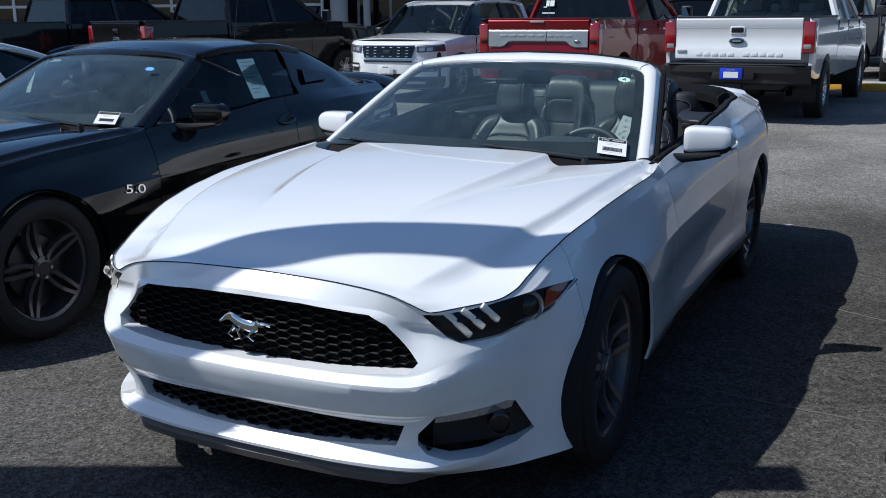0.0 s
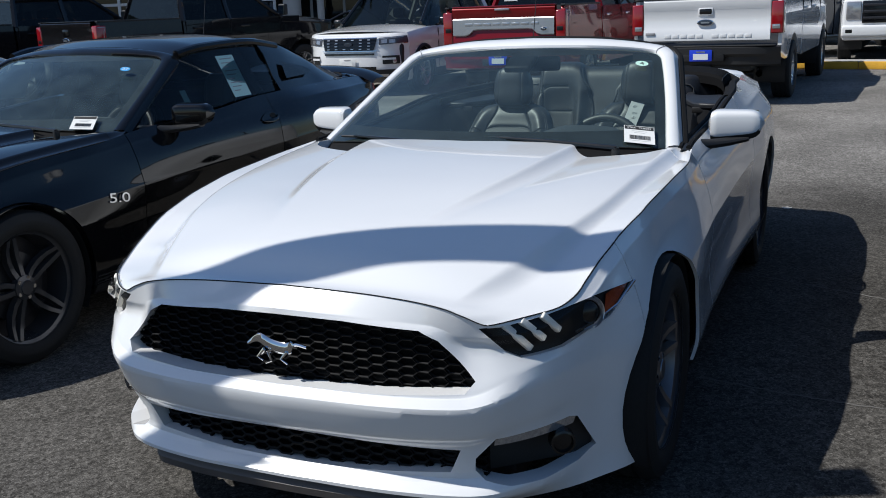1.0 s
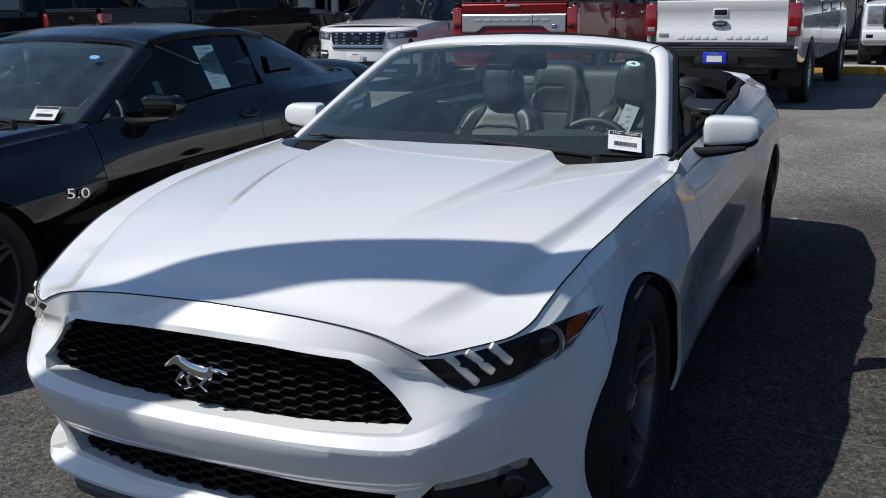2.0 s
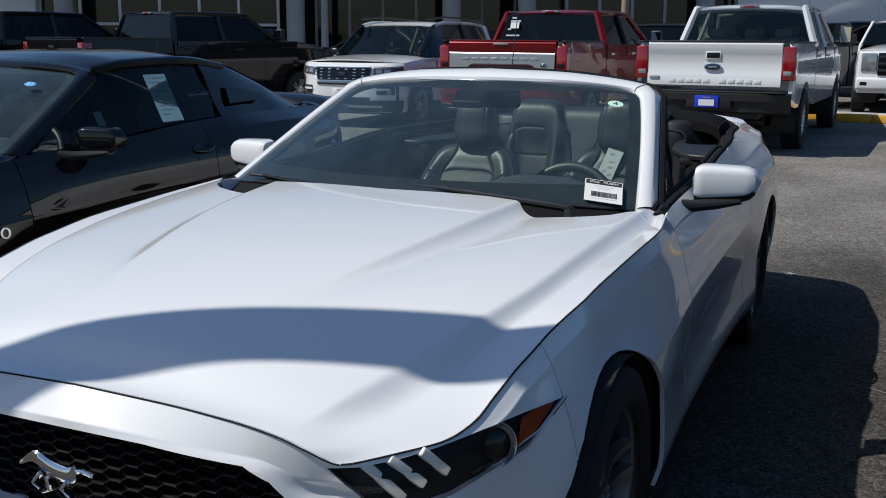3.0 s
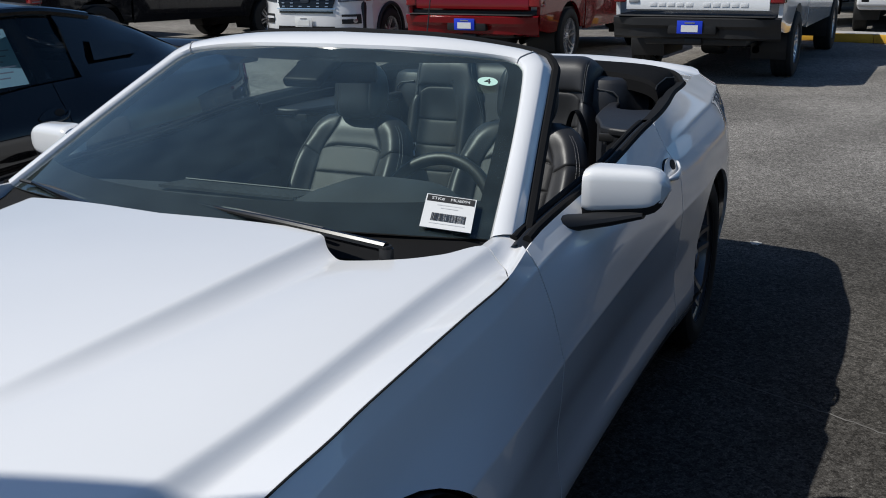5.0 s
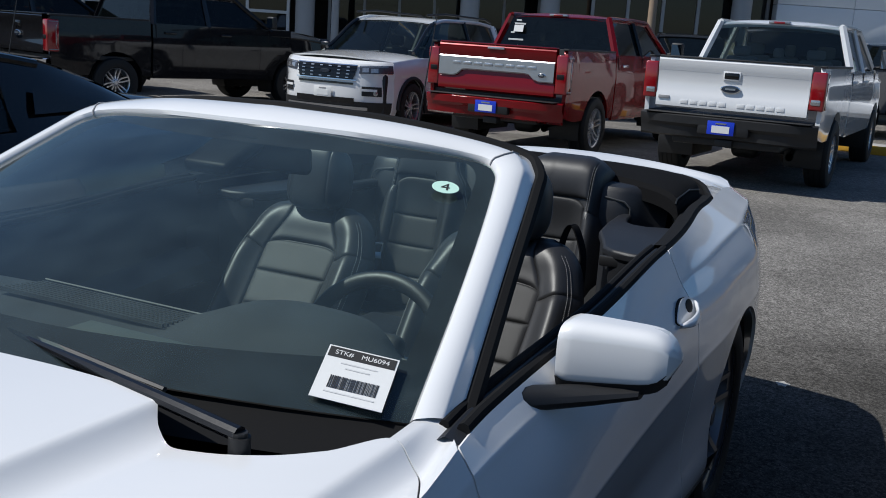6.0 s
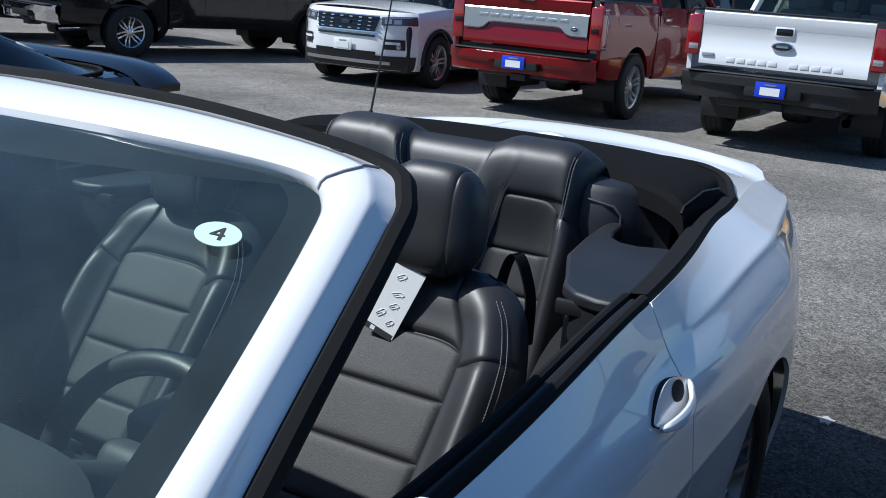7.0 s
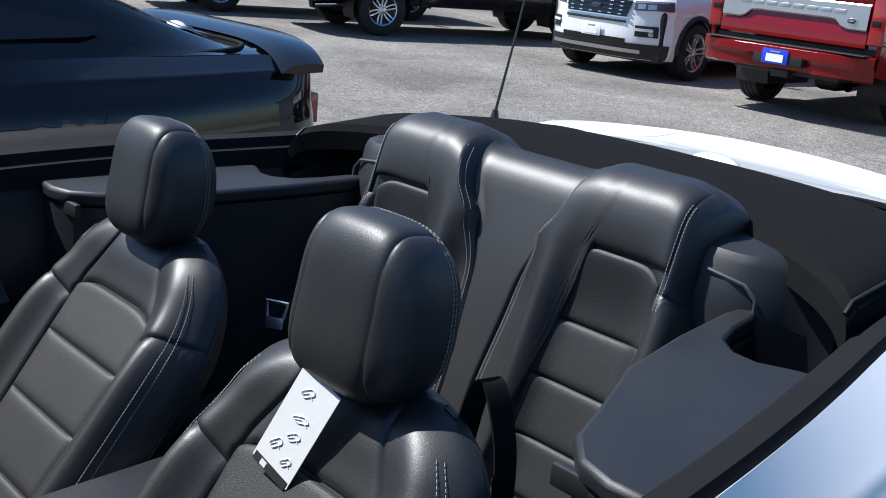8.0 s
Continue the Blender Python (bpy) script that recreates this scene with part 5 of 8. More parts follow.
def front_seat(group):
    seat = thing("bucket_seat", "black leather bucket seat with grey stitching", "car seat", group)
    lean = SeatBack()
    # shell
    bm = bmesh.new()
    ns, nv = 32, 40
    front, rear = [], []
    for j in range(nv + 1):
        v = j / nv
        w = BACK_W(v)
        fr, rr = [], []
        for i in range(ns + 1):
            s = 2 * i / ns - 1
            x = s * w
            fr.append(lean @ Vector((x, -back_face(x, v) + 0.006, v * BACK_H)))
            rr.append(lean @ Vector((x, 0.075 * (1 - abs(s) ** 5) ** 0.5 * (1 - 0.6 * smooth(0.7, 1, v)), v * BACK_H)))
        front.append(fr)
        rear.append(rr)
    sheet(bm, front)
    sheet(bm, rear, flip=True)
    sheet(bm, [front[-1], rear[-1]])
    backrest = part("backrest", bm, LEATHER, seat, angle=60)
    edge = lambda v: lerp(0.122, 0.134, smooth(0, 0.7, v))
    for v0, v1, rt in ((0.0, 0.15, 0), (0.15, 0.35, 0), (0.35, 0.55, 0), (0.55, 0.745, 0.035)):
        part("seat_panel", padded(lean, back_face, BACK_H, lambda v: -edge(v), edge, v0, v1, round_top=rt), PERF, backrest, angle=60)
    yoke = lambda v: lerp(0.128, 0.085, smooth(0.72, 0.95, v))
    part("seat_yoke", padded(lean, back_face, BACK_H, lambda v: -yoke(v), yoke, lambda q: 0.752 - 0.035 * abs(q) ** 5, 0.985, nv=14), LEATHER, backrest, angle=60)
    for s in (1, -1):
        inn = lambda v, s=s: s * (edge(v) if v < 0.71 else yoke(v))
        out = lambda v, s=s: s * BACK_W(v)
        a, b = (inn, out) if s > 0 else (out, inn)
        split = lambda q, s=s: 0.70 + 0.035 * (q * s)
        part("side_bolster", padded(lean, back_face, BACK_H, a, b, 0.0, split, power=14, puff=0.007), LEATHER, backrest, angle=60)
        part("shoulder_pad", padded(lean, back_face, BACK_H, a, b, split, 0.985, power=14, puff=0.007), LEATHER, backrest, angle=60)
        for off in (0.024, 0.032):
            stitches("stitching", edge_line(lean, back_face, BACK_H, lambda v: s * (BACK_W(v) - off), 0.03, 0.93), backrest)
    # head rest: a domed pillow, its front band seamed to two side gussets
    hc = Matrix.Translation((0, 0.432, 0.895)) @ Matrix.Rotation(radians(-8), 4, "X")
    HW, HY, HZ = 0.106, 0.074, 0.112

    def shape(p):
        up = p.z / HZ
        return hc @ Vector((p.x * (1 - 0.05 * up), p.y * (1 - 0.10 * up) - 0.016 * up * up, p.z))

    def ring(x, grow=1.0):
        k = max(0.0, 1 - abs(x / HW) ** 3.6) ** (1 / 2.6) * grow
        out = []
        for i in range(48):
            a = 2 * math.pi * i / 48
            c, q = math.cos(a), math.sin(a)
            out.append(shape(Vector((x, HY * k * math.copysign(abs(c) ** 0.74, c), HZ * k * math.copysign(abs(q) ** 0.70, q)))))
        return out
    bm = bmesh.new()
    half = [0.1058, 0.105, 0.1035, 0.101, 0.097, 0.092, 0.085, 0.078, 0.072, 0.0675, 0.066, 0.0645, 0.060, 0.050, 0.036, 0.018]

    def seam(x):
        return 1 - 0.035 * math.exp(-((abs(x) - 0.066) / 0.0018) ** 2)
    allx = [-x for x in half] + half[::-1]
    vs = sheet(bm, [ring(x, seam(x)) for x in allx], close=True, flip=True)
    bm.faces.new(vs[0])
    bm.faces.new(vs[-1][::-1])
    head = part("head_rest", bm, LEATHER, seat, angle=80)
    for off in (0.026, 0.033):
        across = []
        for k in range(-10, 11):
            x = 0.078 * k / 10
            kk = max(0.0, 1 - abs(x / HW) ** 3.6) ** (1 / 2.6) * 1.008
            f = off / HY / kk
            across.append(shape(Vector((x, off, HZ * kk * max(0.0, 1 - f ** 2.7) ** 0.35))))
        stitches("stitching", across, head)
        for s in (1, -1):
            down = []
            for k in range(13):
                z = lerp(0.086, -0.09, k / 12)
                kk = ((off / HY) ** 2.78 + abs(z / HZ) ** 2.78) ** (1 / 2.78)
                down.append(shape(Vector((s * HW * 1.006 * max(0.0, 1 - min(kk, 1) ** 2.6) ** (1 / 3.6), off, z))))
            stitches("stitching", down, head)
    for s in (1, -1):
        bm = bmesh.new()
        tube(bm, [hc @ Vector((s * 0.055, 0.0, -0.09)), lean @ Vector((s * 0.055, 0.0, BACK_H - 0.03))], 0.007, 10)
        part("head_rest_post", bm, CHROME, seat)
        bm = bmesh.new()
        tube(bm, [lean @ Vector((s * 0.055, -0.004, BACK_H - 0.03)), lean @ Vector((s * 0.055, -0.004, BACK_H + 0.012))], 0.014, 10)
        part("post_collar", bm, TRIM, seat)
    # cushion
    H2 = 0.53
    flat = Matrix(((1, 0, 0, 0), (0, 0, -1, 0.13), (0, -1, 0, 0.26), (0, 0, 0, 1)))

    def cface(x, v):
        return 0.045 * v - 0.09 * smooth(0.82, 1.0, v) + 0.045 * math.exp(-((abs(x) - 0.205) / 0.04) ** 2) * (1 - 0.4 * v) - 0.09 * max(0, (abs(x) - 0.235) / 0.03) ** 2
    bm = bmesh.new()
    rows = [[flat @ Vector((0.262 * (2 * i / 24 - 1), -cface(0.262 * (2 * i / 24 - 1), j / 24) + 0.006, j / 24 * H2)) for i in range(25)] for j in range(25)]
    sheet(bm, rows, flip=True)
    under = [[Vector((p.x, p.y, 0.06)) for p in r] for r in rows]
    sheet(bm, [[r[0], u[0]] for r, u in zip(rows, under)])
    sheet(bm, [[r[-1], u[-1]] for r, u in zip(rows, under)], flip=True)
    sheet(bm, [rows[-1], under[-1]], flip=True)
    cushion = part("seat_cushion", bm, LEATHER, seat, angle=60)
    for v0, v1 in ((0.0, 0.34), (0.34, 0.62), (0.62, 0.98)):
        bm = padded(flat, cface, H2, lambda v: -0.145, lambda v: 0.145, v0, v1)
        bmesh.ops.reverse_faces(bm, faces=bm.faces)
        part("seat_panel", bm, PERF, cushion, angle=60)
    for s in (1, -1):
        a, b = (0.145, 0.258) if s > 0 else (-0.258, -0.145)
        bm = padded(flat, cface, H2, lambda v: a, lambda v: b, 0.0, 0.98, power=14)
        bmesh.ops.reverse_faces(bm, faces=bm.faces)
        part("side_bolster", bm, LEATHER, cushion, angle=60)
    return seat


class CrownedBack:
    """Places a flat bench back, its top raised into a rounded crown over each seat."""
    def __init__(self, m, h):
        self.m, self.h = m, h

    def __matmul__(self, p):
        ax = abs(p.x)
        rise = smooth(0.10, 0.20, ax) * (1 - smooth(0.33, 0.44, ax)) * 0.030 - 0.012 * smooth(0.38, 0.42, ax)
        return self.m @ Vector((p.x, p.y, p.z + rise * smooth(0.55, 1.0, p.z / self.h)))


def rear_bench():
    seat = thing("rear_bench", "black leather rear bench with two buckets", "car seat")
    H = 0.632
    lean = CrownedBack(Matrix.Translation((0, 3.555, 0.505)) @ Matrix.Rotation(radians(-20), 4, "X"), H)
    edge_at = lambda v: lerp(0.445, 0.408, smooth(0.58, 0.74, v))
    mid = lambda v: lerp(0.034, 0.055, smooth(0.2, 0.6, v)) + 0.085 * smooth(0.55, 1.0, v) - 0.014 * math.exp(-((v - 0.76) / 0.030) ** 2)

    def face(x, v):
        ax = abs(x)
        top = (1 - 0.85 * max(0, (v - 0.86) / 0.14) ** 2.6)
        d = 0.045
        c = abs(ax - 0.262)
        inside = smooth(mid(v) - 0.012, mid(v) + 0.02, ax)
        d += inside * (0.046 * smooth(0.56, 0.86, v) + 0.040 * math.exp(-((c - 0.125) / 0.036) ** 2) * (1 - smooth(0.56, 0.86, v)))
        d -= 0.05 * max(0, (ax - edge_at(v) + 0.05) / 0.05) ** 3
        return d * top
    bm = bmesh.new()
    ns, nv = 90, 36
    rows, back = [], []
    for j in range(nv + 1):
        v = j / nv
        r, b = [], []
        for i in range(ns + 1):
            x = edge_at(v) * (2 * i / ns - 1)
            r.append(lean @ Vector((x, -face(x, v) + 0.006, v * H)))
            b.append(lean @ Vector((x, 0.07, v * H)))
        rows.append(r)
        back.append(b)
    sheet(bm, rows)
    sheet(bm, back, flip=True)
    sheet(bm, [rows[-1], back[-1]])
    sheet(bm, [[r[0] for r in rows], [b[0] for b in back]])
    sheet(bm, [[r[-1] for r in rows], [b[-1] for b in back]], flip=True)
    rest = part("backrest", bm, LEATHER, seat, angle=60)
    part("middle_panel", padded(lean, face, H, lambda v: -mid(v), mid, 0.02, 0.985, nv=30, power=16, puff=0.010), LEATHER, rest, angle=60)
    inn = lambda v: 0.262 - 0.098 - 0.004 * v
    out = lambda v: 0.262 + 0.100 + 0.004 * v
    for s in (1, -1):
        def side(f, s=s):
            return lambda v: s * f(v)
        def piece(nm, f, g, v0, v1, mt, **kw):
            a, b = (side(f), side(g)) if s > 0 else (side(g), side(f))
            part(nm, padded(lean, face, H, a, b, v0, v1, **kw), mt, rest, angle=60)
        for v0, v1, rt in ((0.02, 0.19, 0), (0.19, 0.37, 0), (0.37, 0.55, 0), (0.55, 0.755, 0.035)):
            piece("seat_panel", inn, out, v0, v1, PERF, round_top=rt)
        edge_v = edge_at
        piece("side_bolster", out, edge_v, 0.02, 0.70, LEATHER, power=14, puff=0.007)
        # the head roll and the inner bolster are one arch over the panels
        def arch(q, s=s):
            return 0.02 + 0.74 * smooth(-0.40, -0.10, q * s)
        piece("head_roll", mid, lambda v: 0.378, arch, 0.985, LEATHER, power=16, puff=0.010, nx=60, nv=34)
        piece("head_gusset", lambda v: 0.378, edge_v, 0.70, 0.985, LEATHER, power=14, puff=0.007, nx=10)
        for off in (0.008, 0.016):
            stitches("stitching", edge_line(lean, face, H, lambda v: s * (mid(v) + off), 0.05, 0.94, lift=0.005), rest)
            stitches("stitching", edge_line(lean, face, H, lambda v: s * (0.370 + off * 0.8), 0.66, 0.94, lift=0.005), rest)
    flat = Matrix(((1, 0, 0, 0), (0, 0, -1, 3.56), (0, -1, 0, 0.53), (0, 0, 0, 1)))

    def cface(x, v):
        ax = abs(x)
        return 0.04 * v - 0.12 * smooth(0.8, 1, v) - 0.025 * math.exp(-((ax - 0.28) / 0.11) ** 2) - 0.05 * max(0, (ax - 0.42) / 0.05) ** 2
    bm = bmesh.new()
    q = [[flat @ Vector((0.47 * (2 * i / 40 - 1), -cface(0.47 * (2 * i / 40 - 1), j / 16) + 0.006, j / 16 * 0.46)) for i in range(41)] for j in range(17)]
    sheet(bm, q, flip=True)
    sheet(bm, [q[-1], [Vector((p.x, p.y, 0.27)) for p in q[-1]]], flip=True)
    cushion = part("seat_cushion", bm, LEATHER, seat, angle=60)
    for a, b in ((-0.40, -0.12), (-0.12, 0.12), (0.12, 0.40)):
        for v0, v1 in ((0.0, 0.42), (0.42, 0.97)):
            bm = padded(flat, cface, 0.46, lambda v: a, lambda v: b, v0, v1)
            bmesh.ops.reverse_faces(bm, faces=bm.faces)
            part("seat_panel", bm, PERF if a != -0.12 else LEATHER, cushion, angle=60)
    return seat


def cabin(car, screen_rows):
    # tub: floor, tunnel, footwell
    bm = bmesh.new()
    block(bm, -0.80, 0.80, 1.35, 4.0, 0.24, 0.30, 0.02)
    block(bm, -0.72, 0.72, 1.42, 1.50, 0.24, 0.86, 0.02)
    block(bm, -0.62, 0.62, 3.80, 3.90, 0.24, 1.0, 0.03)
    part("cabin_floor", bm, CARPET, car, "black carpeted floor")
    # doors' inner faces and the rear side trim
    for s in (1, -1):
        bm = bmesh.new()
        rows = []
        for j in range(25):
            u = lerp(8.78, 11.13, j / 24)
            p = skin_point(u, TOP)
            rows.append([p + Vector((-0.004, 0, -0.004)), p + Vector((-0.03, 0, 0.004)), p + Vector((-0.055, 0, -0.012)), p + Vector((-0.075, 0, -0.10)), p + Vector((-0.065, 0, -0.22)), p + Vector((-0.13, 0, -0.27)), p + Vector((-0.13, 0, -0.33)), p + Vector((-0.07, 0, -0.36)), Vector((p.x - 0.06, p.y, 0.32))])
        sheet(bm, [[Vector((q.x * s, q.y, q.z)) for q in r] for r in rows], flip=(s > 0))
        part("door_trim", bm, CABIN, car, "black moulded door lining")
        # belt weatherstrip
        bm = bmesh.new()
        pts = [skin_point(lerp(8.85, 11.14, j / 20), TOP) for j in range(21)]
        tube(bm, [Vector((p.x * s - 0.012 * s, p.y, p.z + 0.003)) for p in pts], 0.011, 8)
        tube(bm, [Vector((p.x * s - 0.045 * s, p.y, p.z + 0.002)) for p in pts], 0.009, 8)
        part("belt_strip", bm, SEAL, car)
        bm = bmesh.new()
        pts = [skin_point(lerp(11.16, 13.55, j / 20), TOP) for j in range(21)]
        rows = [[Vector((s * p.x, p.y, p.z - 0.006)), Vector((s * (p.x - 0.010), p.y, p.z + 0.012)), Vector((s * (p.x - 0.040), p.y, p.z + 0.008)), Vector((s * (p.x - 0.046), p.y, p.z - 0.012)), Vector((s * (p.x - 0.062), p.y, p.z - 0.016)), Vector((s * (p.x - 0.068), p.y, p.z - 0.06))] for p in pts]
        sheet(bm, rows, flip=(s > 0))
        part("belt_seal", bm, SEAL, car, "black rubber belt seal")
        # side panel below the belt beside the rear bench
        bm = bmesh.new()
        rows = []
        for j in range(17):
            u = lerp(11.0, 13.6, j / 16)
            p = skin_point(u, TOP)
            x = p.x - 0.05
            rows.append([Vector((s * x, p.y, p.z - 0.05)), Vector((s * (x - 0.02), p.y, p.z - 0.12)), Vector((s * (x - 0.03), p.y, 0.3))])
        sheet(bm, rows, flip=(s > 0))
        part("side_trim", bm, CABIN, car)
        # arm rest lid with a round hollow at its rear end
        bm = bmesh.new()
        outline = [(0.575, 3.19), (0.60, 3.115), (0.64, 3.07), (0.69, 3.055), (0.755, 3.06), (0.757, 3.12), (0.745, 3.3), (0.712, 3.50), (0.69, 3.545), (0.66, 3.535)]
        outline += [(0.62, 3.515), (0.58, 3.52), (0.548, 3.55), (0.532, 3.61), (0.525, 3.68), (0.508, 3.725), (0.488, 3.72), (0.482, 3.66), (0.495, 3.5), (0.52, 3.33)]
        prism(bm, [(s * x, y) for x, y in (outline if s > 0 else outline[::-1])], 0.925, 0.955)
        lid = part("arm_rest_lid", bm, CABIN, car, "smooth dark grey plastic lid", bev=0.008)
        bm = bmesh.new()
        c = (s * 0.63, 3.35)
        shape = [(s * x + (0.006 if s * x < c[0] else -0.006), y + (0.006 if y < c[1] else -0.006)) for x, y in outline]
        prism(bm, shape if s > 0 else shape[::-1], 0.35, 0.922)
        block(bm, s * 0.50 if s > 0 else -0.72, 0.72 if s > 0 else s * 0.50, 3.56, 3.95, 0.35, 0.80, 0.015)
        part("arm_rest_base", bm, CABIN, car)
        bm = bmesh.new()
        block(bm, s * 0.64 - 0.035, s * 0.64 + 0.035, 3.068, 3.082, 0.905, 0.935, 0.004)
        part("lid_clip", bm, TRIM, car)
        # moulded panel behind the rear bench, with a slot in its face
        bm = bmesh.new()
        q = []
        for x in (0.38, 0.42, 0.46, 0.50, 0.54, 0.58, 0.62):
            y = 3.70 + 0.10 * smooth(0.46, 0.62, x)
            z = 1.046 - 0.03 * smooth(0.50, 0.62, x)
            q.append([Vector((s * x, y + 0.20, z)), Vector((s * x, y + 0.04, z)), Vector((s * x, y + 0.012, z - 0.006)), Vector((s * x, y, z - 0.022)), Vector((s * x, y - 0.02, z - 0.10)), Vector((s * x, y - 0.03, 0.80))])
        sheet(bm, q, flip=(s > 0))
        box = part("corner_trim", bm, CABIN, car, "black moulded corner trim", angle=40)
        bm = bmesh.new()
        tube(bm, [Vector((s * x, y, z)) for x, y, z in ((0.42, 3.692, 1.005), (0.49, 3.696, 0.995), (0.512, 3.698, 0.975), (0.515, 3.694, 0.94))], 0.004, 6)
        part("slot_edge", bm, DASH, box)
        # belt strap beside the bench
        bm = bmesh.new()
        tr = rope([(s * 0.50, 3.70, 0.95), (s * 0.56, 3.60, 0.86), (s * 0.56, 3.35, 0.70), (s * 0.57, 3.10, 0.48)], 14)
        sheet(bm, [[p + Vector((0, -0.022, 0.004)), p + Vector((0, 0.022, -0.004))] for p in tr])
        part("seat_belt", bm, FABRIC, car, "black woven seat belt", solid=0.002)
    # instrument panel
    bm = bmesh.new()
    rows = []
    for i in range(61):
        x = 0.75 * (2 * i / 60 - 1)
        s = abs(x) / 0.75
        y0 = 1.495 + 0.215 * s * s
        hump = math.exp(-((x - 0.35) / 0.20) ** 4)
        z1 = 0.925 - 0.015 * s * s
        end = 1.97 + 0.10 * hump - 0.03 * s * s
        rows.append([Vector((x, y0 + 0.02, 0.945 - 0.045 * s * s)), Vector((x, 1.74 + 0.06 * s * s, z1 + 0.005 + 0.012 * hump)), Vector((x, 1.85, z1 + 0.004 + 0.030 * hump)), Vector((x, end - 0.06, z1 + 0.050 * hump)), Vector((x, end, z1 - 0.012 + 0.048 * hump)), Vector((x, end + 0.012, z1 - 0.04 + 0.03 * hump)), Vector((x, end - 0.05, z1 - 0.09)), Vector((x, end - 0.02, 0.68)), Vector((x, end - 0.12, 0.45))])
    sheet(bm, rows, flip=True)
    dash = part("dashboard", bm, DASH, car, "dark grey moulded dashboard", angle=50)
    bm = bmesh.new()
    sheet(bm, [[Vector((x, y, 0.9385 - 0.02 * (x / 0.75) ** 2 + (y - 1.8) * -0.10)) for y in (1.80, 1.92)] for x in [-0.30 + 0.05 * i for i in range(10)]], flip=True)
    vent = part("vent_panel", bm, TRIM, dash)
    for k in range(9):
        bm = bmesh.new()
        y = 1.805 + 0.0135 * k
        block(bm, -0.30, 0.14, y, y + 0.005, 0.936 + (y - 1.8) * -0.10, 0.945 + (y - 1.8) * -0.10, 0.0)
        part("vent_slat", bm, DASH, vent)
    bm = bmesh.new()
    block(bm, 0.02, 0.47, 1.665, 1.745, 0.930, 0.9475, 0.008)
    part("defroster_lid", bm, DASHLID, dash, "grey-green defroster lid")
    bm = bmesh.new()
    tube(bm, [(-0.30, 1.925, 0.935), (0.15, 1.925, 0.935)], 0.003, 6)
    part("dash_trim", bm, DASH, dash)
    # steering wheel
    wheel = new("steering_wheel")
    wheel.parent = car
    wheel.matrix_basis = Matrix.Translation((0.350, 2.235, 0.806)) @ Matrix.Rotation(radians(-24), 4, "X")
    bm = bmesh.new()
    ring = [Vector((0.178 * math.cos(a), 0, 0.178 * math.sin(a))) for a in [2 * math.pi * k / 48 for k in range(49)]]
    tube(bm, ring, 0.0195, 12, caps=False)
    part("wheel_rim", bm, LEATHER, wheel)
    bm = bmesh.new()
    block(bm, -0.075, 0.075, -0.03, 0.035, -0.07, 0.06, 0.025, 3)
    part("wheel_hub", bm, DASH, wheel)
    for a in (0, 180, 250, 290):
        bm = bmesh.new()
        d = Vector((math.cos(radians(a)), 0, math.sin(radians(a))))
        tube(bm, [d * 0.05, d * 0.175], [0.020, 0.013], 8)
        part("wheel_spoke", bm, GLOSSTRIM if a in (0, 180) else DASH, wheel)
    bm = bmesh.new()
    tube(bm, [(0, -0.02, 0), (0, -0.30, 0.0)], 0.04, 12)
    part("column", bm, DASH, wheel)
    # centre console
    bm = bmesh.new()
    block(bm, -0.11, 0.11, 1.95, 3.05, 0.28, 0.56, 0.03, 3)
    block(bm, -0.10, 0.10, 2.62, 3.02, 0.54, 0.66, 0.03, 3)
    part("console", bm, CABIN, car, "black centre console")
    bm = bmesh.new()
    tube(bm, [(0, 2.38, 0.55), (0, 2.40, 0.66)], 0.010, 10)
    block(bm, -0.028, 0.028, 2.37, 2.43, 0.65, 0.71, 0.02, 3)
    part("gear_lever", bm, GLOSSTRIM, car)
    # interior mirror and its foot on the glass
    hang = Matrix.Translation((0.02, 2.262, 1.216)) @ Matrix.Rotation(radians(12), 4, "Z") @ Matrix.Rotation(radians(8), 4, "X")
    bm = bmesh.new()
    block(bm, -0.125, 0.125, -0.018, 0.016, -0.034, 0.034, 0.016, 3, hang)
    im = part("rear_view_mirror", bm, MESHBLACK, car, "black rear-view mirror")
    bm = bmesh.new()
    tube(bm, [(0.015, 2.246, 1.222), (0.005, 2.20, 1.228), (0, 2.175, 1.234)], 0.011, 8)
    block(bm, -0.062, 0.062, -0.075, 0.07, -0.038, -0.007, 0.012, 3, Matrix.Translation((0, 2.15, 1.249)) @ Matrix.Rotation(radians(22.5), 4, "X"))
    part("mirror_foot", bm, MESHBLACK, im)
    bm = bmesh.new()
    sheet(bm, [[hang @ Vector((x, 0.0168, z)) for z in (-0.026, 0.026)] for x in (-0.113, 0.113)], flip=True)
    part("mirror_glass", bm, MIRROR, im)
    # folded roof under its cover
    bm = bmesh.new()
    rows = []
    for k in range(-30, 31):
        s = k / 30
        wing = abs(s) ** 2.6
        x = 0.690 * math.sin(s * math.pi / 2)
        yf = 3.905 - 0.30 * abs(x / 0.725) ** 2.2
        yr = 4.315 - 0.42 * wing
        zt = 1.062 - 0.012 * s * s - 0.070 * abs(s) ** 7
        row = [Vector((x, yf - 0.005, zt - 0.055)), Vector((x, yf, zt - 0.012)), Vector((x, yf + 0.02, zt + 0.004)), Vector((x, lerp(yf, yr, 0.5), zt + 0.022 - 0.01 * wing)), Vector((x, yr - 0.02, zt - 0.002)), Vector((x, yr + 0.01, zt - 0.03))]
        rows.append(row)
    sheet(bm, rows, flip=True)
    part("roof_cover", bm, FABRIC, car, "black canvas cover over the folded roof", solid=0.004)
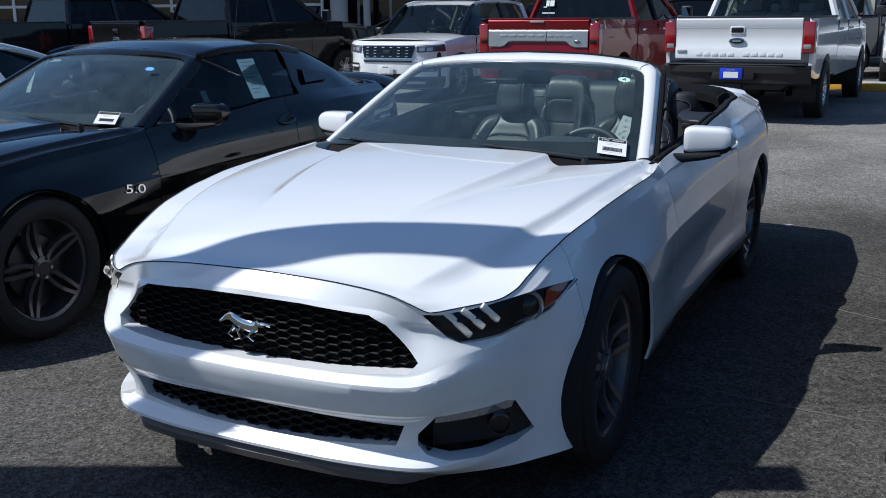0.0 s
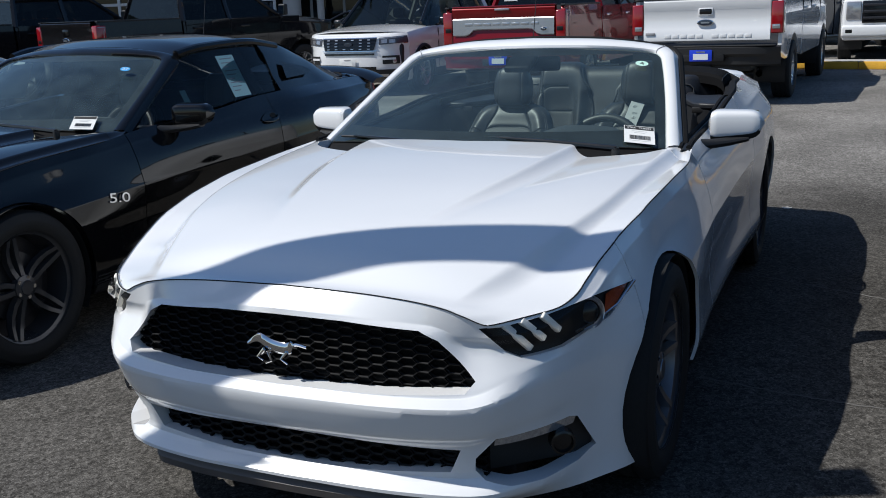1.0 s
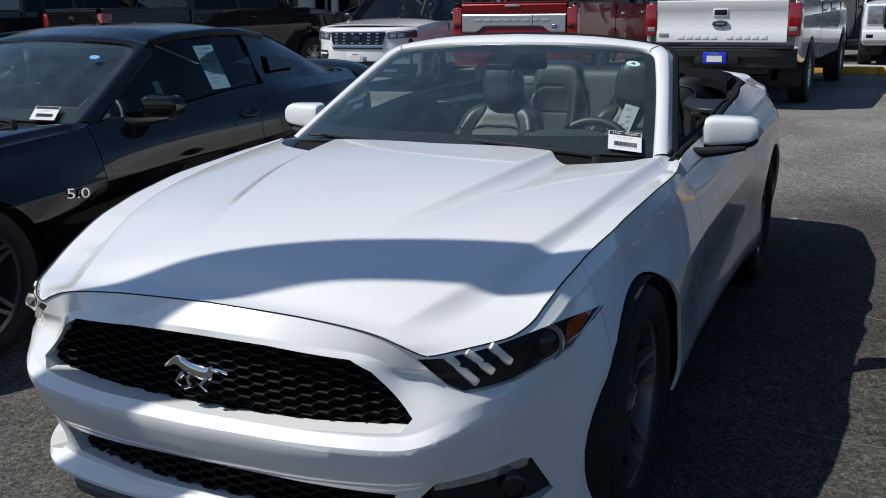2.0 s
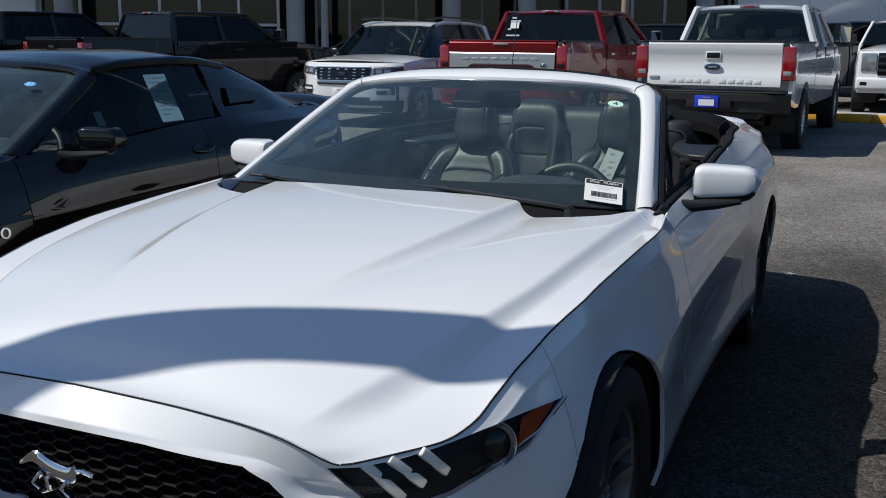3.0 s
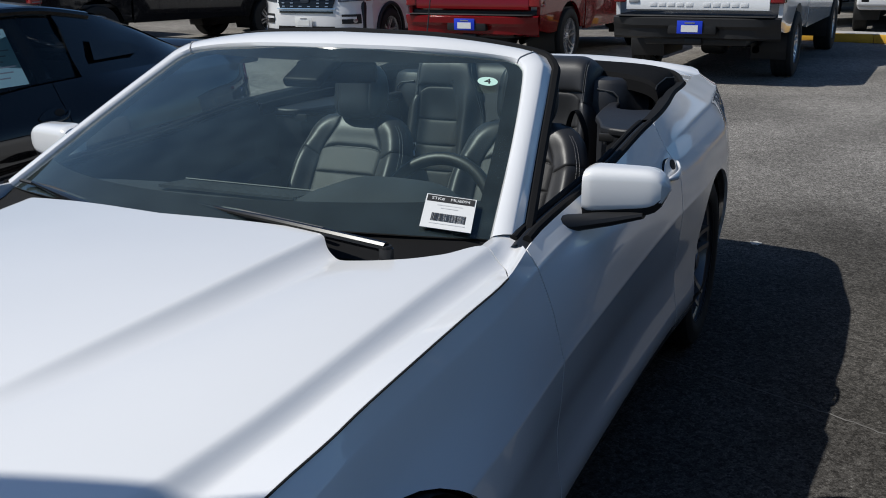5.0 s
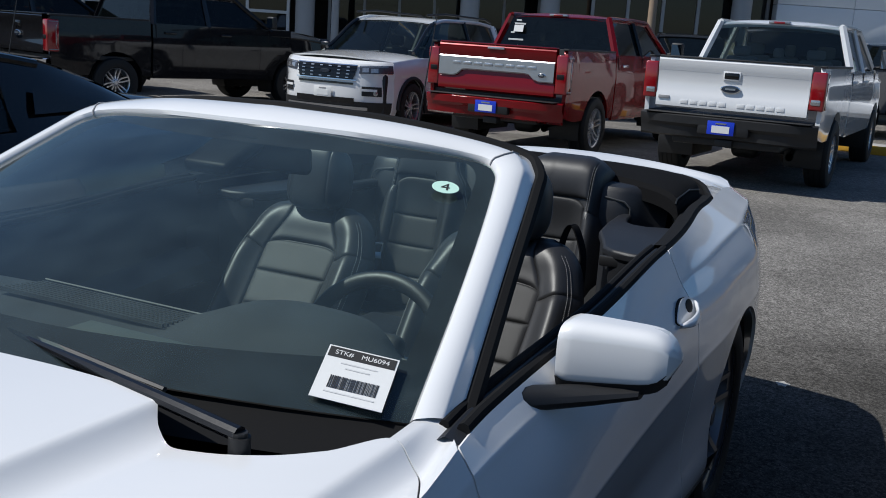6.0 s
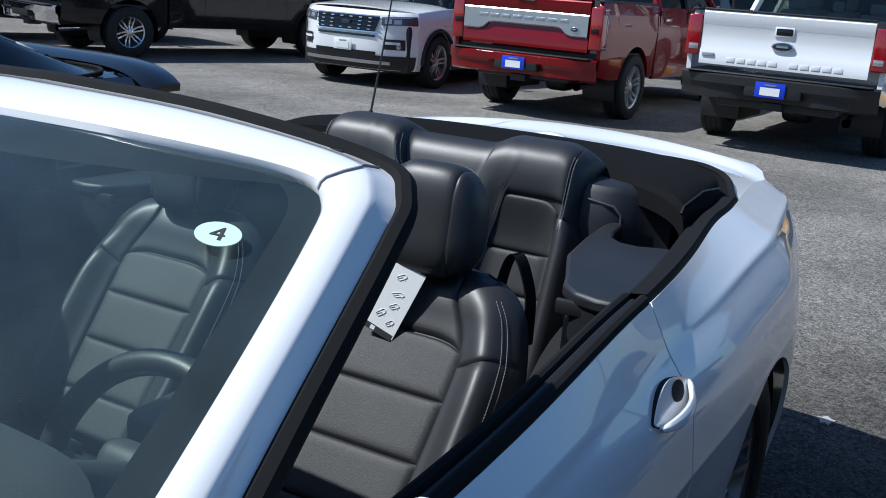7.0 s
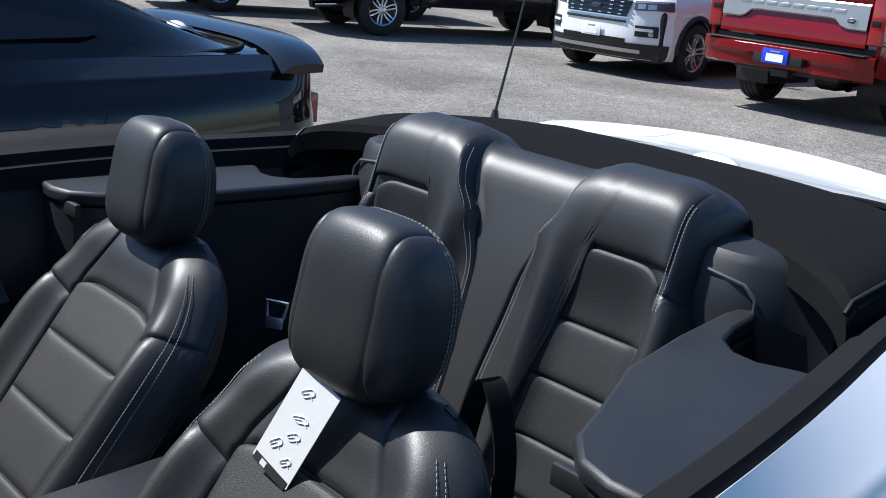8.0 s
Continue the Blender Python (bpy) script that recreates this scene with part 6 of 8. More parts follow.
    for s in (1, -1):
        bm = bmesh.new()
        r0 = rows[-1] if s > 0 else rows[0]
        sheet(bm, [r0, [p + Vector((0.010 * s, 0, -0.02)) for p in r0], [p + Vector((0.004 * s, 0, -0.06)) for p in r0]], flip=(s < 0))
        part("cover_end", bm, FABRIC, car)
        bm = bmesh.new()
        cc = rows[-5] if s > 0 else rows[4]
        part("cover_seam", (tube(bm, [p + Vector((0, 0, 0.003)) for p in cc[1:5]], 0.003, 6), bm)[1], TRIM, car)


# the deck's front edge, where it borders the well of the folded roof
WELL = curve((0, 4.25), (0.35, 4.33), (0.60, 4.41), (0.71, 4.42), (0.81, 4.365), (0.88, 4.25), (0.93, 4.10), (0.975, 3.99), (1, 3.89))


def deck(car, paint):
    bm = bmesh.new()
    rows = []
    n = 60
    for k in range(-n, n + 1):
        s = k / n
        row = []
        for j in range(11):
            f = j / 10
            yf = WELL(abs(s))
            yb = 4.755 - 0.075 * s * s
            y = lerp(yf, yb, f)
            edge = curve((3.8, 0.742), (4.0, 0.742), (4.3, 0.73), (4.55, 0.69), (4.72, 0.61), (4.78, 0.6))(y)
            lip = 0.009 * smooth(0.72, 0.92, f)
            row.append(Vector((s * edge, y, 0.998 + 0.036 * (1 - s * s) - 0.02 * f * (1 - smooth(0.7, 1, f)) + lip - 0.004)))
        rows.append(row)
    sheet(bm, rows, flip=True)
    lid = part("deck_lid", bm, paint, car, solid=0.02)
    # a black sheet stands in for the well's darkness before the deck; rubber seal round it
    bm = bmesh.new()
    sheet(bm, [[Vector((r[0].x, r[0].y + 0.006, r[0].z + 0.001)), Vector((r[0].x, r[0].y - 0.06, r[0].z - 0.006)), Vector((r[0].x * 0.985, r[0].y - 0.16, 0.990))] for r in rows[4:-4]])
    part("well_lining", bm, FABRIC, car)
    bm = bmesh.new()
    tube(bm, [r[0] + Vector((0, 0.004, 0.004)) for r in rows[2:-2]], 0.010, 8)
    part("well_seal", bm, SEAL, car, "black rubber seal of the roof well")
    bm = bmesh.new()
    sheet(bm, [[r[4].lerp(r[5], f) + Vector((0, 0, 0.0015)) for f in (0.0, 0.07)] for r in rows[14:-14]], flip=True)
    part("lid_gap", bm, TRIM, lid)
    bm = bmesh.new()
    dome = []
    for i in range(9):
        h = i / 8 * math.pi / 2
        dome.append([Vector((0.072 * math.cos(h) * math.cos(2 * math.pi * k / 20), 4.42 + 0.038 * math.cos(h) * math.sin(2 * math.pi * k / 20), 1.020 + 0.032 * math.sin(h))) for k in range(21)])
    sheet(bm, dome)
    part("high_brake_light", bm, TRUCKWHITE, car)
    bm = bmesh.new()
    base = Vector((-0.685, 4.36, 1.012))
    tube(bm, [base, base + Vector((0, 0.0, 0.03))], [0.014, 0.008], 10)
    tip = base + Vector((0.02, 0.115, 0.62))
    tube(bm, [base + Vector((0, 0.002, 0.03)), base.lerp(tip, 0.35), tip], [0.0045, 0.0035, 0.002], 8)
    part("aerial", bm, TRIM, car, "black whip aerial")


def door_handle(car, paint):
    """An almond-shaped pull: a painted plate let into the skin, a dark finger hole and a curved grip over it."""
    c = skin_point(11.0, 9.35)
    at = Matrix.Translation(c + Vector((0.002, -0.01, 0.004))) @ Matrix.Rotation(radians(3), 4, "X") @ Matrix.Rotation(radians(-25), 4, "Y") @ Matrix.Rotation(radians(90), 4, "Z") @ Matrix.Rotation(radians(90), 4, "X")
    almond = []
    for k in range(32):
        a = 2 * math.pi * k / 32
        x = 0.098 * math.cos(a)
        almond.append((x, 0.036 * math.sin(a) * (1 - 0.55 * (x / 0.098) ** 2)))
    bm = bmesh.new()
    prism(bm, almond, -0.02, 0.002, at)
    plate = part("handle_plate", bm, paint, car)
    bm = bmesh.new()
    prism(bm, [(x * 1.012, y * 1.03) for x, y in almond], -0.02, -0.0005, at)
    rim = part("handle_gap", bm, GAP, car)
    bm = bmesh.new()
    prism(bm, [(0.030 + 0.030 * math.cos(2 * math.pi * k / 24), 0.008 + 0.017 * math.sin(2 * math.pi * k / 24)) for k in range(24)], 0.0, 0.0034, at)
    hole = part("finger_hole", bm, GAP, car)
    bm = bmesh.new()
    rows = []
    for k in range(17):
        f = k / 16
        x = lerp(-0.088, 0.090, f)
        p = Vector((x, -0.015 - 0.010 * math.sin(math.pi * f) + 0.018 * smooth(0.75, 1, f), 0.001 + 0.017 * math.sin(math.pi * f) ** 0.6))
        w = 0.004 + 0.0085 * math.sin(math.pi * f) ** 0.7
        rows.append([at @ (p + Vector((0, w * math.cos(q), 0.006 * math.sin(q)))) for q in [2 * math.pi * n / 10 for n in range(10)]])
    sheet(bm, rows, close=True)
    grip = part("door_handle", bm, paint, car)
    return plate, rim, hole, grip


def screen_foot(car, paint):
    """The fender's top behind the hood's rear corner, up to the foot of the pillar and the door's edge."""
    bm = bmesh.new()
    edge = hood_surface()[-1]
    lead = [p for i, p in enumerate(edge) if i / (len(edge) - 1) >= 0.875]
    foot, corner = Vector((0.735, 1.800, 0.927)), skin_point(8.742, TOP)
    rows = []
    for i, p in enumerate(lead):
        f = i / (len(lead) - 1)
        back = foot.lerp(corner, f) + Vector((0, 0, 0.010 * math.sin(math.pi * f) - 0.012 * math.exp(-((f - 0.62) / 0.2) ** 2)))
        start = p + Vector((0, 0.0045, -0.001))
        rows.append([start + Vector((0, 0, -0.03))] + [start.lerp(back, k / 6) for k in range(7)])
    rows.insert(0, [q + Vector((-0.008, 0, -0.04)) for q in rows[0]])
    sheet(bm, rows, flip=True)
    twin(part("fender_top", bm, paint, car, angle=50))


def convertible_car():
    car = sports_car(WHITE, "white two-door convertible parked with its black roof folded")
    nose_parts(car)
    rows = screen_frame(car, WHITE)
    wipers(car)
    m = side_mirror(car, WHITE)
    twin_group(m, car)
    for h in door_handle(car, WHITE):
        twin(h)
    screen_foot(car, WHITE)
    cabin(car, rows)
    deck(car, WHITE)
    for x in (0.80, -0.80):
        for y in (0.87, 3.59):
            road_wheel(car, x, y, turn=0.2, face=RIMGREY)
    return car


convertible = convertible_car()
driver_seat = front_seat("front seats of the convertible")
driver_seat.matrix_basis = Matrix.Translation((0.362, 2.572, 0.168))
passenger_seat = copy_thing(driver_seat, Matrix.Translation((-0.380, 2.70, 0.137)))
bench = rear_bench()

# ---- other vehicles of the lot: local y runs forwards from the rear bumper, x to the right ----
def side_sheet(pts, half, wheels, radius, wheel_z, bulge=0.02):
    """One side's panel over the outline pts (bottom and top heights along y), with its wheel arches cut."""
    lo, hi = pts
    bm = bmesh.new()
    y0, y1 = half[0], half[1]
    w = half[2]
    n = max(4, int((y1 - y0) / 0.10))
    rows = []
    for i in range(n + 1):
        y = lerp(y0, y1, i / n)
        a, b = lo(y), hi(y)
        row = []
        for k in range(9):
            f = k / 8
            z = lerp(a, b, f)
            x = w(y) - bulge * (2 * f - 0.9) ** 2 + 0.008 * math.exp(-((f - 0.62) / 0.06) ** 2)
            row.append(Vector((x, y, z)))
        rows.append(row)
    sheet(bm, rows, flip=True)
    for wy in wheels:
        poly = [(wy + radius * math.cos(q), wheel_z + radius * math.sin(q)) for q in [2 * math.pi * k / 24 for k in range(24)]]
        cut_hole(bm, poly, (0, 1, 0), (0, 0, 1), None, (-0.06, 0, 0))
    return bm


def arch_liner(car, x, y, r, z):
    bm = bmesh.new()
    ring = [(r * math.sin(a), z + r * math.cos(a)) for a in [radians(d) for d in range(-110, 111, 10)]]
    sheet(bm, [[Vector((q, y + a, b)) for a, b in ring] for q in (x * 0.55, x - 0.02)])
    bm.faces.new([bm.verts.new((x * 0.55, y + a, b)) for a, b in ring])
    twin(part("wheel_housing", bm, TRIM, car))


def panes(car, name, corners, glass_mat, thick=0.006, label=""):
    bm = bmesh.new()
    q = [bm.verts.new(c) for c in corners]
    bm.faces.new(q)
    o = part(name, bm, glass_mat, car, label)
    return o


def pillar(bm, a, b, w, d):
    """A rounded strip between two points."""
    tube(bm, [Vector(a), Vector(a).lerp(Vector(b), 0.5), Vector(b)], [w, w, w * 0.9], 6)


def number_plate(parent, m, face, label):
    """A plate with its writing left as plain bars."""
    bm = bmesh.new()
    block(bm, -0.152, 0.152, -0.004, 0.004, -0.076, 0.076, 0.003)
    p = part("number_plate", bm, face, parent, label, m=m)
    bm = bmesh.new()
    block(bm, -0.10, 0.10, -0.0075, -0.0045, -0.055, 0.025, 0.0)
    part("plate_paper", bm, PAPER, p)
    bm = bmesh.new()
    block(bm, -0.06, 0.06, -0.0075, -0.0045, 0.042, 0.058, 0.0)
    part("plate_bar", bm, GREYINK if face is PAPER else SATIN, p)


def pickup(paint, label, L=5.89, wb=3.68, rear_axle=1.22, bed=1.75, rail=1.42, roof=1.94, half=1.0, tyre=0.40, rim=0.24, band=None, heavy=False,
           glass_mat=None, plate=True, bright_bumper=None, cab_doors=2, spokes=6, group="pickup trucks of the lot", face=RIM):
    car = thing("pickup_truck", label, "truck", group)
    gm = glass_mat or TINTED
    front_axle = rear_axle + wb
    W = lambda y: half - 0.05 * smooth(L - 0.7, L, y) - 0.015 * smooth(0.4, 0.0, y)
    sill = 0.52 if not heavy else 0.60
    # bed sides
    bm = side_sheet((lambda y: sill + 0.06 * smooth(0.5, 0, y), lambda y: rail), (0.12, bed + 0.10, W), [rear_axle], tyre + 0.09, tyre + 0.01)
    twin(part("bed_side", bm, paint, car, solid=0.05))
    arch_liner(car, half - 0.02, rear_axle, tyre + 0.09, tyre + 0.01)
    bm = bmesh.new()
    block(bm, half - 0.09, half - 0.012, 0.10, bed + 0.08, rail - 0.005, rail + 0.022, 0.008)
    twin(part("bed_rail", bm, TRIM, car))
    bm = bmesh.new()
    block(bm, -half + 0.06, half - 0.06, 0.15, bed + 0.1, 0.75, 0.82, 0.01)
    block(bm, -half + 0.06, half - 0.06, bed + 0.04, bed + 0.1, 0.75, rail, 0.01)
    part("bed_floor", bm, TRIM, car)
    # tailgate with its handle
    g0 = 0.82 if not heavy else 0.86
    bm = bmesh.new()
    tw = half - 0.16
    rows = []
    for i in range(13):
        x = tw * (2 * i / 12 - 1)
        rows.append([Vector((x, 0.10, g0)), Vector((x, 0.065, g0 + 0.02)), Vector((x, 0.060, g0 + 0.16)), Vector((x, 0.072, g0 + 0.18)), Vector((x, 0.070, rail - 0.14)), Vector((x, 0.055, rail - 0.11)), Vector((x, 0.052, rail - 0.02)), Vector((x, 0.07, rail + 0.005)), Vector((x, 0.14, rail + 0.005)), Vector((x, 0.15, g0))])
    sheet(bm, rows, flip=True)
    gate = part("tailgate", bm, paint, car)
    bm = bmesh.new()
    block(bm, -tw, tw, 0.055, 0.15, rail + 0.004, rail + 0.026, 0.008)
    part("tailgate_cap", bm, TRIM if heavy or paint is BLACK else paint, gate)
    if band:
        bm = bmesh.new()
        rows = []
        for i in range(25):
            s = 2 * i / 24 - 1
            lo = lerp(rail - 0.33, rail - 0.42, smooth(0.55, 0.72, abs(s)))
            rows.append([Vector((s * (tw - 0.01), 0.056, lo)), Vector((s * (tw - 0.01), 0.042, lo + 0.015)), Vector((s * (tw - 0.01), 0.044, rail - 0.17)), Vector((s * (tw - 0.01), 0.056, rail - 0.155))])
        sheet(bm, rows, flip=True)
        part("tailgate_band", bm, band, gate, "bright satin tailgate band")
        bm = bmesh.new()
        for k in range(8):
            x = -0.62 + 0.155 * k
            block(bm, x, x + 0.12, 0.036, 0.044, rail - 0.265, rail - 0.225, 0.004)
        tagged(part("raised_lettering", bm, SATIN, gate), kind="stuff")
        badge_x, badge_z = tw - 0.17, rail - 0.33
        bm = bmesh.new()
        block(bm, -0.12, 0.12, 0.03, 0.06, rail - 0.045, rail - 0.015, 0.006)
        part("gate_trim", bm, SATIN, gate)
    else:
        badge_x, badge_z = 0.0, rail - 0.31
        bm = bmesh.new()
        block(bm, -0.085, 0.085, 0.040, 0.075, rail - 0.20, rail - 0.125, 0.015)
        part("gate_handle", bm, GLOSSTRIM, gate)
        bm = bmesh.new()
        block(bm, -0.10, 0.10, 0.050, 0.075, rail - 0.215, rail - 0.11, 0.02)
        part("handle_bezel", bm, paint, gate)
    bm = bmesh.new()
    sx = 0.115 if not band else 0.055
    sz = 0.046 if not band else 0.026
    spin(bm, [(1.0, 0.0), (0.98, 0.014), (0.85, 0.018), (0.0, 0.020)], 28, Matrix.Translation((badge_x, 0.062 if not band else 0.044, badge_z)) @ Matrix.Rotation(radians(-90), 4, "Z") @ Matrix.Diagonal((1, sx, sz, 1)))
    b = part("oval_badge", bm, CHROME, gate, "dark blue oval badge with a chrome rim")
    bm = bmesh.new()
    spin(bm, [(0.86, 0.020), (0.0, 0.024)], 28, Matrix.Translation((badge_x, 0.062 if not band else 0.044, badge_z)) @ Matrix.Rotation(radians(-90), 4, "Z") @ Matrix.Diagonal((1, sx, sz, 1)))
    part("badge_face", bm, BLUEGREY, b)
    bm = bmesh.new()
    block(bm, badge_x - sx * 0.5, badge_x + sx * 0.5, 0.034 if not band else 0.016, 0.040 if not band else 0.022, badge_z - sz * 0.22, badge_z + sz * 0.22, 0.0)
    part("badge_bar", bm, SATIN, b)
    if heavy:
        # ten raised blocks where the embossed words stand
        x = -0.56
        for i in range(10):
            if i == 5:
                x += 0.10
            bm = bmesh.new()
            block(bm, x, x + 0.085, 0.0588, 0.066, g0 + 0.056, g0 + 0.104, 0.0012)
            part("embossed_block", bm, paint, gate)
            x += 0.110
        bm = bmesh.new()
        block(bm, -tw + 0.03, -tw + 0.16, 0.050, 0.064, g0 + 0.10, g0 + 0.135, 0.003)
        part("small_badge", bm, GREYINK, gate)
    # rear lamps
    for s in (1, -1):
        bm = bmesh.new()
        z0, z1 = (g0 + 0.05, rail - 0.06) if not heavy else (g0 + 0.10, rail - 0.05)
        block(bm, *sorted((s * (half - 0.155), s * (half + 0.006))), 0.055, 0.25, z0, z1, 0.02, 3)
        lamp = part("rear_lamp", bm, REDLENS, car, "red rear lamp")
        bm = bmesh.new()
        zz = z0 + 0.09 if heavy else lerp(z0, z1, 0.45)
        block(bm, s * (half - 0.085) - 0.05, s * (half - 0.085) + 0.05, 0.048, 0.06, zz - 0.03, zz + 0.03, 0.006)
        part("reversing_lens", bm, CLEAR if heavy else LAMPBLACK, lamp)
        if not heavy:
            bm = bmesh.new()
            tube(bm, [(s * (half + 0.006), y, z) for y, z in ((0.08, z1 - 0.03), (0.235, z1 - 0.03), (0.195, z1 - 0.11), (0.195, z0 + 0.11), (0.235, z0 + 0.03), (0.08, z0 + 0.03))], 0.007, 6)
            part("lamp_rim", bm, CLEAR, lamp)
    # rear bumper
    bb = bright_bumper or paint
    bm = bmesh.new()
    rows = []
    bz = g0 - 0.06
    for i in range(21):
        s = 2 * i / 20 - 1
        x = s * (half - 0.01)
        y = -0.10 + 0.13 * abs(s) ** 6
        drop = 0.05 * (1 - smooth(0.30, 0.36, abs(s)))
        rows.append([Vector((x, 0.12, bz)), Vector((x, y + 0.03, bz + 0.004)), Vector((x, y, bz - 0.015)), Vector((x, y + 0.005, bz - 0.10)), Vector((x, y + 0.04 + drop, bz - 0.14)), Vector((x, y + 0.05 + drop, bz - 0.24)), Vector((x, 0.10, bz - 0.27))])
    sheet(bm, rows, flip=True)
    bump = part("rear_bumper", bm, bb, car)
    bm = bmesh.new()
    block(bm, -half + 0.08, half - 0.08, -0.085, 0.10, bz + 0.004, bz + 0.016, 0.006)
    part("step_pad", bm, TRIM, bump)
    bm = bmesh.new()
    block(bm, -0.29, 0.29, -0.095, 0.0, bz - 0.20, bz - 0.03, 0.02)
    part("plate_recess", bm, TRIM, bump)
    if plate:
        number_plate(bump, Matrix.Translation((-0.02, -0.108, bz - 0.115)), PLATEBLUE, "blue dealer plate")
    # hitch, pipe, axle
    bm = bmesh.new()
    block(bm, -0.10, 0.10, 0.0, 0.2, bz - 0.33, bz - 0.25, 0.01)
    tube(bm, [(-0.7, rear_axle, tyre), (0.7, rear_axle, tyre)], 0.06, 10)
    block(bm, -0.17, 0.17, rear_axle - 0.15, rear_axle + 0.15, tyre - 0.15, tyre + 0.15, 0.08, 3)
    block(bm, -0.62, 0.62, 0.1, L - 0.4, 0.46, 0.56, 0.02)
    part("chassis", bm, TRIM, car)
    bm = bmesh.new()
    tube(bm, [(half - 0.38, rear_axle - 0.35, 0.45), (half - 0.30, 0.18, 0.42)], 0.045, 14, caps=False)
    part("exhaust_pipe", bm, CHROME, car)
    # cab
    c0, c1 = bed + 0.14, L - 1.62
    belt = rail - 0.04
    bm = side_sheet((lambda y: sill - 0.04, lambda y: belt + 0.01), (c0, c1 + 0.55, W), [front_axle], tyre + 0.10, tyre + 0.01)
    twin(part("cab_side", bm, paint, car, solid=0.04))
    r0, r1 = c0 + 0.13, c1 - 0.62
    tx = half - 0.24
    bx = half - 0.035
    roof_pts = []
    for i in range(15):
        f = i / 14
        y = lerp(r0 - 0.02, r1 + 0.06, f)
        e = (1 - abs(2 * f - 1) ** 8)
        row = []
        for k in range(15):
            s = 2 * k / 14 - 1
            row.append(Vector((s * (tx + 0.015), y, roof - 0.05 * abs(s) ** 3 - 0.045 * (1 - e) - 0.02 * abs(2 * f - 1) ** 3)))
        roof_pts.append(row)
    bm = bmesh.new()
    sheet(bm, roof_pts)
    part("roof", bm, paint, car, solid=0.05)
    # third brake light
    bm = bmesh.new()
    block(bm, -0.14, 0.14, r0 - 0.045, r0 + 0.03, roof - 0.065, roof - 0.025, 0.012)
    l3 = part("high_brake_light", bm, CLEAR, car)
    bm = bmesh.new()
    block(bm, -0.07, 0.07, r0 - 0.052, r0 - 0.035, roof - 0.06, roof - 0.032, 0.005)
    part("red_lens", bm, REDLENS, l3)
    rz = roof - 0.06
    # back wall of the cab and its window
    bm = bmesh.new()
    rows = [[Vector((s * bx, c0, belt - 0.25)), Vector((s * bx, c0, belt))] for s in (-1, 1)]
    sheet(bm, rows)
    part("cab_back", bm, paint, car)
    panes(car, "rear_window", [(-bx + 0.05, c0 + 0.01, belt), (bx - 0.05, c0 + 0.01, belt), (tx - 0.01, r0 - 0.01, rz), (-tx + 0.01, r0 - 0.01, rz)], gm)
    panes(car, "windscreen", [(bx - 0.04, c1 + 0.12, belt + 0.02), (-bx + 0.04, c1 + 0.12, belt + 0.02), (-tx, r1 + 0.05, rz), (tx, r1 + 0.05, rz)], gm)
    mid = lerp(c0, c1, 0.47)
    for s in (1, -1):
        bm = bmesh.new()
        pillar(bm, (s * (bx - 0.01), c0 + 0.02, belt - 0.02), (s * tx, r0, rz), 0.055, 0)
        part("rear_pillar", bm, paint, car)
        bm = bmesh.new()
        pillar(bm, (s * (bx - 0.005), c1 + 0.10, belt - 0.02), (s * tx, r1 + 0.02, rz), 0.042, 0)
        part("front_pillar", bm, paint, car)
        bm = bmesh.new()
        pillar(bm, (s * (bx - 0.005), mid, belt - 0.02), (s * tx, mid, rz), 0.045, 0)
        part("door_pillar", bm, paint if heavy else GLOSSTRIM, car)
        bm = bmesh.new()
        tube(bm, [(s * (tx + 0.0), r0, rz), (s * (tx + 0.01), mid, rz + 0.012), (s * tx, r1 + 0.04, rz)], 0.035, 8)
        part("roof_rail", bm, paint, car)
        for a, b_, ta, tb in ((c0 + 0.06, mid - 0.03, r0 + 0.02, mid - 0.03), (mid + 0.03, c1 + 0.04, mid + 0.03, r1)):
            panes(car, "side_window", [(s * (bx - 0.02), a, belt), (s * (bx - 0.02), b_, belt), (s * (tx - 0.012), tb, rz), (s * (tx - 0.012), ta, rz)], SIDEGLASS if gm is TRUCKGLASS else TINTED)
        # handles, mirror, shut lines
        for y in (c0 + 0.22, mid + 0.22):
            bm = bmesh.new()
            block(bm, s * (half + 0.005) - 0.018, s * (half + 0.005) + 0.018, y, y + 0.22, belt - 0.16, belt - 0.12, 0.012)
            part("door_handle", bm, CHROME if band else paint, car)
        bm = bmesh.new()
        for y in (c0 + 0.06, mid, c1 + 0.02):
            block(bm, s * (half - 0.012) - 0.006, s * (half - 0.012) + 0.006, y - 0.004, y + 0.004, sill + 0.08, belt - 0.02, 0.0)
        part("door_gap", bm, GAP, car)
        mx = s * (half + 0.14)
        bm = bmesh.new()
        hgt = 0.30 if heavy else 0.22
        block(bm, mx - 0.10, mx + 0.10, c1 - 0.08, c1 + 0.03, belt + 0.03, belt + 0.03 + hgt, 0.035, 3)
        tube(bm, [(s * (half - 0.05), c1, belt + 0.05), (mx, c1, belt + 0.08)], 0.025, 8)
        m_ = part("side_mirror", bm, TRIM, car)
        bm = bmesh.new()
        block(bm, mx - 0.08, mx + 0.08, c1 - 0.086, c1 - 0.08, belt + 0.055, belt + hgt, 0.0)
        part("mirror_glass", bm, MIRROR, m_)
        if heavy:
            bm = bmesh.new()
            block(bm, mx + s * 0.05 - 0.045, mx + s * 0.05 + 0.045, c1 + 0.02, c1 + 0.05, belt + 0.05, belt + 0.16, 0.015)
            part("amber_marker", bm, AMBER, m_)
    # inside of the cab
    bm = bmesh.new()
    block(bm, -half + 0.08, half - 0.08, c0 + 0.03, c1, 0.55, belt - 0.10, 0.02)
    part("cab_interior", bm, CABIN, car)
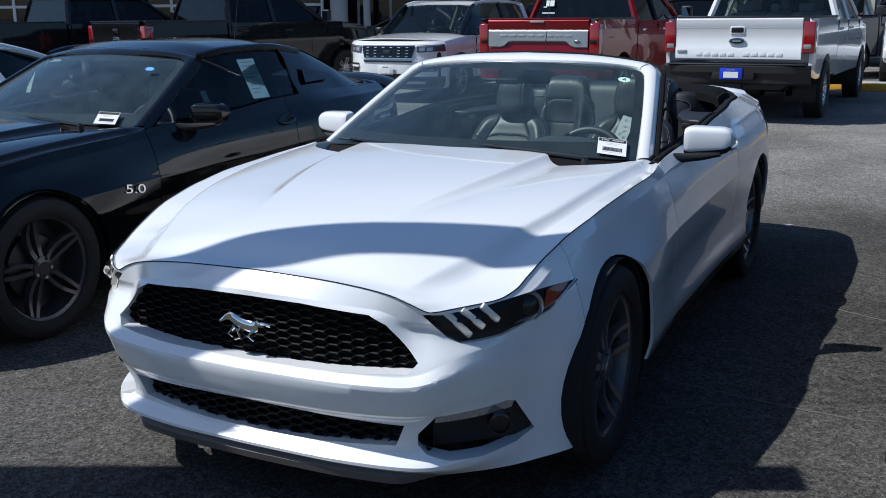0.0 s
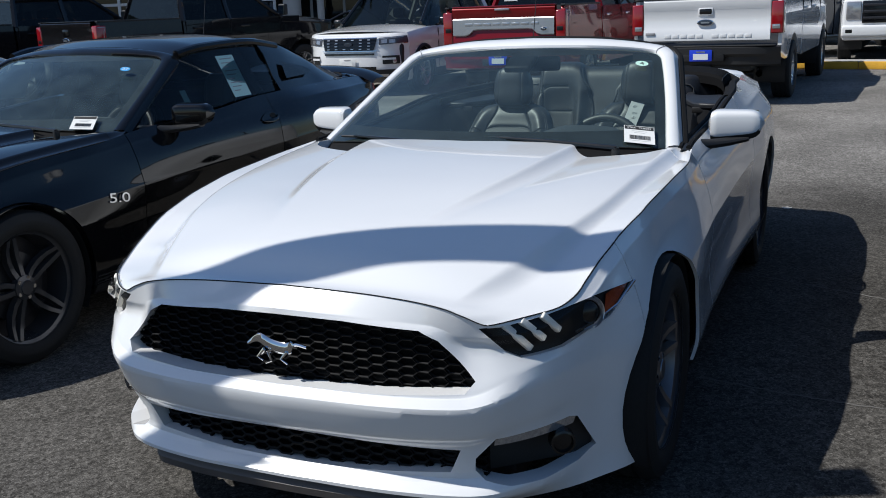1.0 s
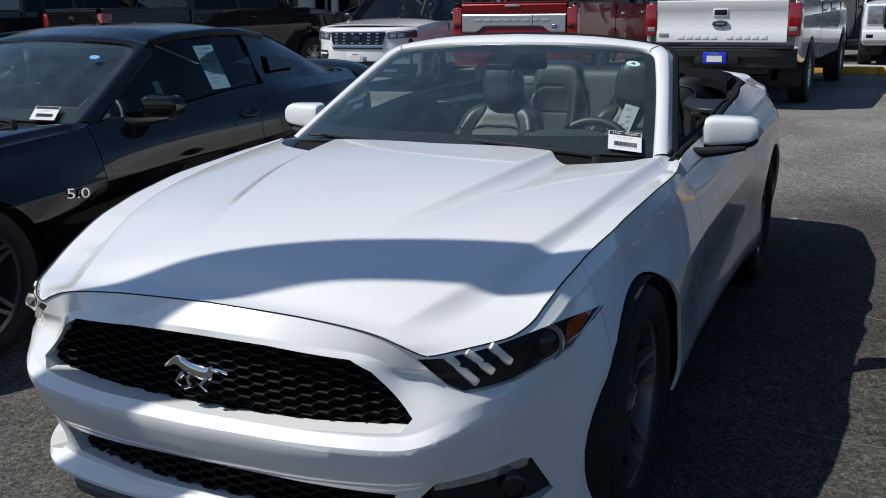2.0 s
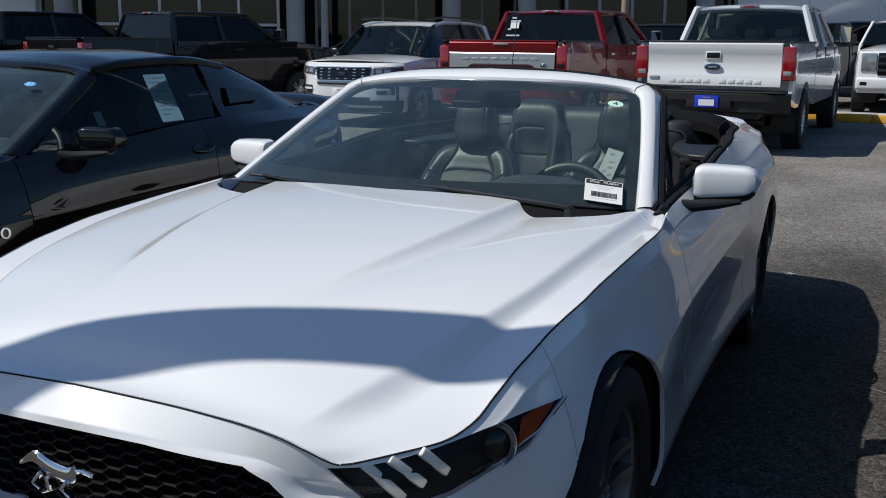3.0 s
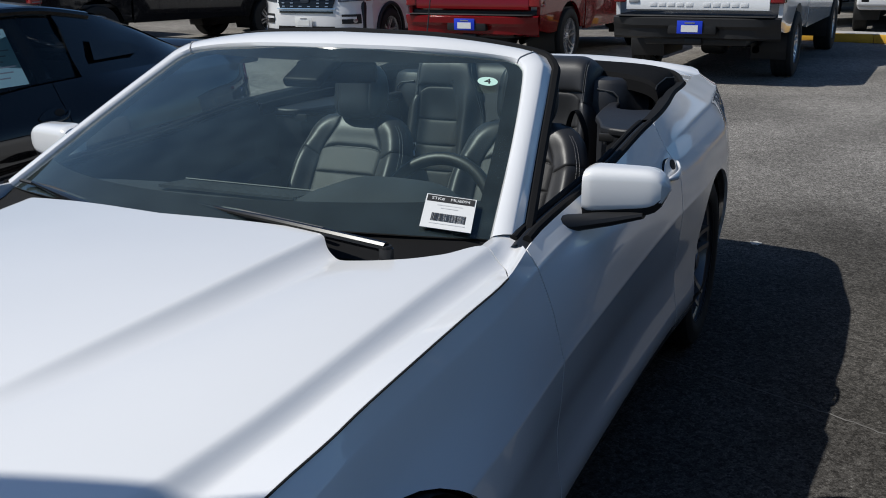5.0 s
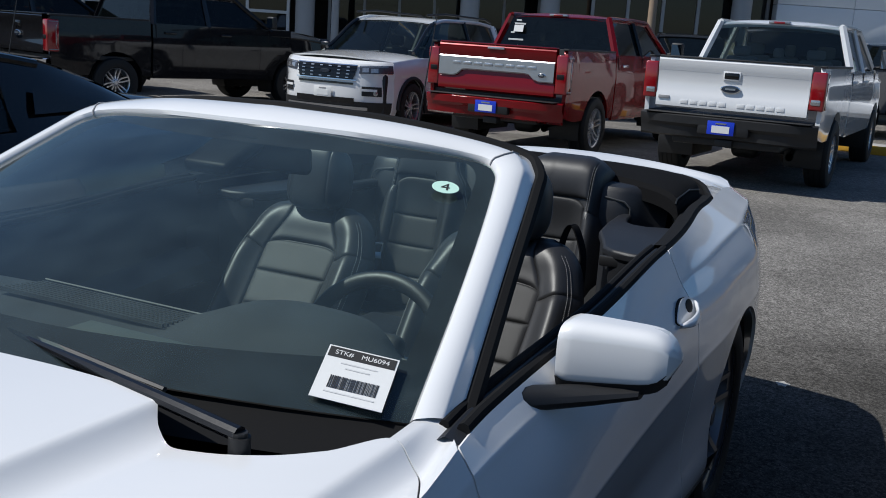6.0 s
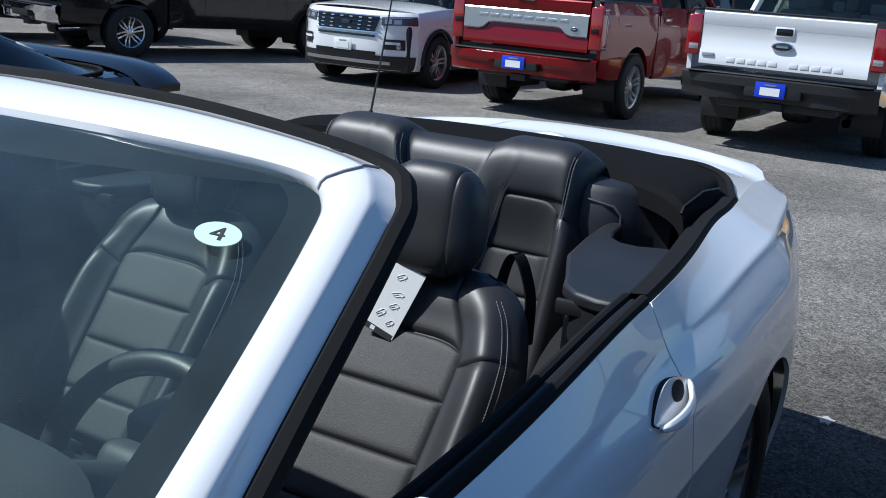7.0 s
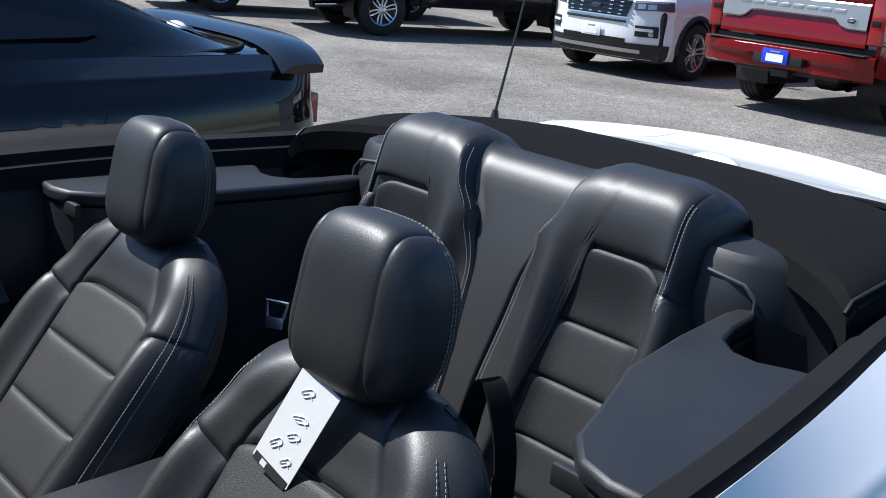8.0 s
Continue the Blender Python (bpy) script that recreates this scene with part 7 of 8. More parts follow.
    for x, w in ((-0.48, 0.22), (0.0, 0.13), (0.48, 0.22)):
        for y, hh in ((mid - 0.10, 0.30), (c0 + 0.25, 0.24)):
            bm = bmesh.new()
            block(bm, x - w, x + w, y, y + 0.12, belt - 0.30, belt + hh * 0.45, 0.05, 3)
            block(bm, x - w * 0.55, x + w * 0.55, y + 0.01, y + 0.10, belt + hh * 0.45, belt + hh, 0.04, 3)
            part("seat_back", bm, GREYCLOTH if gm is TRUCKGLASS else CABIN, car)
    # hood, fenders and face
    bm = side_sheet((lambda y: sill - 0.02, lambda y: belt - 0.10 - 0.05 * smooth(L - 1.2, L - 0.1, y)), (c1 + 0.56, L - 0.12, W), [front_axle], tyre + 0.10, tyre + 0.01)
    twin(part("front_fender", bm, paint, car, solid=0.03))
    arch_liner(car, half - 0.02, front_axle, tyre + 0.10, tyre + 0.01)
    bm = bmesh.new()
    rows = []
    for i in range(17):
        y = lerp(c1 + 0.10, L - 0.14, i / 16)
        row = []
        for k in range(17):
            s = 2 * k / 16 - 1
            row.append(Vector((s * (W(y) - 0.01), y, belt + 0.03 - 0.13 * abs(s) ** 4 - 0.10 * (i / 16) ** 2.2 + 0.02 * math.exp(-((abs(s) - 0.55) / 0.1) ** 2))))
        rows.append(row)
    sheet(bm, rows)
    part("hood", bm, paint, car, solid=0.03)
    bm = bmesh.new()
    block(bm, -half + 0.07, half - 0.07, L - 0.30, L - 0.05, 0.45, belt - 0.10, 0.05, 3)
    face_part = part("front_face", bm, paint, car)
    bm = bmesh.new()
    block(bm, -0.56, 0.56, L - 0.06, L - 0.02, 0.80, belt - 0.13, 0.03, 3)
    gr = part("grille", bm, GLOSSTRIM, face_part)
    for k in range(3):
        bm = bmesh.new()
        z = lerp(0.90, belt - 0.22, k / 2)
        block(bm, -0.54, 0.54, L - 0.03, L + 0.01, z - 0.028, z + 0.028, 0.012)
        part("grille_bar", bm, RIMDARK if not band else CHROME, gr)
    bm = bmesh.new()
    spin(bm, [(1.0, 0.0), (0.9, 0.02), (0.0, 0.022)], 24, Matrix.Translation((0, L + 0.0, lerp(0.9, belt - 0.22, 0.5))) @ Matrix.Rotation(radians(90), 4, "Z") @ Matrix.Diagonal((1, 0.12, 0.05, 1)))
    part("oval_badge", bm, BLUEGREY, gr)
    for s in (1, -1):
        bm = bmesh.new()
        block(bm, s * 0.72 - 0.15, s * 0.72 + 0.15, L - 0.16, L - 0.03, 0.86, belt - 0.14, 0.03, 3)
        part("headlamp", bm, CLEAR, face_part)
        bm = bmesh.new()
        block(bm, s * 0.80 - 0.07, s * 0.80 + 0.07, L - 0.02, L + 0.035, 0.60, 0.68, 0.015)
        part("fog_lamp", bm, LAMPBLACK, face_part)
    bm = bmesh.new()
    block(bm, -half + 0.05, half - 0.05, L - 0.16, L + 0.03, 0.52, 0.76, 0.05, 3)
    part("front_bumper", bm, paint if paint is not BLACK else CHROME, car)
    for x in (half - 0.12, -half + 0.12):
        for y in (rear_axle, front_axle):
            road_wheel(car, x, y, r=tyre, rim_r=rim, width=0.27, spokes=spokes, split=0.10, turn=0.3, face=face)
    return car

def closed_car(paint, label, category, L, half, wb, front_axle, tyre, keys, glass_mat, roof_paint=None, lower=None, rim=0.22, group="", spokes=5, name="car"):
    """A closed car: nose at y = 0, tail at y = L. keys: along y, hood or belt height, roof height and roof half-width share."""
    car = thing(name, label, category, group)
    K = curve(*keys)
    W = lambda y: half * (1 - 0.03 * (1 - smooth(0.3, 0.9, y)) - 0.10 * smooth(L - 0.5, L, y))
    lo = lambda y: 0.30
    NOSE = 0.40
    bz = K(NOSE)[0]

    def fascia(s, z):
        """The nose: rounded in plan, leaning back above the bumper."""
        inset = curve((0.26, 0.05), (0.36, 0.012), (0.55, 0.004), (lerp(0.55, bz, 0.5), 0.02), (lerp(0.55, bz, 0.62), 0.0), (bz - 0.03, 0.03), (bz, 0.055))(z)
        deep = curve((0.26, 0.09), (0.36, 0.03), (0.50, 0.0), (0.66, 0.0), (lerp(0.66, bz, 0.55), 0.025), (bz - 0.06, 0.06), (bz - 0.015, 0.11), (bz, 0.17))(z)
        q = abs(s)
        return Vector((s * (W(NOSE) - inset), lerp(deep, NOSE, q ** 4), z))
    bm = bmesh.new()
    zs = [0.26, 0.30, 0.36, 0.43, 0.50, 0.58, 0.66] + [lerp(0.66, bz, k / 9) for k in range(1, 10)]
    sheet(bm, [[fascia(2 * k / 36 - 1, z) for k in range(37)] for z in zs], flip=True)
    part("front_bumper", bm, paint, car)
    # lower sides
    bm = bmesh.new()
    n = int(L / 0.09)
    rows = []
    for i in range(n + 1):
        y = lerp(NOSE, L - 0.02, i / n)
        belt, top, share = K(y)
        w = W(y)
        rows.append([Vector((w - 0.05, y, 0.26)), Vector((w - 0.012, y, 0.36)), Vector((w - 0.004, y, 0.55)), Vector((w - 0.02, y, lerp(0.55, belt, 0.5))), Vector((w, y, lerp(0.55, belt, 0.62))), Vector((w - 0.03, y, belt - 0.03)), Vector((w - 0.055, y, belt))])
    sheet(bm, rows, flip=True)
    rear_axle = front_axle + wb
    for wy in (front_axle, rear_axle):
        poly = [(wy + (tyre + 0.06) * math.cos(q), tyre + 0.01 + (tyre + 0.06) * math.sin(q)) for q in [2 * math.pi * k / 24 for k in range(24)]]
        cut_hole(bm, poly, (0, 1, 0), (0, 0, 1), None, (-0.05, 0, 0))
    twin(part("body_side", bm, paint, car, solid=0.02))
    for wy in (front_axle, rear_axle):
        arch_liner(car, half - 0.03, wy, tyre + 0.06, tyre + 0.01)
    # hood, roof and tail as one crown each
    def crown(y0, y1, which, nm, mt):
        bm = bmesh.new()
        rr = []
        m = max(4, int((y1 - y0) / 0.07))
        for i in range(m + 1):
            y = lerp(y0, y1, i / m)
            belt, top, share = K(y)
            w = (W(y) - 0.055) if which == "belt" else half * share
            z = belt if which == "belt" else top
            hoodful = which == "belt" and y0 < 1
            rr.append([Vector((w * s, lerp(lerp(0.17, NOSE, abs(s) ** 4), y1, i / m) if hoodful else y, z + (0.055 if which == "belt" else 0.03) * (1 - abs(s) ** 2.6))) for s in [2 * k / 16 - 1 for k in range(17)]])
        sheet(bm, rr)
        return part(nm, bm, mt, car, solid=0.02)
    g0 = min(k[0] for k in keys if k[2] > k[1] + 0.02)
    g1 = max(k[0] for k in keys if k[2] > k[1] + 0.02)
    full = [k[0] for k in keys if k[2] > k[1] + 0.30]
    f0, f1 = min(full), max(full)
    crown(NOSE, g0 + 0.12, "belt", "hood", paint)
    if g1 < L - 0.15:
        crown(g1 - 0.08, L - 0.04, "belt", "boot_lid", paint)
    crown(f0, f1, "roof", "roof", roof_paint or paint)
    # glasshouse
    def side_line(y, top):
        belt, tz, share = K(y)
        return Vector((half * share, y, tz)) if top else Vector((W(y) - 0.075, y, belt))
    for s in (1, -1):
        bm = bmesh.new()
        ys = [lerp(g0, g1, i / 24) for i in range(25)]
        sheet(bm, [[Vector((q.x * s, q.y, q.z)) for q in (side_line(y, False), side_line(y, True))] for y in ys], flip=(s > 0))
        part("side_glass", bm, glass_mat, car)
        for y, w in ((lerp(f0, f1, 0.45), 0.04), (f1 - 0.12, 0.07)):
            a, b = side_line(y + 0.05, False), side_line(y, True)
            bm = bmesh.new()
            tube(bm, [(a.x * s, a.y, a.z - 0.02), (b.x * s, b.y, b.z)], w, 6)
            part("pillar", bm, GLOSSTRIM if w < 0.05 else paint, car)
        bm = bmesh.new()
        tube(bm, [Vector((q.x * s, q.y, q.z)) for q in [side_line(y, True) for y in [lerp(f0, g1, i / 16) for i in range(17)]]], 0.035, 8)
        part("roof_rail", bm, paint, car)
        bm = bmesh.new()
        tube(bm, [Vector((q.x * s, q.y, q.z)) for q in [side_line(y, True) for y in [lerp(g0, f0, i / 8) for i in range(9)]]], 0.030, 8)
        part("front_pillar", bm, GLOSSTRIM, car)
        bm = bmesh.new()
        y = g0 + 0.42
        x = s * (half + 0.09)
        block(bm, x - 0.10, x + 0.10, y - 0.05, y + 0.05, K(y)[0] + 0.0, K(y)[0] + 0.15, 0.04, 3)
        tube(bm, [(s * (half - 0.08), y, K(y)[0] + 0.01), (x, y, K(y)[0] + 0.04)], 0.02, 6)
        part("side_mirror", bm, GLOSSTRIM, car)
        bm = bmesh.new()
        for y in (g0 + 0.35, lerp(f0, f1, 0.45) + 0.03, f1 - 0.05):
            block(bm, s * (W(y) - 0.012) - 0.009, s * (W(y) - 0.012) + 0.009, y - 0.004, y + 0.004, 0.42, K(y)[0] - 0.04, 0)
        part("door_gap", bm, GAP, car)
        for y in (lerp(f0, f1, 0.45) - 0.2, f1 - 0.28):
            bm = bmesh.new()
            block(bm, s * half - 0.02, s * half + 0.015, y, y + 0.2, K(y)[0] - 0.16, K(y)[0] - 0.12, 0.012)
            part("door_handle", bm, paint, car)
    bm = bmesh.new()
    rr = []
    for i in range(9):
        y = lerp(g0 - 0.02, f0 + 0.02, i / 8)
        belt, tz, share = K(y)
        w = lerp(W(g0) - 0.09, half * K(f0)[2], i / 8)
        z0, z1 = K(g0)[0] + 0.03, K(f0)[1] + 0.015
        rr.append([Vector((w * s, y + 0.10 * s * s * (1 - i / 8), lerp(z0, z1, i / 8) - 0.03 * s * s)) for s in [2 * k / 10 - 1 for k in range(11)]])
    sheet(bm, rr)
    part("windscreen", bm, glass_mat, car)
    bm = bmesh.new()
    rr = []
    for i in range(9):
        y = lerp(f1 - 0.02, g1 + 0.02, i / 8)
        w = lerp(half * K(f1)[2], W(g1) - 0.12, i / 8)
        rr.append([Vector((w * s, y - 0.05 * s * s * (i / 8), lerp(K(f1)[1] + 0.015, K(g1)[0] + 0.03, i / 8) - 0.02 * s * s)) for s in [2 * k / 10 - 1 for k in range(11)]])
    sheet(bm, rr)
    part("rear_window", bm, glass_mat, car)
    # nose and tail
    for y0, y1, nm in ((L - 0.22, L, "rear_bumper"),):
        bm = bmesh.new()
        z = K(0.05)[0] if y0 < 1 else K(L - 0.05)[0]
        w = W(0.05) if y0 < 1 else W(L - 0.05)
        block(bm, -w + 0.01, w - 0.01, y0, y1, 0.26, z + 0.01, 0.08, 4)
        part(nm, bm, paint, car)
    bm = bmesh.new()
    block(bm, -half + 0.1, half - 0.1, 0.25, L - 0.25, 0.22, K(L * 0.5)[0] - 0.25, 0.05)
    part("cabin_mass", bm, CABIN, car)
    for x in (-0.37, 0.37):
        for y in (lerp(f0, f1, 0.28), lerp(f0, f1, 0.78)):
            bm = bmesh.new()
            zb = K(y)[0]
            block(bm, x - 0.22, x + 0.22, y, y + 0.13, zb - 0.30, zb + 0.10, 0.05, 3)
            block(bm, x - 0.13, x + 0.13, y + 0.03, y + 0.13, zb + 0.12, zb + 0.30, 0.05, 3)
            part("seat_back", bm, CABIN, car)
    for x in (half - 0.11, -half + 0.11):
        for y in (front_axle, rear_axle):
            road_wheel(car, x, y, r=tyre, rim_r=rim, width=0.24, spokes=spokes, split=0.10, turn=0.1)
    return car, fascia


def white_suv():
    L = 5.04
    car, F = closed_car(WHITE, "white seven-seat sport utility vehicle with a chrome-studded grille", "suv", L, 1.0, 2.86, 0.95, 0.375,
                        ((0, 1.02, 1.02, 0.80), (0.3, 1.05, 1.05, 0.80), (1.05, 1.12, 1.13, 0.82), (1.25, 1.13, 1.20, 0.80), (2.05, 1.14, 1.68, 0.72), (2.5, 1.15, 1.74, 0.72), (3.6, 1.17, 1.75, 0.71), (4.55, 1.18, 1.69, 0.69), (4.95, 1.15, 1.20, 0.70), (5.04, 1.10, 1.10, 0.7)),
                        SIDEGLASS, rim=0.25, name="sport_utility")

    def patch(x0, x1, z0, z1, out, n=10, taper=0.0, rise=0.0):
        """A piece laid on the nose between two stations and two heights."""
        bm = bmesh.new()
        rows = []
        for z in (0.0, 0.33, 0.67, 1.0):
            row = []
            for i in range(n + 1):
                x = lerp(x0, x1, i / n) * (1 - taper * (1 - z))
                row.append(F(x, lerp(z0, z1, z) + rise * (abs(x) - abs(x0))) + Vector((0.3 * x, -1, 0)).normalized() * out)
            rows.append(row)
        sheet(bm, rows, flip=True)
        return bm
    # grille: a dark field, bars studded with bright blocks
    g = part("grille", patch(-0.54, 0.54, 0.775, 0.985, 0.012, taper=0.10), GLOSSTRIM, car, "dark grille with chrome studs", solid=0.01)
    for k in range(4):
        z = 0.80 + 0.05 * k
        w = 0.50 + 0.012 * k
        part("grille_bar", patch(-w, w, z, z + 0.014, 0.022), GLOSSTRIM, g, solid=0.012)
        for j in range(6):
            if 0.83 < z < 0.93 and j in (2, 3):
                continue
            x = -0.40 + 0.8 * j / 5
            part("grille_stud", patch(x - 0.026, x + 0.026, z, z + 0.013, 0.030, n=2), SATIN, g, solid=0.010)
    for z in (0.772, 0.988):
        part("grille_surround", patch(-0.55, 0.55, z - 0.007, z + 0.007, 0.016, taper=0.02), CHROME, g, solid=0.01)
    bm = bmesh.new()
    spin(bm, [(1.0, 0.0), (0.9, 0.012), (0.0, 0.014)], 24, Matrix.Translation((0, -0.012, 0.885)) @ Matrix.Rotation(radians(-90), 4, "Z") @ Matrix.Diagonal((1, 0.085, 0.034, 1)))
    part("oval_badge", bm, BLUEGREY, g, "dark blue oval badge")
    for s in (1, -1):
        def side(x0, x1, z0, z1, out, **kw):
            bm = patch(s * x0, s * x1, z0, z1, out, **kw)
            if s < 0:
                bmesh.ops.reverse_faces(bm, faces=bm.faces)
            return bm
        h = part("headlamp", side(0.57, 0.985, 0.87, 0.985, 0.006, rise=0.06), LAMPGREY, car, "dark headlamp with clear reflectors", solid=0.008)
        part("lamp_brow", side(0.58, 0.94, 0.965, 0.98, 0.012, rise=0.06), CLEAR, h, solid=0.004)
        for x in (0.66, 0.78):
            part("reflector", side(x - 0.045, x + 0.045, 0.895, 0.955, 0.012, n=3, rise=0.06), CLEAR, h, solid=0.004)
        part("amber_corner", side(0.93, 0.98, 0.885, 0.96, 0.010, n=3, rise=0.06), AMBER, h, solid=0.004)
        f = part("fog_pocket", side(0.63, 0.88, 0.55, 0.69, 0.006), TRIM, car, "black fog lamp pocket", solid=0.008)
        part("fog_brow", side(0.62, 0.83, 0.620, 0.655, 0.016), WHITE, f, solid=0.01)
        bm = bmesh.new()
        spin(bm, [(0.040, 0.0), (0.036, 0.012), (0.0, 0.016)], 16, Matrix.Translation(F(s * 0.81, 0.595) + Vector((0, -0.006, 0))) @ Matrix.Rotation(radians(-90 + 45 * s), 4, "Z"))
        part("fog_lamp", bm, CLEAR, f)
        bm = bmesh.new()
        tube(bm, [(s * 0.66, 1.9, 1.80), (s * 0.67, 2.6, 1.845), (s * 0.66, 4.2, 1.83), (s * 0.65, 4.5, 1.77)], 0.018, 8)
        part("roof_bar", bm, TRIM, car)
        for wy in (0.95, 3.81):
            bm = bmesh.new()
            tube(bm, [(s * 0.99, wy + 0.445 * math.cos(a), 0.385 + 0.445 * math.sin(a)) for a in [radians(d) for d in range(-8, 189, 12)]], 0.028, 8)
            part("arch_trim", bm, TRIM, car)
        bm = bmesh.new()
        block(bm, s * 0.985 - 0.015, s * 0.985 + 0.015, 1.38, 3.36, 0.27, 0.40, 0.01)
        part("sill_trim", bm, TRIM, car)
    low = part("lower_bumper", patch(-0.985, 0.985, 0.27, 0.46, 0.008, n=24), TRIM, car, "black plastic lower bumper", solid=0.008)
    part("skid_plate", patch(-0.72, 0.72, 0.345, 0.385, 0.030, n=16), SATIN, low, solid=0.02)
    part("intake", patch(-0.52, 0.52, 0.43, 0.51, 0.014), GLOSSTRIM, low, solid=0.006)
    part("grille_slot", patch(-0.50, 0.50, 0.705, 0.735, 0.010), GLOSSTRIM, car, solid=0.006)
    number_plate(car, Matrix.Translation((-0.02, -0.03, 0.575)), PAPER, "white dealer plate")
    return car


def coupe():
    """The black fastback of the same make as the convertible."""
    car = sports_car(BLACK, "black two-door fastback coupe with a raised rear wing", "")
    nose_parts(car)
    screen_frame(car, BLACK, True)
    wipers(car)
    twin_group(side_mirror(car, BLACK), car)
    for h in door_handle(car, BLACK):
        twin(h)
    screen_foot(car, BLACK)
    # roof and fastback
    C = curve((2.33, 1.322, 0.60), (2.6, 1.365, 0.635), (3.0, 1.375, 0.635), (3.4, 1.335, 0.61), (3.8, 1.235, 0.57), (4.15, 1.115, 0.54), (4.36, 1.045, 0.52))
    bm = bmesh.new()
    rows = []
    for i in range(41):
        y = lerp(2.36, 3.5, i / 40)
        z, w = C(y)
        rows.append([Vector((w * s, y + 0.05 * s * s * (1 - i / 40), z - 0.055 * abs(s) ** 2.8)) for s in [2 * k / 20 - 1 for k in range(21)]])
    sheet(bm, rows)
    part("roof", bm, BLACK, car, solid=0.02)
    bm = bmesh.new()
    rows = []
    for i in range(25):
        y = lerp(3.5, 4.34, i / 24)
        z, w = C(y)
        rows.append([Vector((w * s, y - 0.02 * s * s, z - 0.03 * s * s)) for s in [2 * k / 16 - 1 for k in range(17)]])
    sheet(bm, rows)
    part("rear_window", bm, TINTED, car, "dark sloping rear window")
    for s in (1, -1):
        # roof side, from pillar to tail
        bm = bmesh.new()
        rows = []
        for i in range(33):
            y = lerp(3.18, 4.45, i / 32)
            z, w = C(min(y, 4.36))
            p = skin_point(curve((2.9, 11), (3.35, 12), (3.8, 13), (4.2, 14), (4.5, 15))(y), TOP)
            a = Vector((w, y, z - 0.045))
            b = Vector((p.x, y, p.z))
            rows.append([a, a.lerp(b, 0.3) + Vector((0.012, 0, 0.008)), a.lerp(b, 0.7) + Vector((0.0, 0, -0.01)), b])
        sheet(bm, [[Vector((q.x * s, q.y, q.z)) for q in r] for r in rows], flip=(s < 0))
        part("rear_pillar", bm, BLACK, car, solid=0.01)
        bm = bmesh.new()
        q = [rows[k][1].lerp(rows[k][3], f) + Vector((0.014, 0, 0.004)) for k, f in ((3, 0.72), (12, 0.62), (14, 0.45), (12, 0.32), (4, 0.22))]
        bm.faces.new([bm.verts.new((v.x * s, v.y, v.z)) for v in (q if s > 0 else q[::-1])])
        part("quarter_window", bm, GLOSSTRIM, car, "small dark quarter window")
        bm = bmesh.new()
        rows = []
        for i in range(25):
            y = lerp(1.80, 3.22, i / 24)
            t = rope(SCREEN_OUT[:4], 20)
            if y < 2.36:
                q = min(t, key=lambda p: abs(p.y - y))
                a = Vector((q.x - 0.01, y, q.z - 0.015))
            else:
                z, w = C(y)
                a = Vector((w + 0.005, y, z - 0.07))
            p = skin_point(9 + (y - 1.8) / 0.55 if y < 2.9 else 11 + (y - 2.9) / 0.45, TOP)
            b = Vector((p.x - 0.025, y, p.z + 0.002))
            rows.append([a, a.lerp(b, 0.5) + Vector((0.01, 0, 0)), b])
        sheet(bm, [[Vector((q.x * s, q.y, q.z)) for q in r] for r in rows], flip=(s < 0))
        part("side_window", bm, COUPEGLASS, car)
        bm = bmesh.new()
        tube(bm, [Vector((s * (C(y)[1] + 0.012), y, C(y)[0] - 0.058)) for y in [2.40 + 0.08 * i for i in range(14)]], 0.022, 8)
        part("roof_rail", bm, BLACK, car)
        bm = bmesh.new()
        for yb, yt in ((3.0, 2.95),):
            tube(bm, [(s * 0.76, yb, 1.0), (s * 0.59, yt, 1.31)], 0.035, 6)
        part("door_pillar", bm, GLOSSTRIM, car)
    deck(car, BLACK)
    # raised wing on two feet
    bm = bmesh.new()
    rows = []
    for k in range(-24, 25):
        s = k / 24
        x = 0.835 * s
        y = 4.61 - 0.10 * abs(s) ** 3
        z = 1.045 - 0.085 * abs(s) ** 5
        rows.append([Vector((x, y - 0.11, z - 0.018)), Vector((x, y - 0.05, z + 0.010)), Vector((x, y + 0.06, z + 0.016)), Vector((x, y + 0.10, z + 0.010)), Vector((x, y + 0.095, z - 0.020)), Vector((x, y, z - 0.022))])
    vs = sheet(bm, rows, close=True)
    bm.faces.new(vs[0])
    bm.faces.new(vs[-1])
    wing = part("rear_wing", bm, BLACK, car, "black raised rear wing")
    for s in (1, -1):
        bm = bmesh.new()
        block(bm, s * 0.40 - 0.012, s * 0.40 + 0.012, 4.53, 4.64, 0.99, 1.035, 0.006)
        part("wing_foot", bm, BLACK, wing)
        bm = bmesh.new()
        for k in range(3):
            x = s * (0.46 + 0.10 * k)
            block(bm, x - 0.03, x + 0.03, 4.70 - 0.02 * k, 4.765 - 0.03 * k, 0.70, 0.83, 0.008)
        part("rear_lamp", bm, REDLENS, car)
    # inside
    bm = bmesh.new()
    block(bm, -0.80, 0.80, 1.45, 3.9, 0.24, 0.32, 0.02)
    block(bm, -0.70, 0.70, 3.55, 4.2, 0.30, 0.95, 0.05)
    part("cabin_floor", bm, CARPET, car)
    bm = bmesh.new()
    rows = []
    for i in range(31):
        x = 0.74 * (2 * i / 30 - 1)
        s = abs(x) / 0.75
        hump = math.exp(-((x - 0.35) / 0.20) ** 4)
        rows.append([Vector((x, 1.515 + 0.215 * s * s, 0.945 - 0.045 * s * s)), Vector((x, 1.80, 0.925 + 0.02 * hump)), Vector((x, 2.0, 0.92 + 0.045 * hump)), Vector((x, 2.02, 0.85)), Vector((x, 1.95, 0.5))])
    sheet(bm, rows, flip=True)
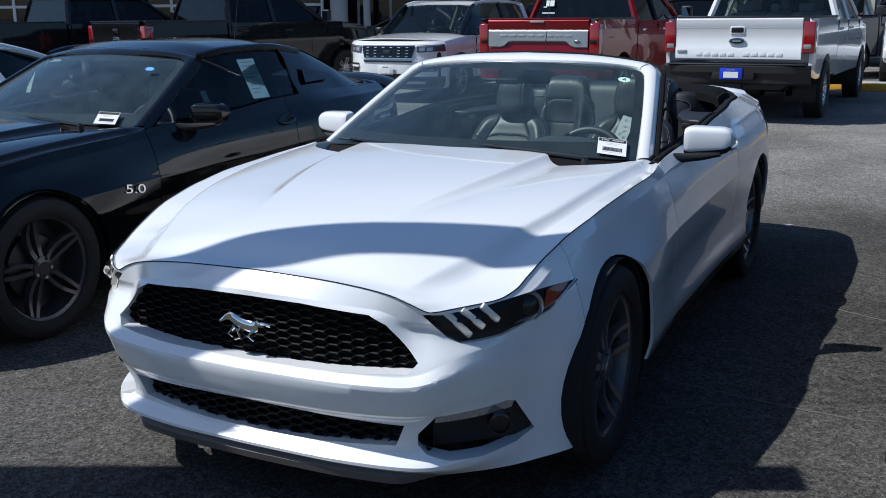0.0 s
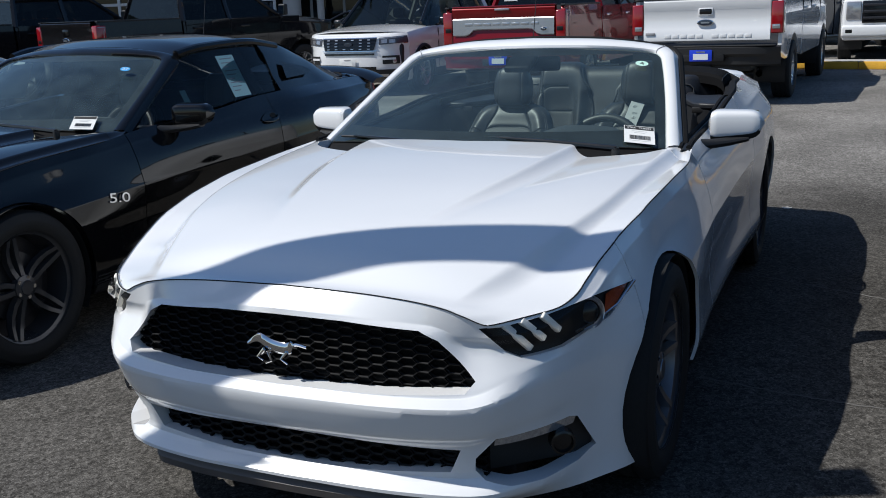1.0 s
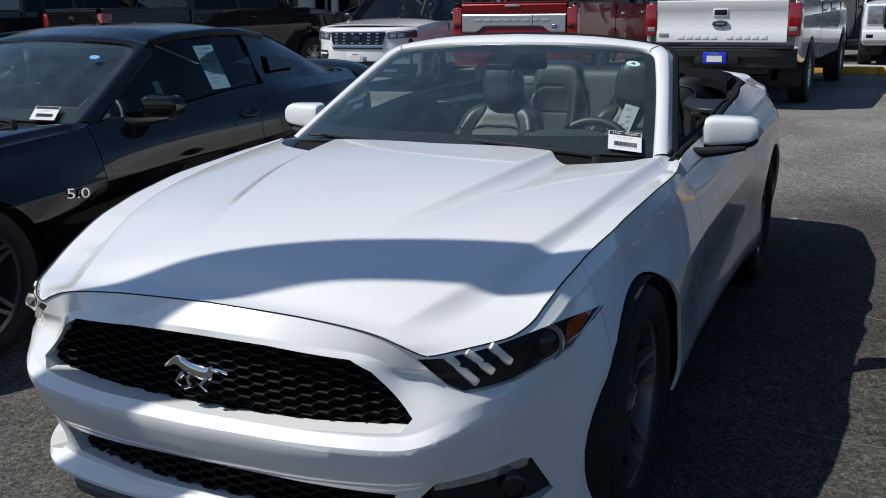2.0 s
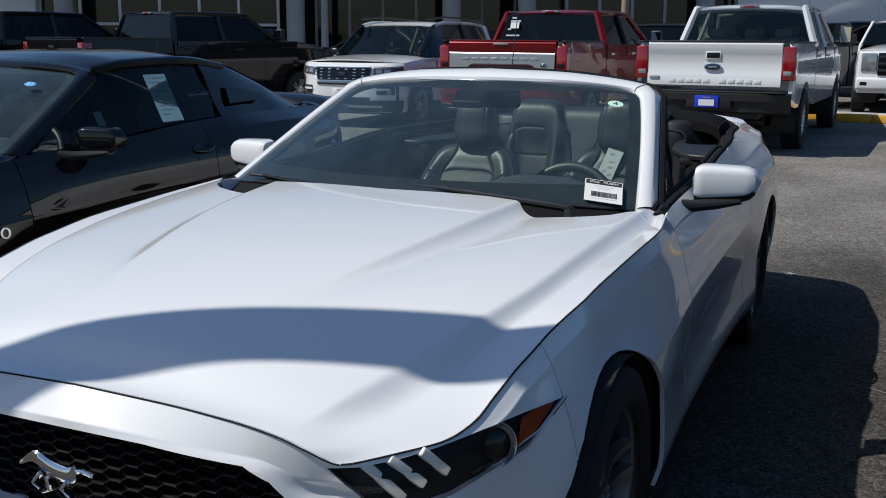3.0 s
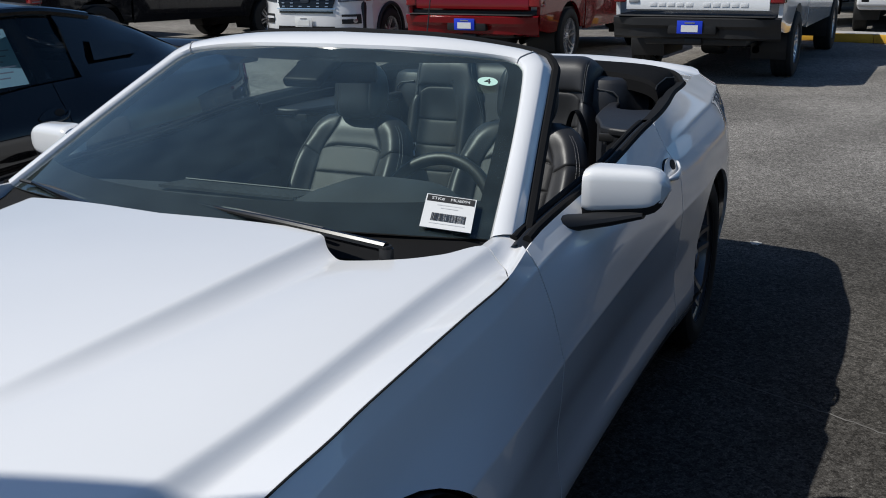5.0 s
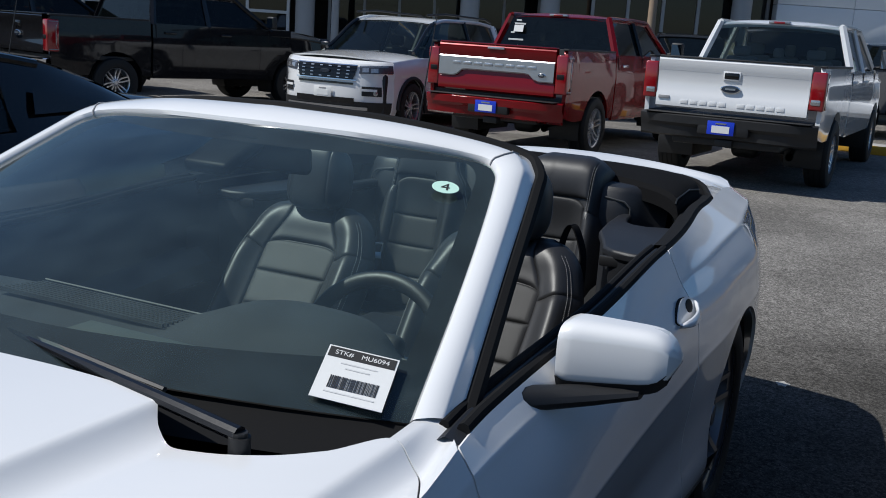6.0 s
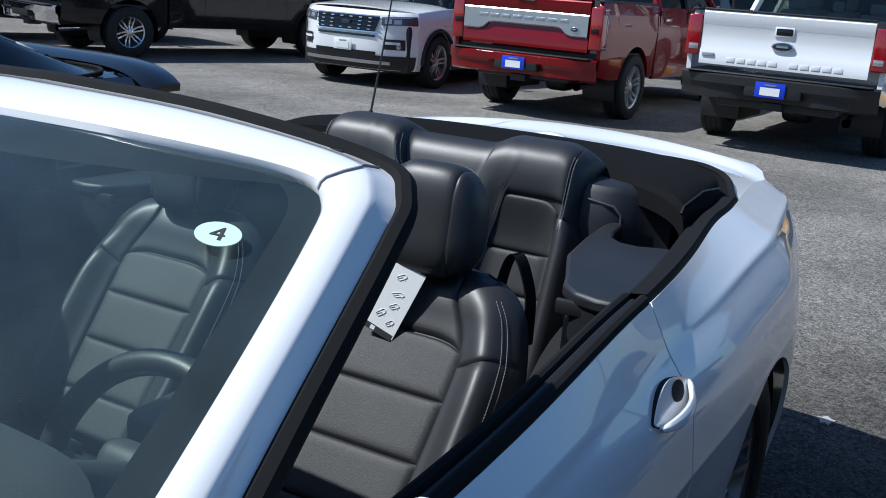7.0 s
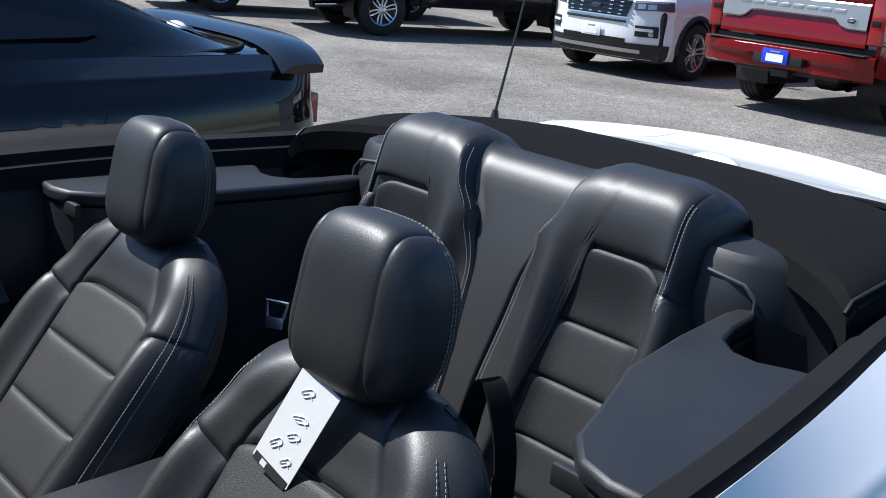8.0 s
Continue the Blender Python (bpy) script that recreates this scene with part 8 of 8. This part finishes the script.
    part("dashboard", bm, DASH, car)
    wheel = bmesh.new()
    ring = [Matrix.Translation((0.345, 2.245, 0.83)) @ Matrix.Rotation(radians(-24), 4, "X") @ Vector((0.178 * math.cos(a), 0, 0.178 * math.sin(a))) for a in [2 * math.pi * k / 32 for k in range(33)]]
    tube(wheel, ring, 0.0175, 10, caps=False)
    part("steering_wheel", wheel, LEATHER, car)
    for x in (0.80, -0.80):
        for y in (0.87, 3.59):
            road_wheel(car, x, y, turn=0.55, split=0.05, rim_r=0.25, face=RIMBLACK)
    for s in (1, -1):
        m = Matrix.Translation(skin_point(8.32, 5.8) + Vector((0.011, 0, 0))) @ Matrix.Rotation(radians(90), 4, "Z") @ Matrix.Rotation(radians(90), 4, "X")
        if s < 0:
            m = Matrix.Rotation(math.pi, 4, "Z") @ Matrix.Translation(Vector((1, 0, 0)) * 0) @ m
        if s > 0:
            lettering("engine_badge", "5.0", 0.064, 0.004, CHROME, car, m @ Matrix(((1.75, 0.25, 0, 0), (0, 1, 0, 0), (0, 0, 1, 0), (0, 0, 0, 1))), "chrome figures on the fender")
    return car


black_coupe = coupe()
black_coupe.matrix_basis = pose(-2.83, 0.15, 0)
for x in (0.35, -0.35):
    copy_thing(driver_seat, black_coupe.matrix_basis @ Matrix.Translation((x, 2.735, 0.105)))

heavy_truck = pickup(TRUCKWHITE, "white heavy-duty pickup truck with a plain steel tailgate", L=6.27, wb=4.0, rear_axle=1.28, bed=2.08, rail=1.43, roof=2.0, half=1.015, tyre=0.41, heavy=True,
                     glass_mat=TRUCKGLASS, bright_bumper=TRIM)
heavy_truck.matrix_basis = pose(-0.69, 11.92, 0, 0, 0, -3)
red_truck = pickup(RED, "ruby red crew-cab pickup truck with a satin tailgate band", L=5.89, wb=3.68, band=SATIN, tyre=0.405, rim=0.265)
red_truck.matrix_basis = pose(-3.75, 12.25, 0, 0, 0, -3)
black_truck = pickup(TRUCKBLACK, "black crew-cab pickup truck with a chrome bumper", bright_bumper=CHROME, plate=False)
black_truck.matrix_basis = pose(-11.9, 11.75, 0, 0, 0, -16)
suv = white_suv()
suv.matrix_basis = pose(-6.8, 13.0, 0, 0, 0, 0)

# second black truck, the far cars, and the dark car in the next space
copy_thing(black_truck, pose(-15.2, 10.9, 0, 0, 0, -16))
white_far = pickup(TRUCKWHITE, "white pickup truck with a black grille facing the lot", plate=False)
white_far.matrix_basis = pose(1.75, 26.3, 0, 0, 0, 180)
copy_thing(white_far, pose(3.2, 27.5, 0, 0, 0, 72))
dark_sedan, _ = closed_car(BLUEGREY, "dark blue four-door sedan parked by the showroom", "car", 4.87, 0.925, 2.85, 0.98, 0.34,
                        ((0, 0.70, 0.70, 0.7), (0.4, 0.86, 0.86, 0.75), (1.25, 0.96, 0.97, 0.80), (1.45, 0.97, 1.04, 0.74), (2.25, 0.98, 1.40, 0.64), (2.7, 0.99, 1.45, 0.64), (3.3, 1.0, 1.43, 0.63), (3.6, 1.01, 1.37, 0.62), (4.3, 1.03, 1.08, 0.62), (4.87, 0.98, 0.98, 0.6)), SIDEGLASS, name="sedan")
dark_sedan.matrix_basis = pose(-11.6, 17.6, 0, 0, 0, -48)
black_suv, _ = closed_car(TRUCKBLACK, "black sport utility vehicle parked behind the pickups", "suv", 5.2, 1.0, 3.0, 0.98, 0.40,
                       ((0, 1.05, 1.05, 0.8), (0.3, 1.12, 1.12, 0.8), (1.05, 1.18, 1.19, 0.82), (1.25, 1.2, 1.27, 0.80), (1.95, 1.2, 1.78, 0.74), (2.5, 1.21, 1.86, 0.74), (3.9, 1.23, 1.87, 0.73), (4.9, 1.24, 1.80, 0.71), (5.15, 1.2, 1.24, 0.72), (5.2, 1.15, 1.15, 0.72)), TINTED, name="sport_utility")
black_suv.matrix_basis = pose(-3.1, 20.5, 0, 0, 0, 12)
blue_truck = pickup(BLUEGREY, "dark blue pickup truck parked before the showroom", plate=False)
blue_truck.matrix_basis = pose(-1.4, 22.0, 0, 0, 0, -40)
orange_car, F = closed_car(ORANGE, "orange hatchback parked beyond the black trucks", "car", 4.2, 0.90, 2.6, 0.9, 0.33,
                        ((0, 0.72, 0.72, 0.7), (0.4, 0.9, 0.9, 0.75), (1.0, 1.0, 1.01, 0.80), (1.2, 1.01, 1.08, 0.74), (1.9, 1.02, 1.46, 0.64), (2.4, 1.03, 1.50, 0.64), (3.5, 1.05, 1.45, 0.63), (4.0, 1.05, 1.12, 0.62), (4.2, 1.0, 1.0, 0.6)), TINTED, name="hatchback")
orange_car.matrix_basis = pose(-20.5, 16.5, 0, 0, 0, -60)
white_coupe, _ = closed_car(WHITE, "white coupe parked beyond the black one", "car", 4.78, 0.94, 2.72, 0.87, 0.34,
                         ((0, 0.72, 0.72, 0.7), (0.4, 0.84, 0.84, 0.75), (1.45, 0.95, 0.96, 0.80), (1.65, 0.96, 1.0, 0.74), (2.40, 0.98, 1.29, 0.62), (2.8, 0.99, 1.33, 0.62), (3.2, 1.0, 1.31, 0.62), (3.6, 1.01, 1.24, 0.61), (4.3, 1.0, 1.04, 0.6), (4.78, 0.95, 0.95, 0.6)), TINTED, name="coupe")
white_coupe.matrix_basis = pose(-5.75, 0.2, 0)
next_car = copy_thing(black_coupe, pose(2.69, 0.35, 0))

# ---- stickers, tags and papers ----
def card(name, centre, right, up, w, h, material, label, category="sticker", parent=None):
    """A thin printed card; its local x and z run along its width and height, and it faces -y."""
    x = Vector(right).normalized()
    z = (Vector(up) - x * Vector(up).dot(x)).normalized()
    y = z.cross(x)
    m = Matrix(((x.x, y.x, z.x, centre[0]), (x.y, y.y, z.y, centre[1]), (x.z, y.z, z.z, centre[2]), (0, 0, 0, 1)))
    bm = bmesh.new()
    block(bm, -w / 2, w / 2, -0.0006, 0.0006, -h / 2, h / 2, 0.0)
    o = part(name, bm, material, parent, m=m)
    return tagged(o, label, category)


FLATTEN = Matrix.Rotation(radians(90), 4, "X")


def stock_card(centre, right, up, words):
    c = card("stock_card", centre, right, up, 0.118, 0.112, PAPER, "white stock card with black heading and bar code behind glass")
    bm = bmesh.new()
    block(bm, -0.056, 0.056, -0.0014, -0.0008, 0.032, 0.053, 0.0)
    part("heading", bm, INK, c)
    if words:
        lettering("heading_words", "STK#", 0.0135, 0.0002, PAPER, c, Matrix.Translation((-0.030, -0.0018, 0.042)) @ FLATTEN)
        lettering("heading_words", "MU6094", 0.0135, 0.0002, PAPER, c, Matrix.Translation((0.022, -0.0018, 0.042)) @ FLATTEN)
    rng = random.Random(5)
    bm = bmesh.new()
    x = -0.038
    while x < 0.042:
        w = rng.choice((0.0007, 0.0012, 0.0020))
        block(bm, x, x + w, -0.0014, -0.0008, -0.032, -0.006, 0.0)
        x += w + rng.choice((0.0008, 0.0012))
    tagged(part("bar_code", bm, INK, c), kind="stuff")
    bm = bmesh.new()
    for z, a, b in ((0.022, -0.03, 0.03), (0.012, -0.02, 0.02), (-0.040, -0.04, 0.042)):
        block(bm, a, b, -0.0014, -0.0008, z - 0.0012, z + 0.0012, 0.0)
    tagged(part("fine_print", bm, PALEINK, c), kind="stuff")
    return c


stock_card((0.631, 1.700, 0.976), (0.914, 0.296, -0.123), (-0.13, 0.80, 0.42), True)
stock_card((-2.83 + 0.59, 0.10 + 1.702, 0.976), (0.90, 0.42, -0.06), (-0.13, 0.80, 0.42), False)


def oval_sticker(centre, right, up, material, figure, label):
    bm = bmesh.new()
    prism(bm, [(0.0275 * math.cos(a), 0.0195 * math.sin(a)) for a in [2 * math.pi * k / 32 for k in range(32)]], -0.0006, 0.0006)
    x = Vector(right).normalized()
    z = (Vector(up) - x * Vector(up).dot(x)).normalized()
    y = z.cross(x)
    m = Matrix(((x.x, z.x, -y.x, centre[0]), (x.y, z.y, -y.y, centre[1]), (x.z, z.z, -y.z, centre[2]), (0, 0, 0, 1)))
    o = tagged(part("oval_sticker", bm, material, None, m=m), label, "sticker")
    lettering("figure", figure, 0.030, 0.0003, INK if figure == "4" else PAPER, o, Matrix.Translation((0, -0.001, 0.0012)) @ Matrix.Diagonal((1.3, 1, 1, 1)))


oval_sticker((0.535, 2.183, 1.217), (0.92, 0.36, -0.08), (-0.13, 0.85, 0.45), MINT, "4", "mint green oval sticker with a dark figure on the windscreen")
oval_sticker((-2.83 + 0.50, 0.10 + 2.16, 1.215), (0.92, 0.36, -0.08), (-0.13, 0.85, 0.45), SKYSTICK, "27", "blue oval sticker on the coupe's windscreen")

# hang tag under the driver's head rest
tag = card("hang_tag", (0.338, 2.908, 0.912), (0.93, 0.08, -0.34), (0.36, 0.30, 0.88), 0.068, 0.142, PAPER, "white paper hang tag with grey safety drawings", "tag")
bm = bmesh.new()
block(bm, -0.031, 0.031, -0.0014, -0.0007, -0.075, -0.063, 0.0)
part("tag_foot", bm, INK, tag)
for x, z, a, b in ((-0.008, 0.045, 0.010, 0.013), (0.002, 0.012, 0.013, 0.010), (0.006, -0.012, 0.010, 0.012), (-0.012, -0.035, 0.009, 0.015), (0.014, -0.045, 0.008, 0.012)):
    bm = bmesh.new()
    tube(bm, [Vector((x + 0.8 * a * math.cos(q) + 0.12 * a * math.cos(3 * q), -0.0012, z + 0.6 * b * math.sin(q + 0.6))) for q in [2 * math.pi * k / 18 for k in range(19)]], 0.0007, 5)
    tube(bm, [Vector((x - 0.7 * a, -0.0012, z - 0.5 * b)), Vector((x + 0.1 * a, -0.0012, z + 0.1 * b)), Vector((x + 0.9 * a, -0.0012, z - 0.2 * b))], 0.0006, 5)
    part("tag_drawing", bm, PALEINK, tag)
bm = bmesh.new()
block(bm, -0.018, -0.008, -0.0018, -0.0008, -0.073, -0.065, 0.0)
part("tag_mark", bm, PAPER, tag)
bm = bmesh.new()
tube(bm, [Vector((0, -0.001, 0.072)), Vector((0.006, 0.0, 0.088)), Vector((0.016, 0.02, 0.10))], 0.0012, 6)
part("tag_string", bm, TRIM, tag)

# belt guide on the driver's seat and a buckle in the rear
for x in (0.36,):
    guide = thing("belt_guide", "black strap loop on the seat's shoulder", "strap")
    bm = bmesh.new()
    loop = rope([(0.497, 3.035, 0.90), (0.505, 3.04, 0.965), (0.517, 3.04, 1.003), (0.532, 3.037, 1.012), (0.550, 3.034, 0.985), (0.568, 3.03, 0.93), (0.570, 3.03, 0.84)], 24)
    sheet(bm, [[p + Vector((-0.004, -0.014, 0)), p + Vector((0.004, 0.014, 0))] for p in loop])
    part("strap", bm, FABRIC, guide, solid=0.004)
buckle = thing("belt_buckle", "bright metal seat belt tongue", "buckle")
bm = bmesh.new()
block(bm, -0.018, 0.018, -0.003, 0.003, -0.022, 0.0, 0.001)
tube(bm, [(-0.017, 0, 0), (-0.022, 0, 0.03), (0.022, 0, 0.03), (0.017, 0, 0)], 0.004, 6)
part("tongue", bm, SATIN, buckle)
buckle.matrix_basis = pose(-0.253, 3.300, 0.770, -20, 0, 30)

# papers in the coupe's windows
sheet1 = card("window_sheet", (-2.83 + 0.735, 0.10 + 2.83, 1.125), (0.0, 1.0, 0.0), (-0.45, -0.18, 0.9), 0.17, 0.27, GREENPAPER, "pale green price sheet behind the coupe's side window", "paper")
bm = bmesh.new()
for k in range(9):
    block(bm, -0.06, 0.06 - 0.03 * (k % 3), -0.0016, -0.0008, 0.11 - 0.026 * k, 0.116 - 0.026 * k, 0.0)
tagged(part("print_line", bm, GREYINK, sheet1), kind="stuff")
sheet2 = card("window_sheet", (-2.83 + 0.735, 0.10 + 2.36, 1.03), (0.0, 1.0, 0.0), (-0.45, 0.0, 0.9), 0.05, 0.11, GREENPAPER, "small pale green slip behind the coupe's side window", "paper")
sheet3 = card("window_sheet", (-2.83 - 0.70, 0.10 + 2.5, 1.12), (0.0, -1.0, 0.0), (0.45, 0.0, 0.9), 0.26, 0.24, PAPER, "white price sheet in the coupe's far window", "paper")

# marker figures on the red truck's rear window
m = red_truck.matrix_basis
paper = card("window_sheet", tuple(m @ Vector((-0.58, 1.905, 1.68))), (1, -0.05, 0), (0, 0.28, 1), 0.15, 0.10, PAPER, "white slip on the red truck's rear window", "paper")
for z, a, b in ((1.80, -0.66, -0.58), (1.75, -0.68, -0.50), (1.62, -0.72, -0.66), (1.52, -0.74, -0.50)):
    y = 1.89 + (z - 1.38) * 0.26 - 0.012
    bm = bmesh.new()
    block(bm, a, b, y - 0.001, y, z - 0.012, z + 0.012, 0.0)
    part("marker_bar", bm, PAPER, red_truck)
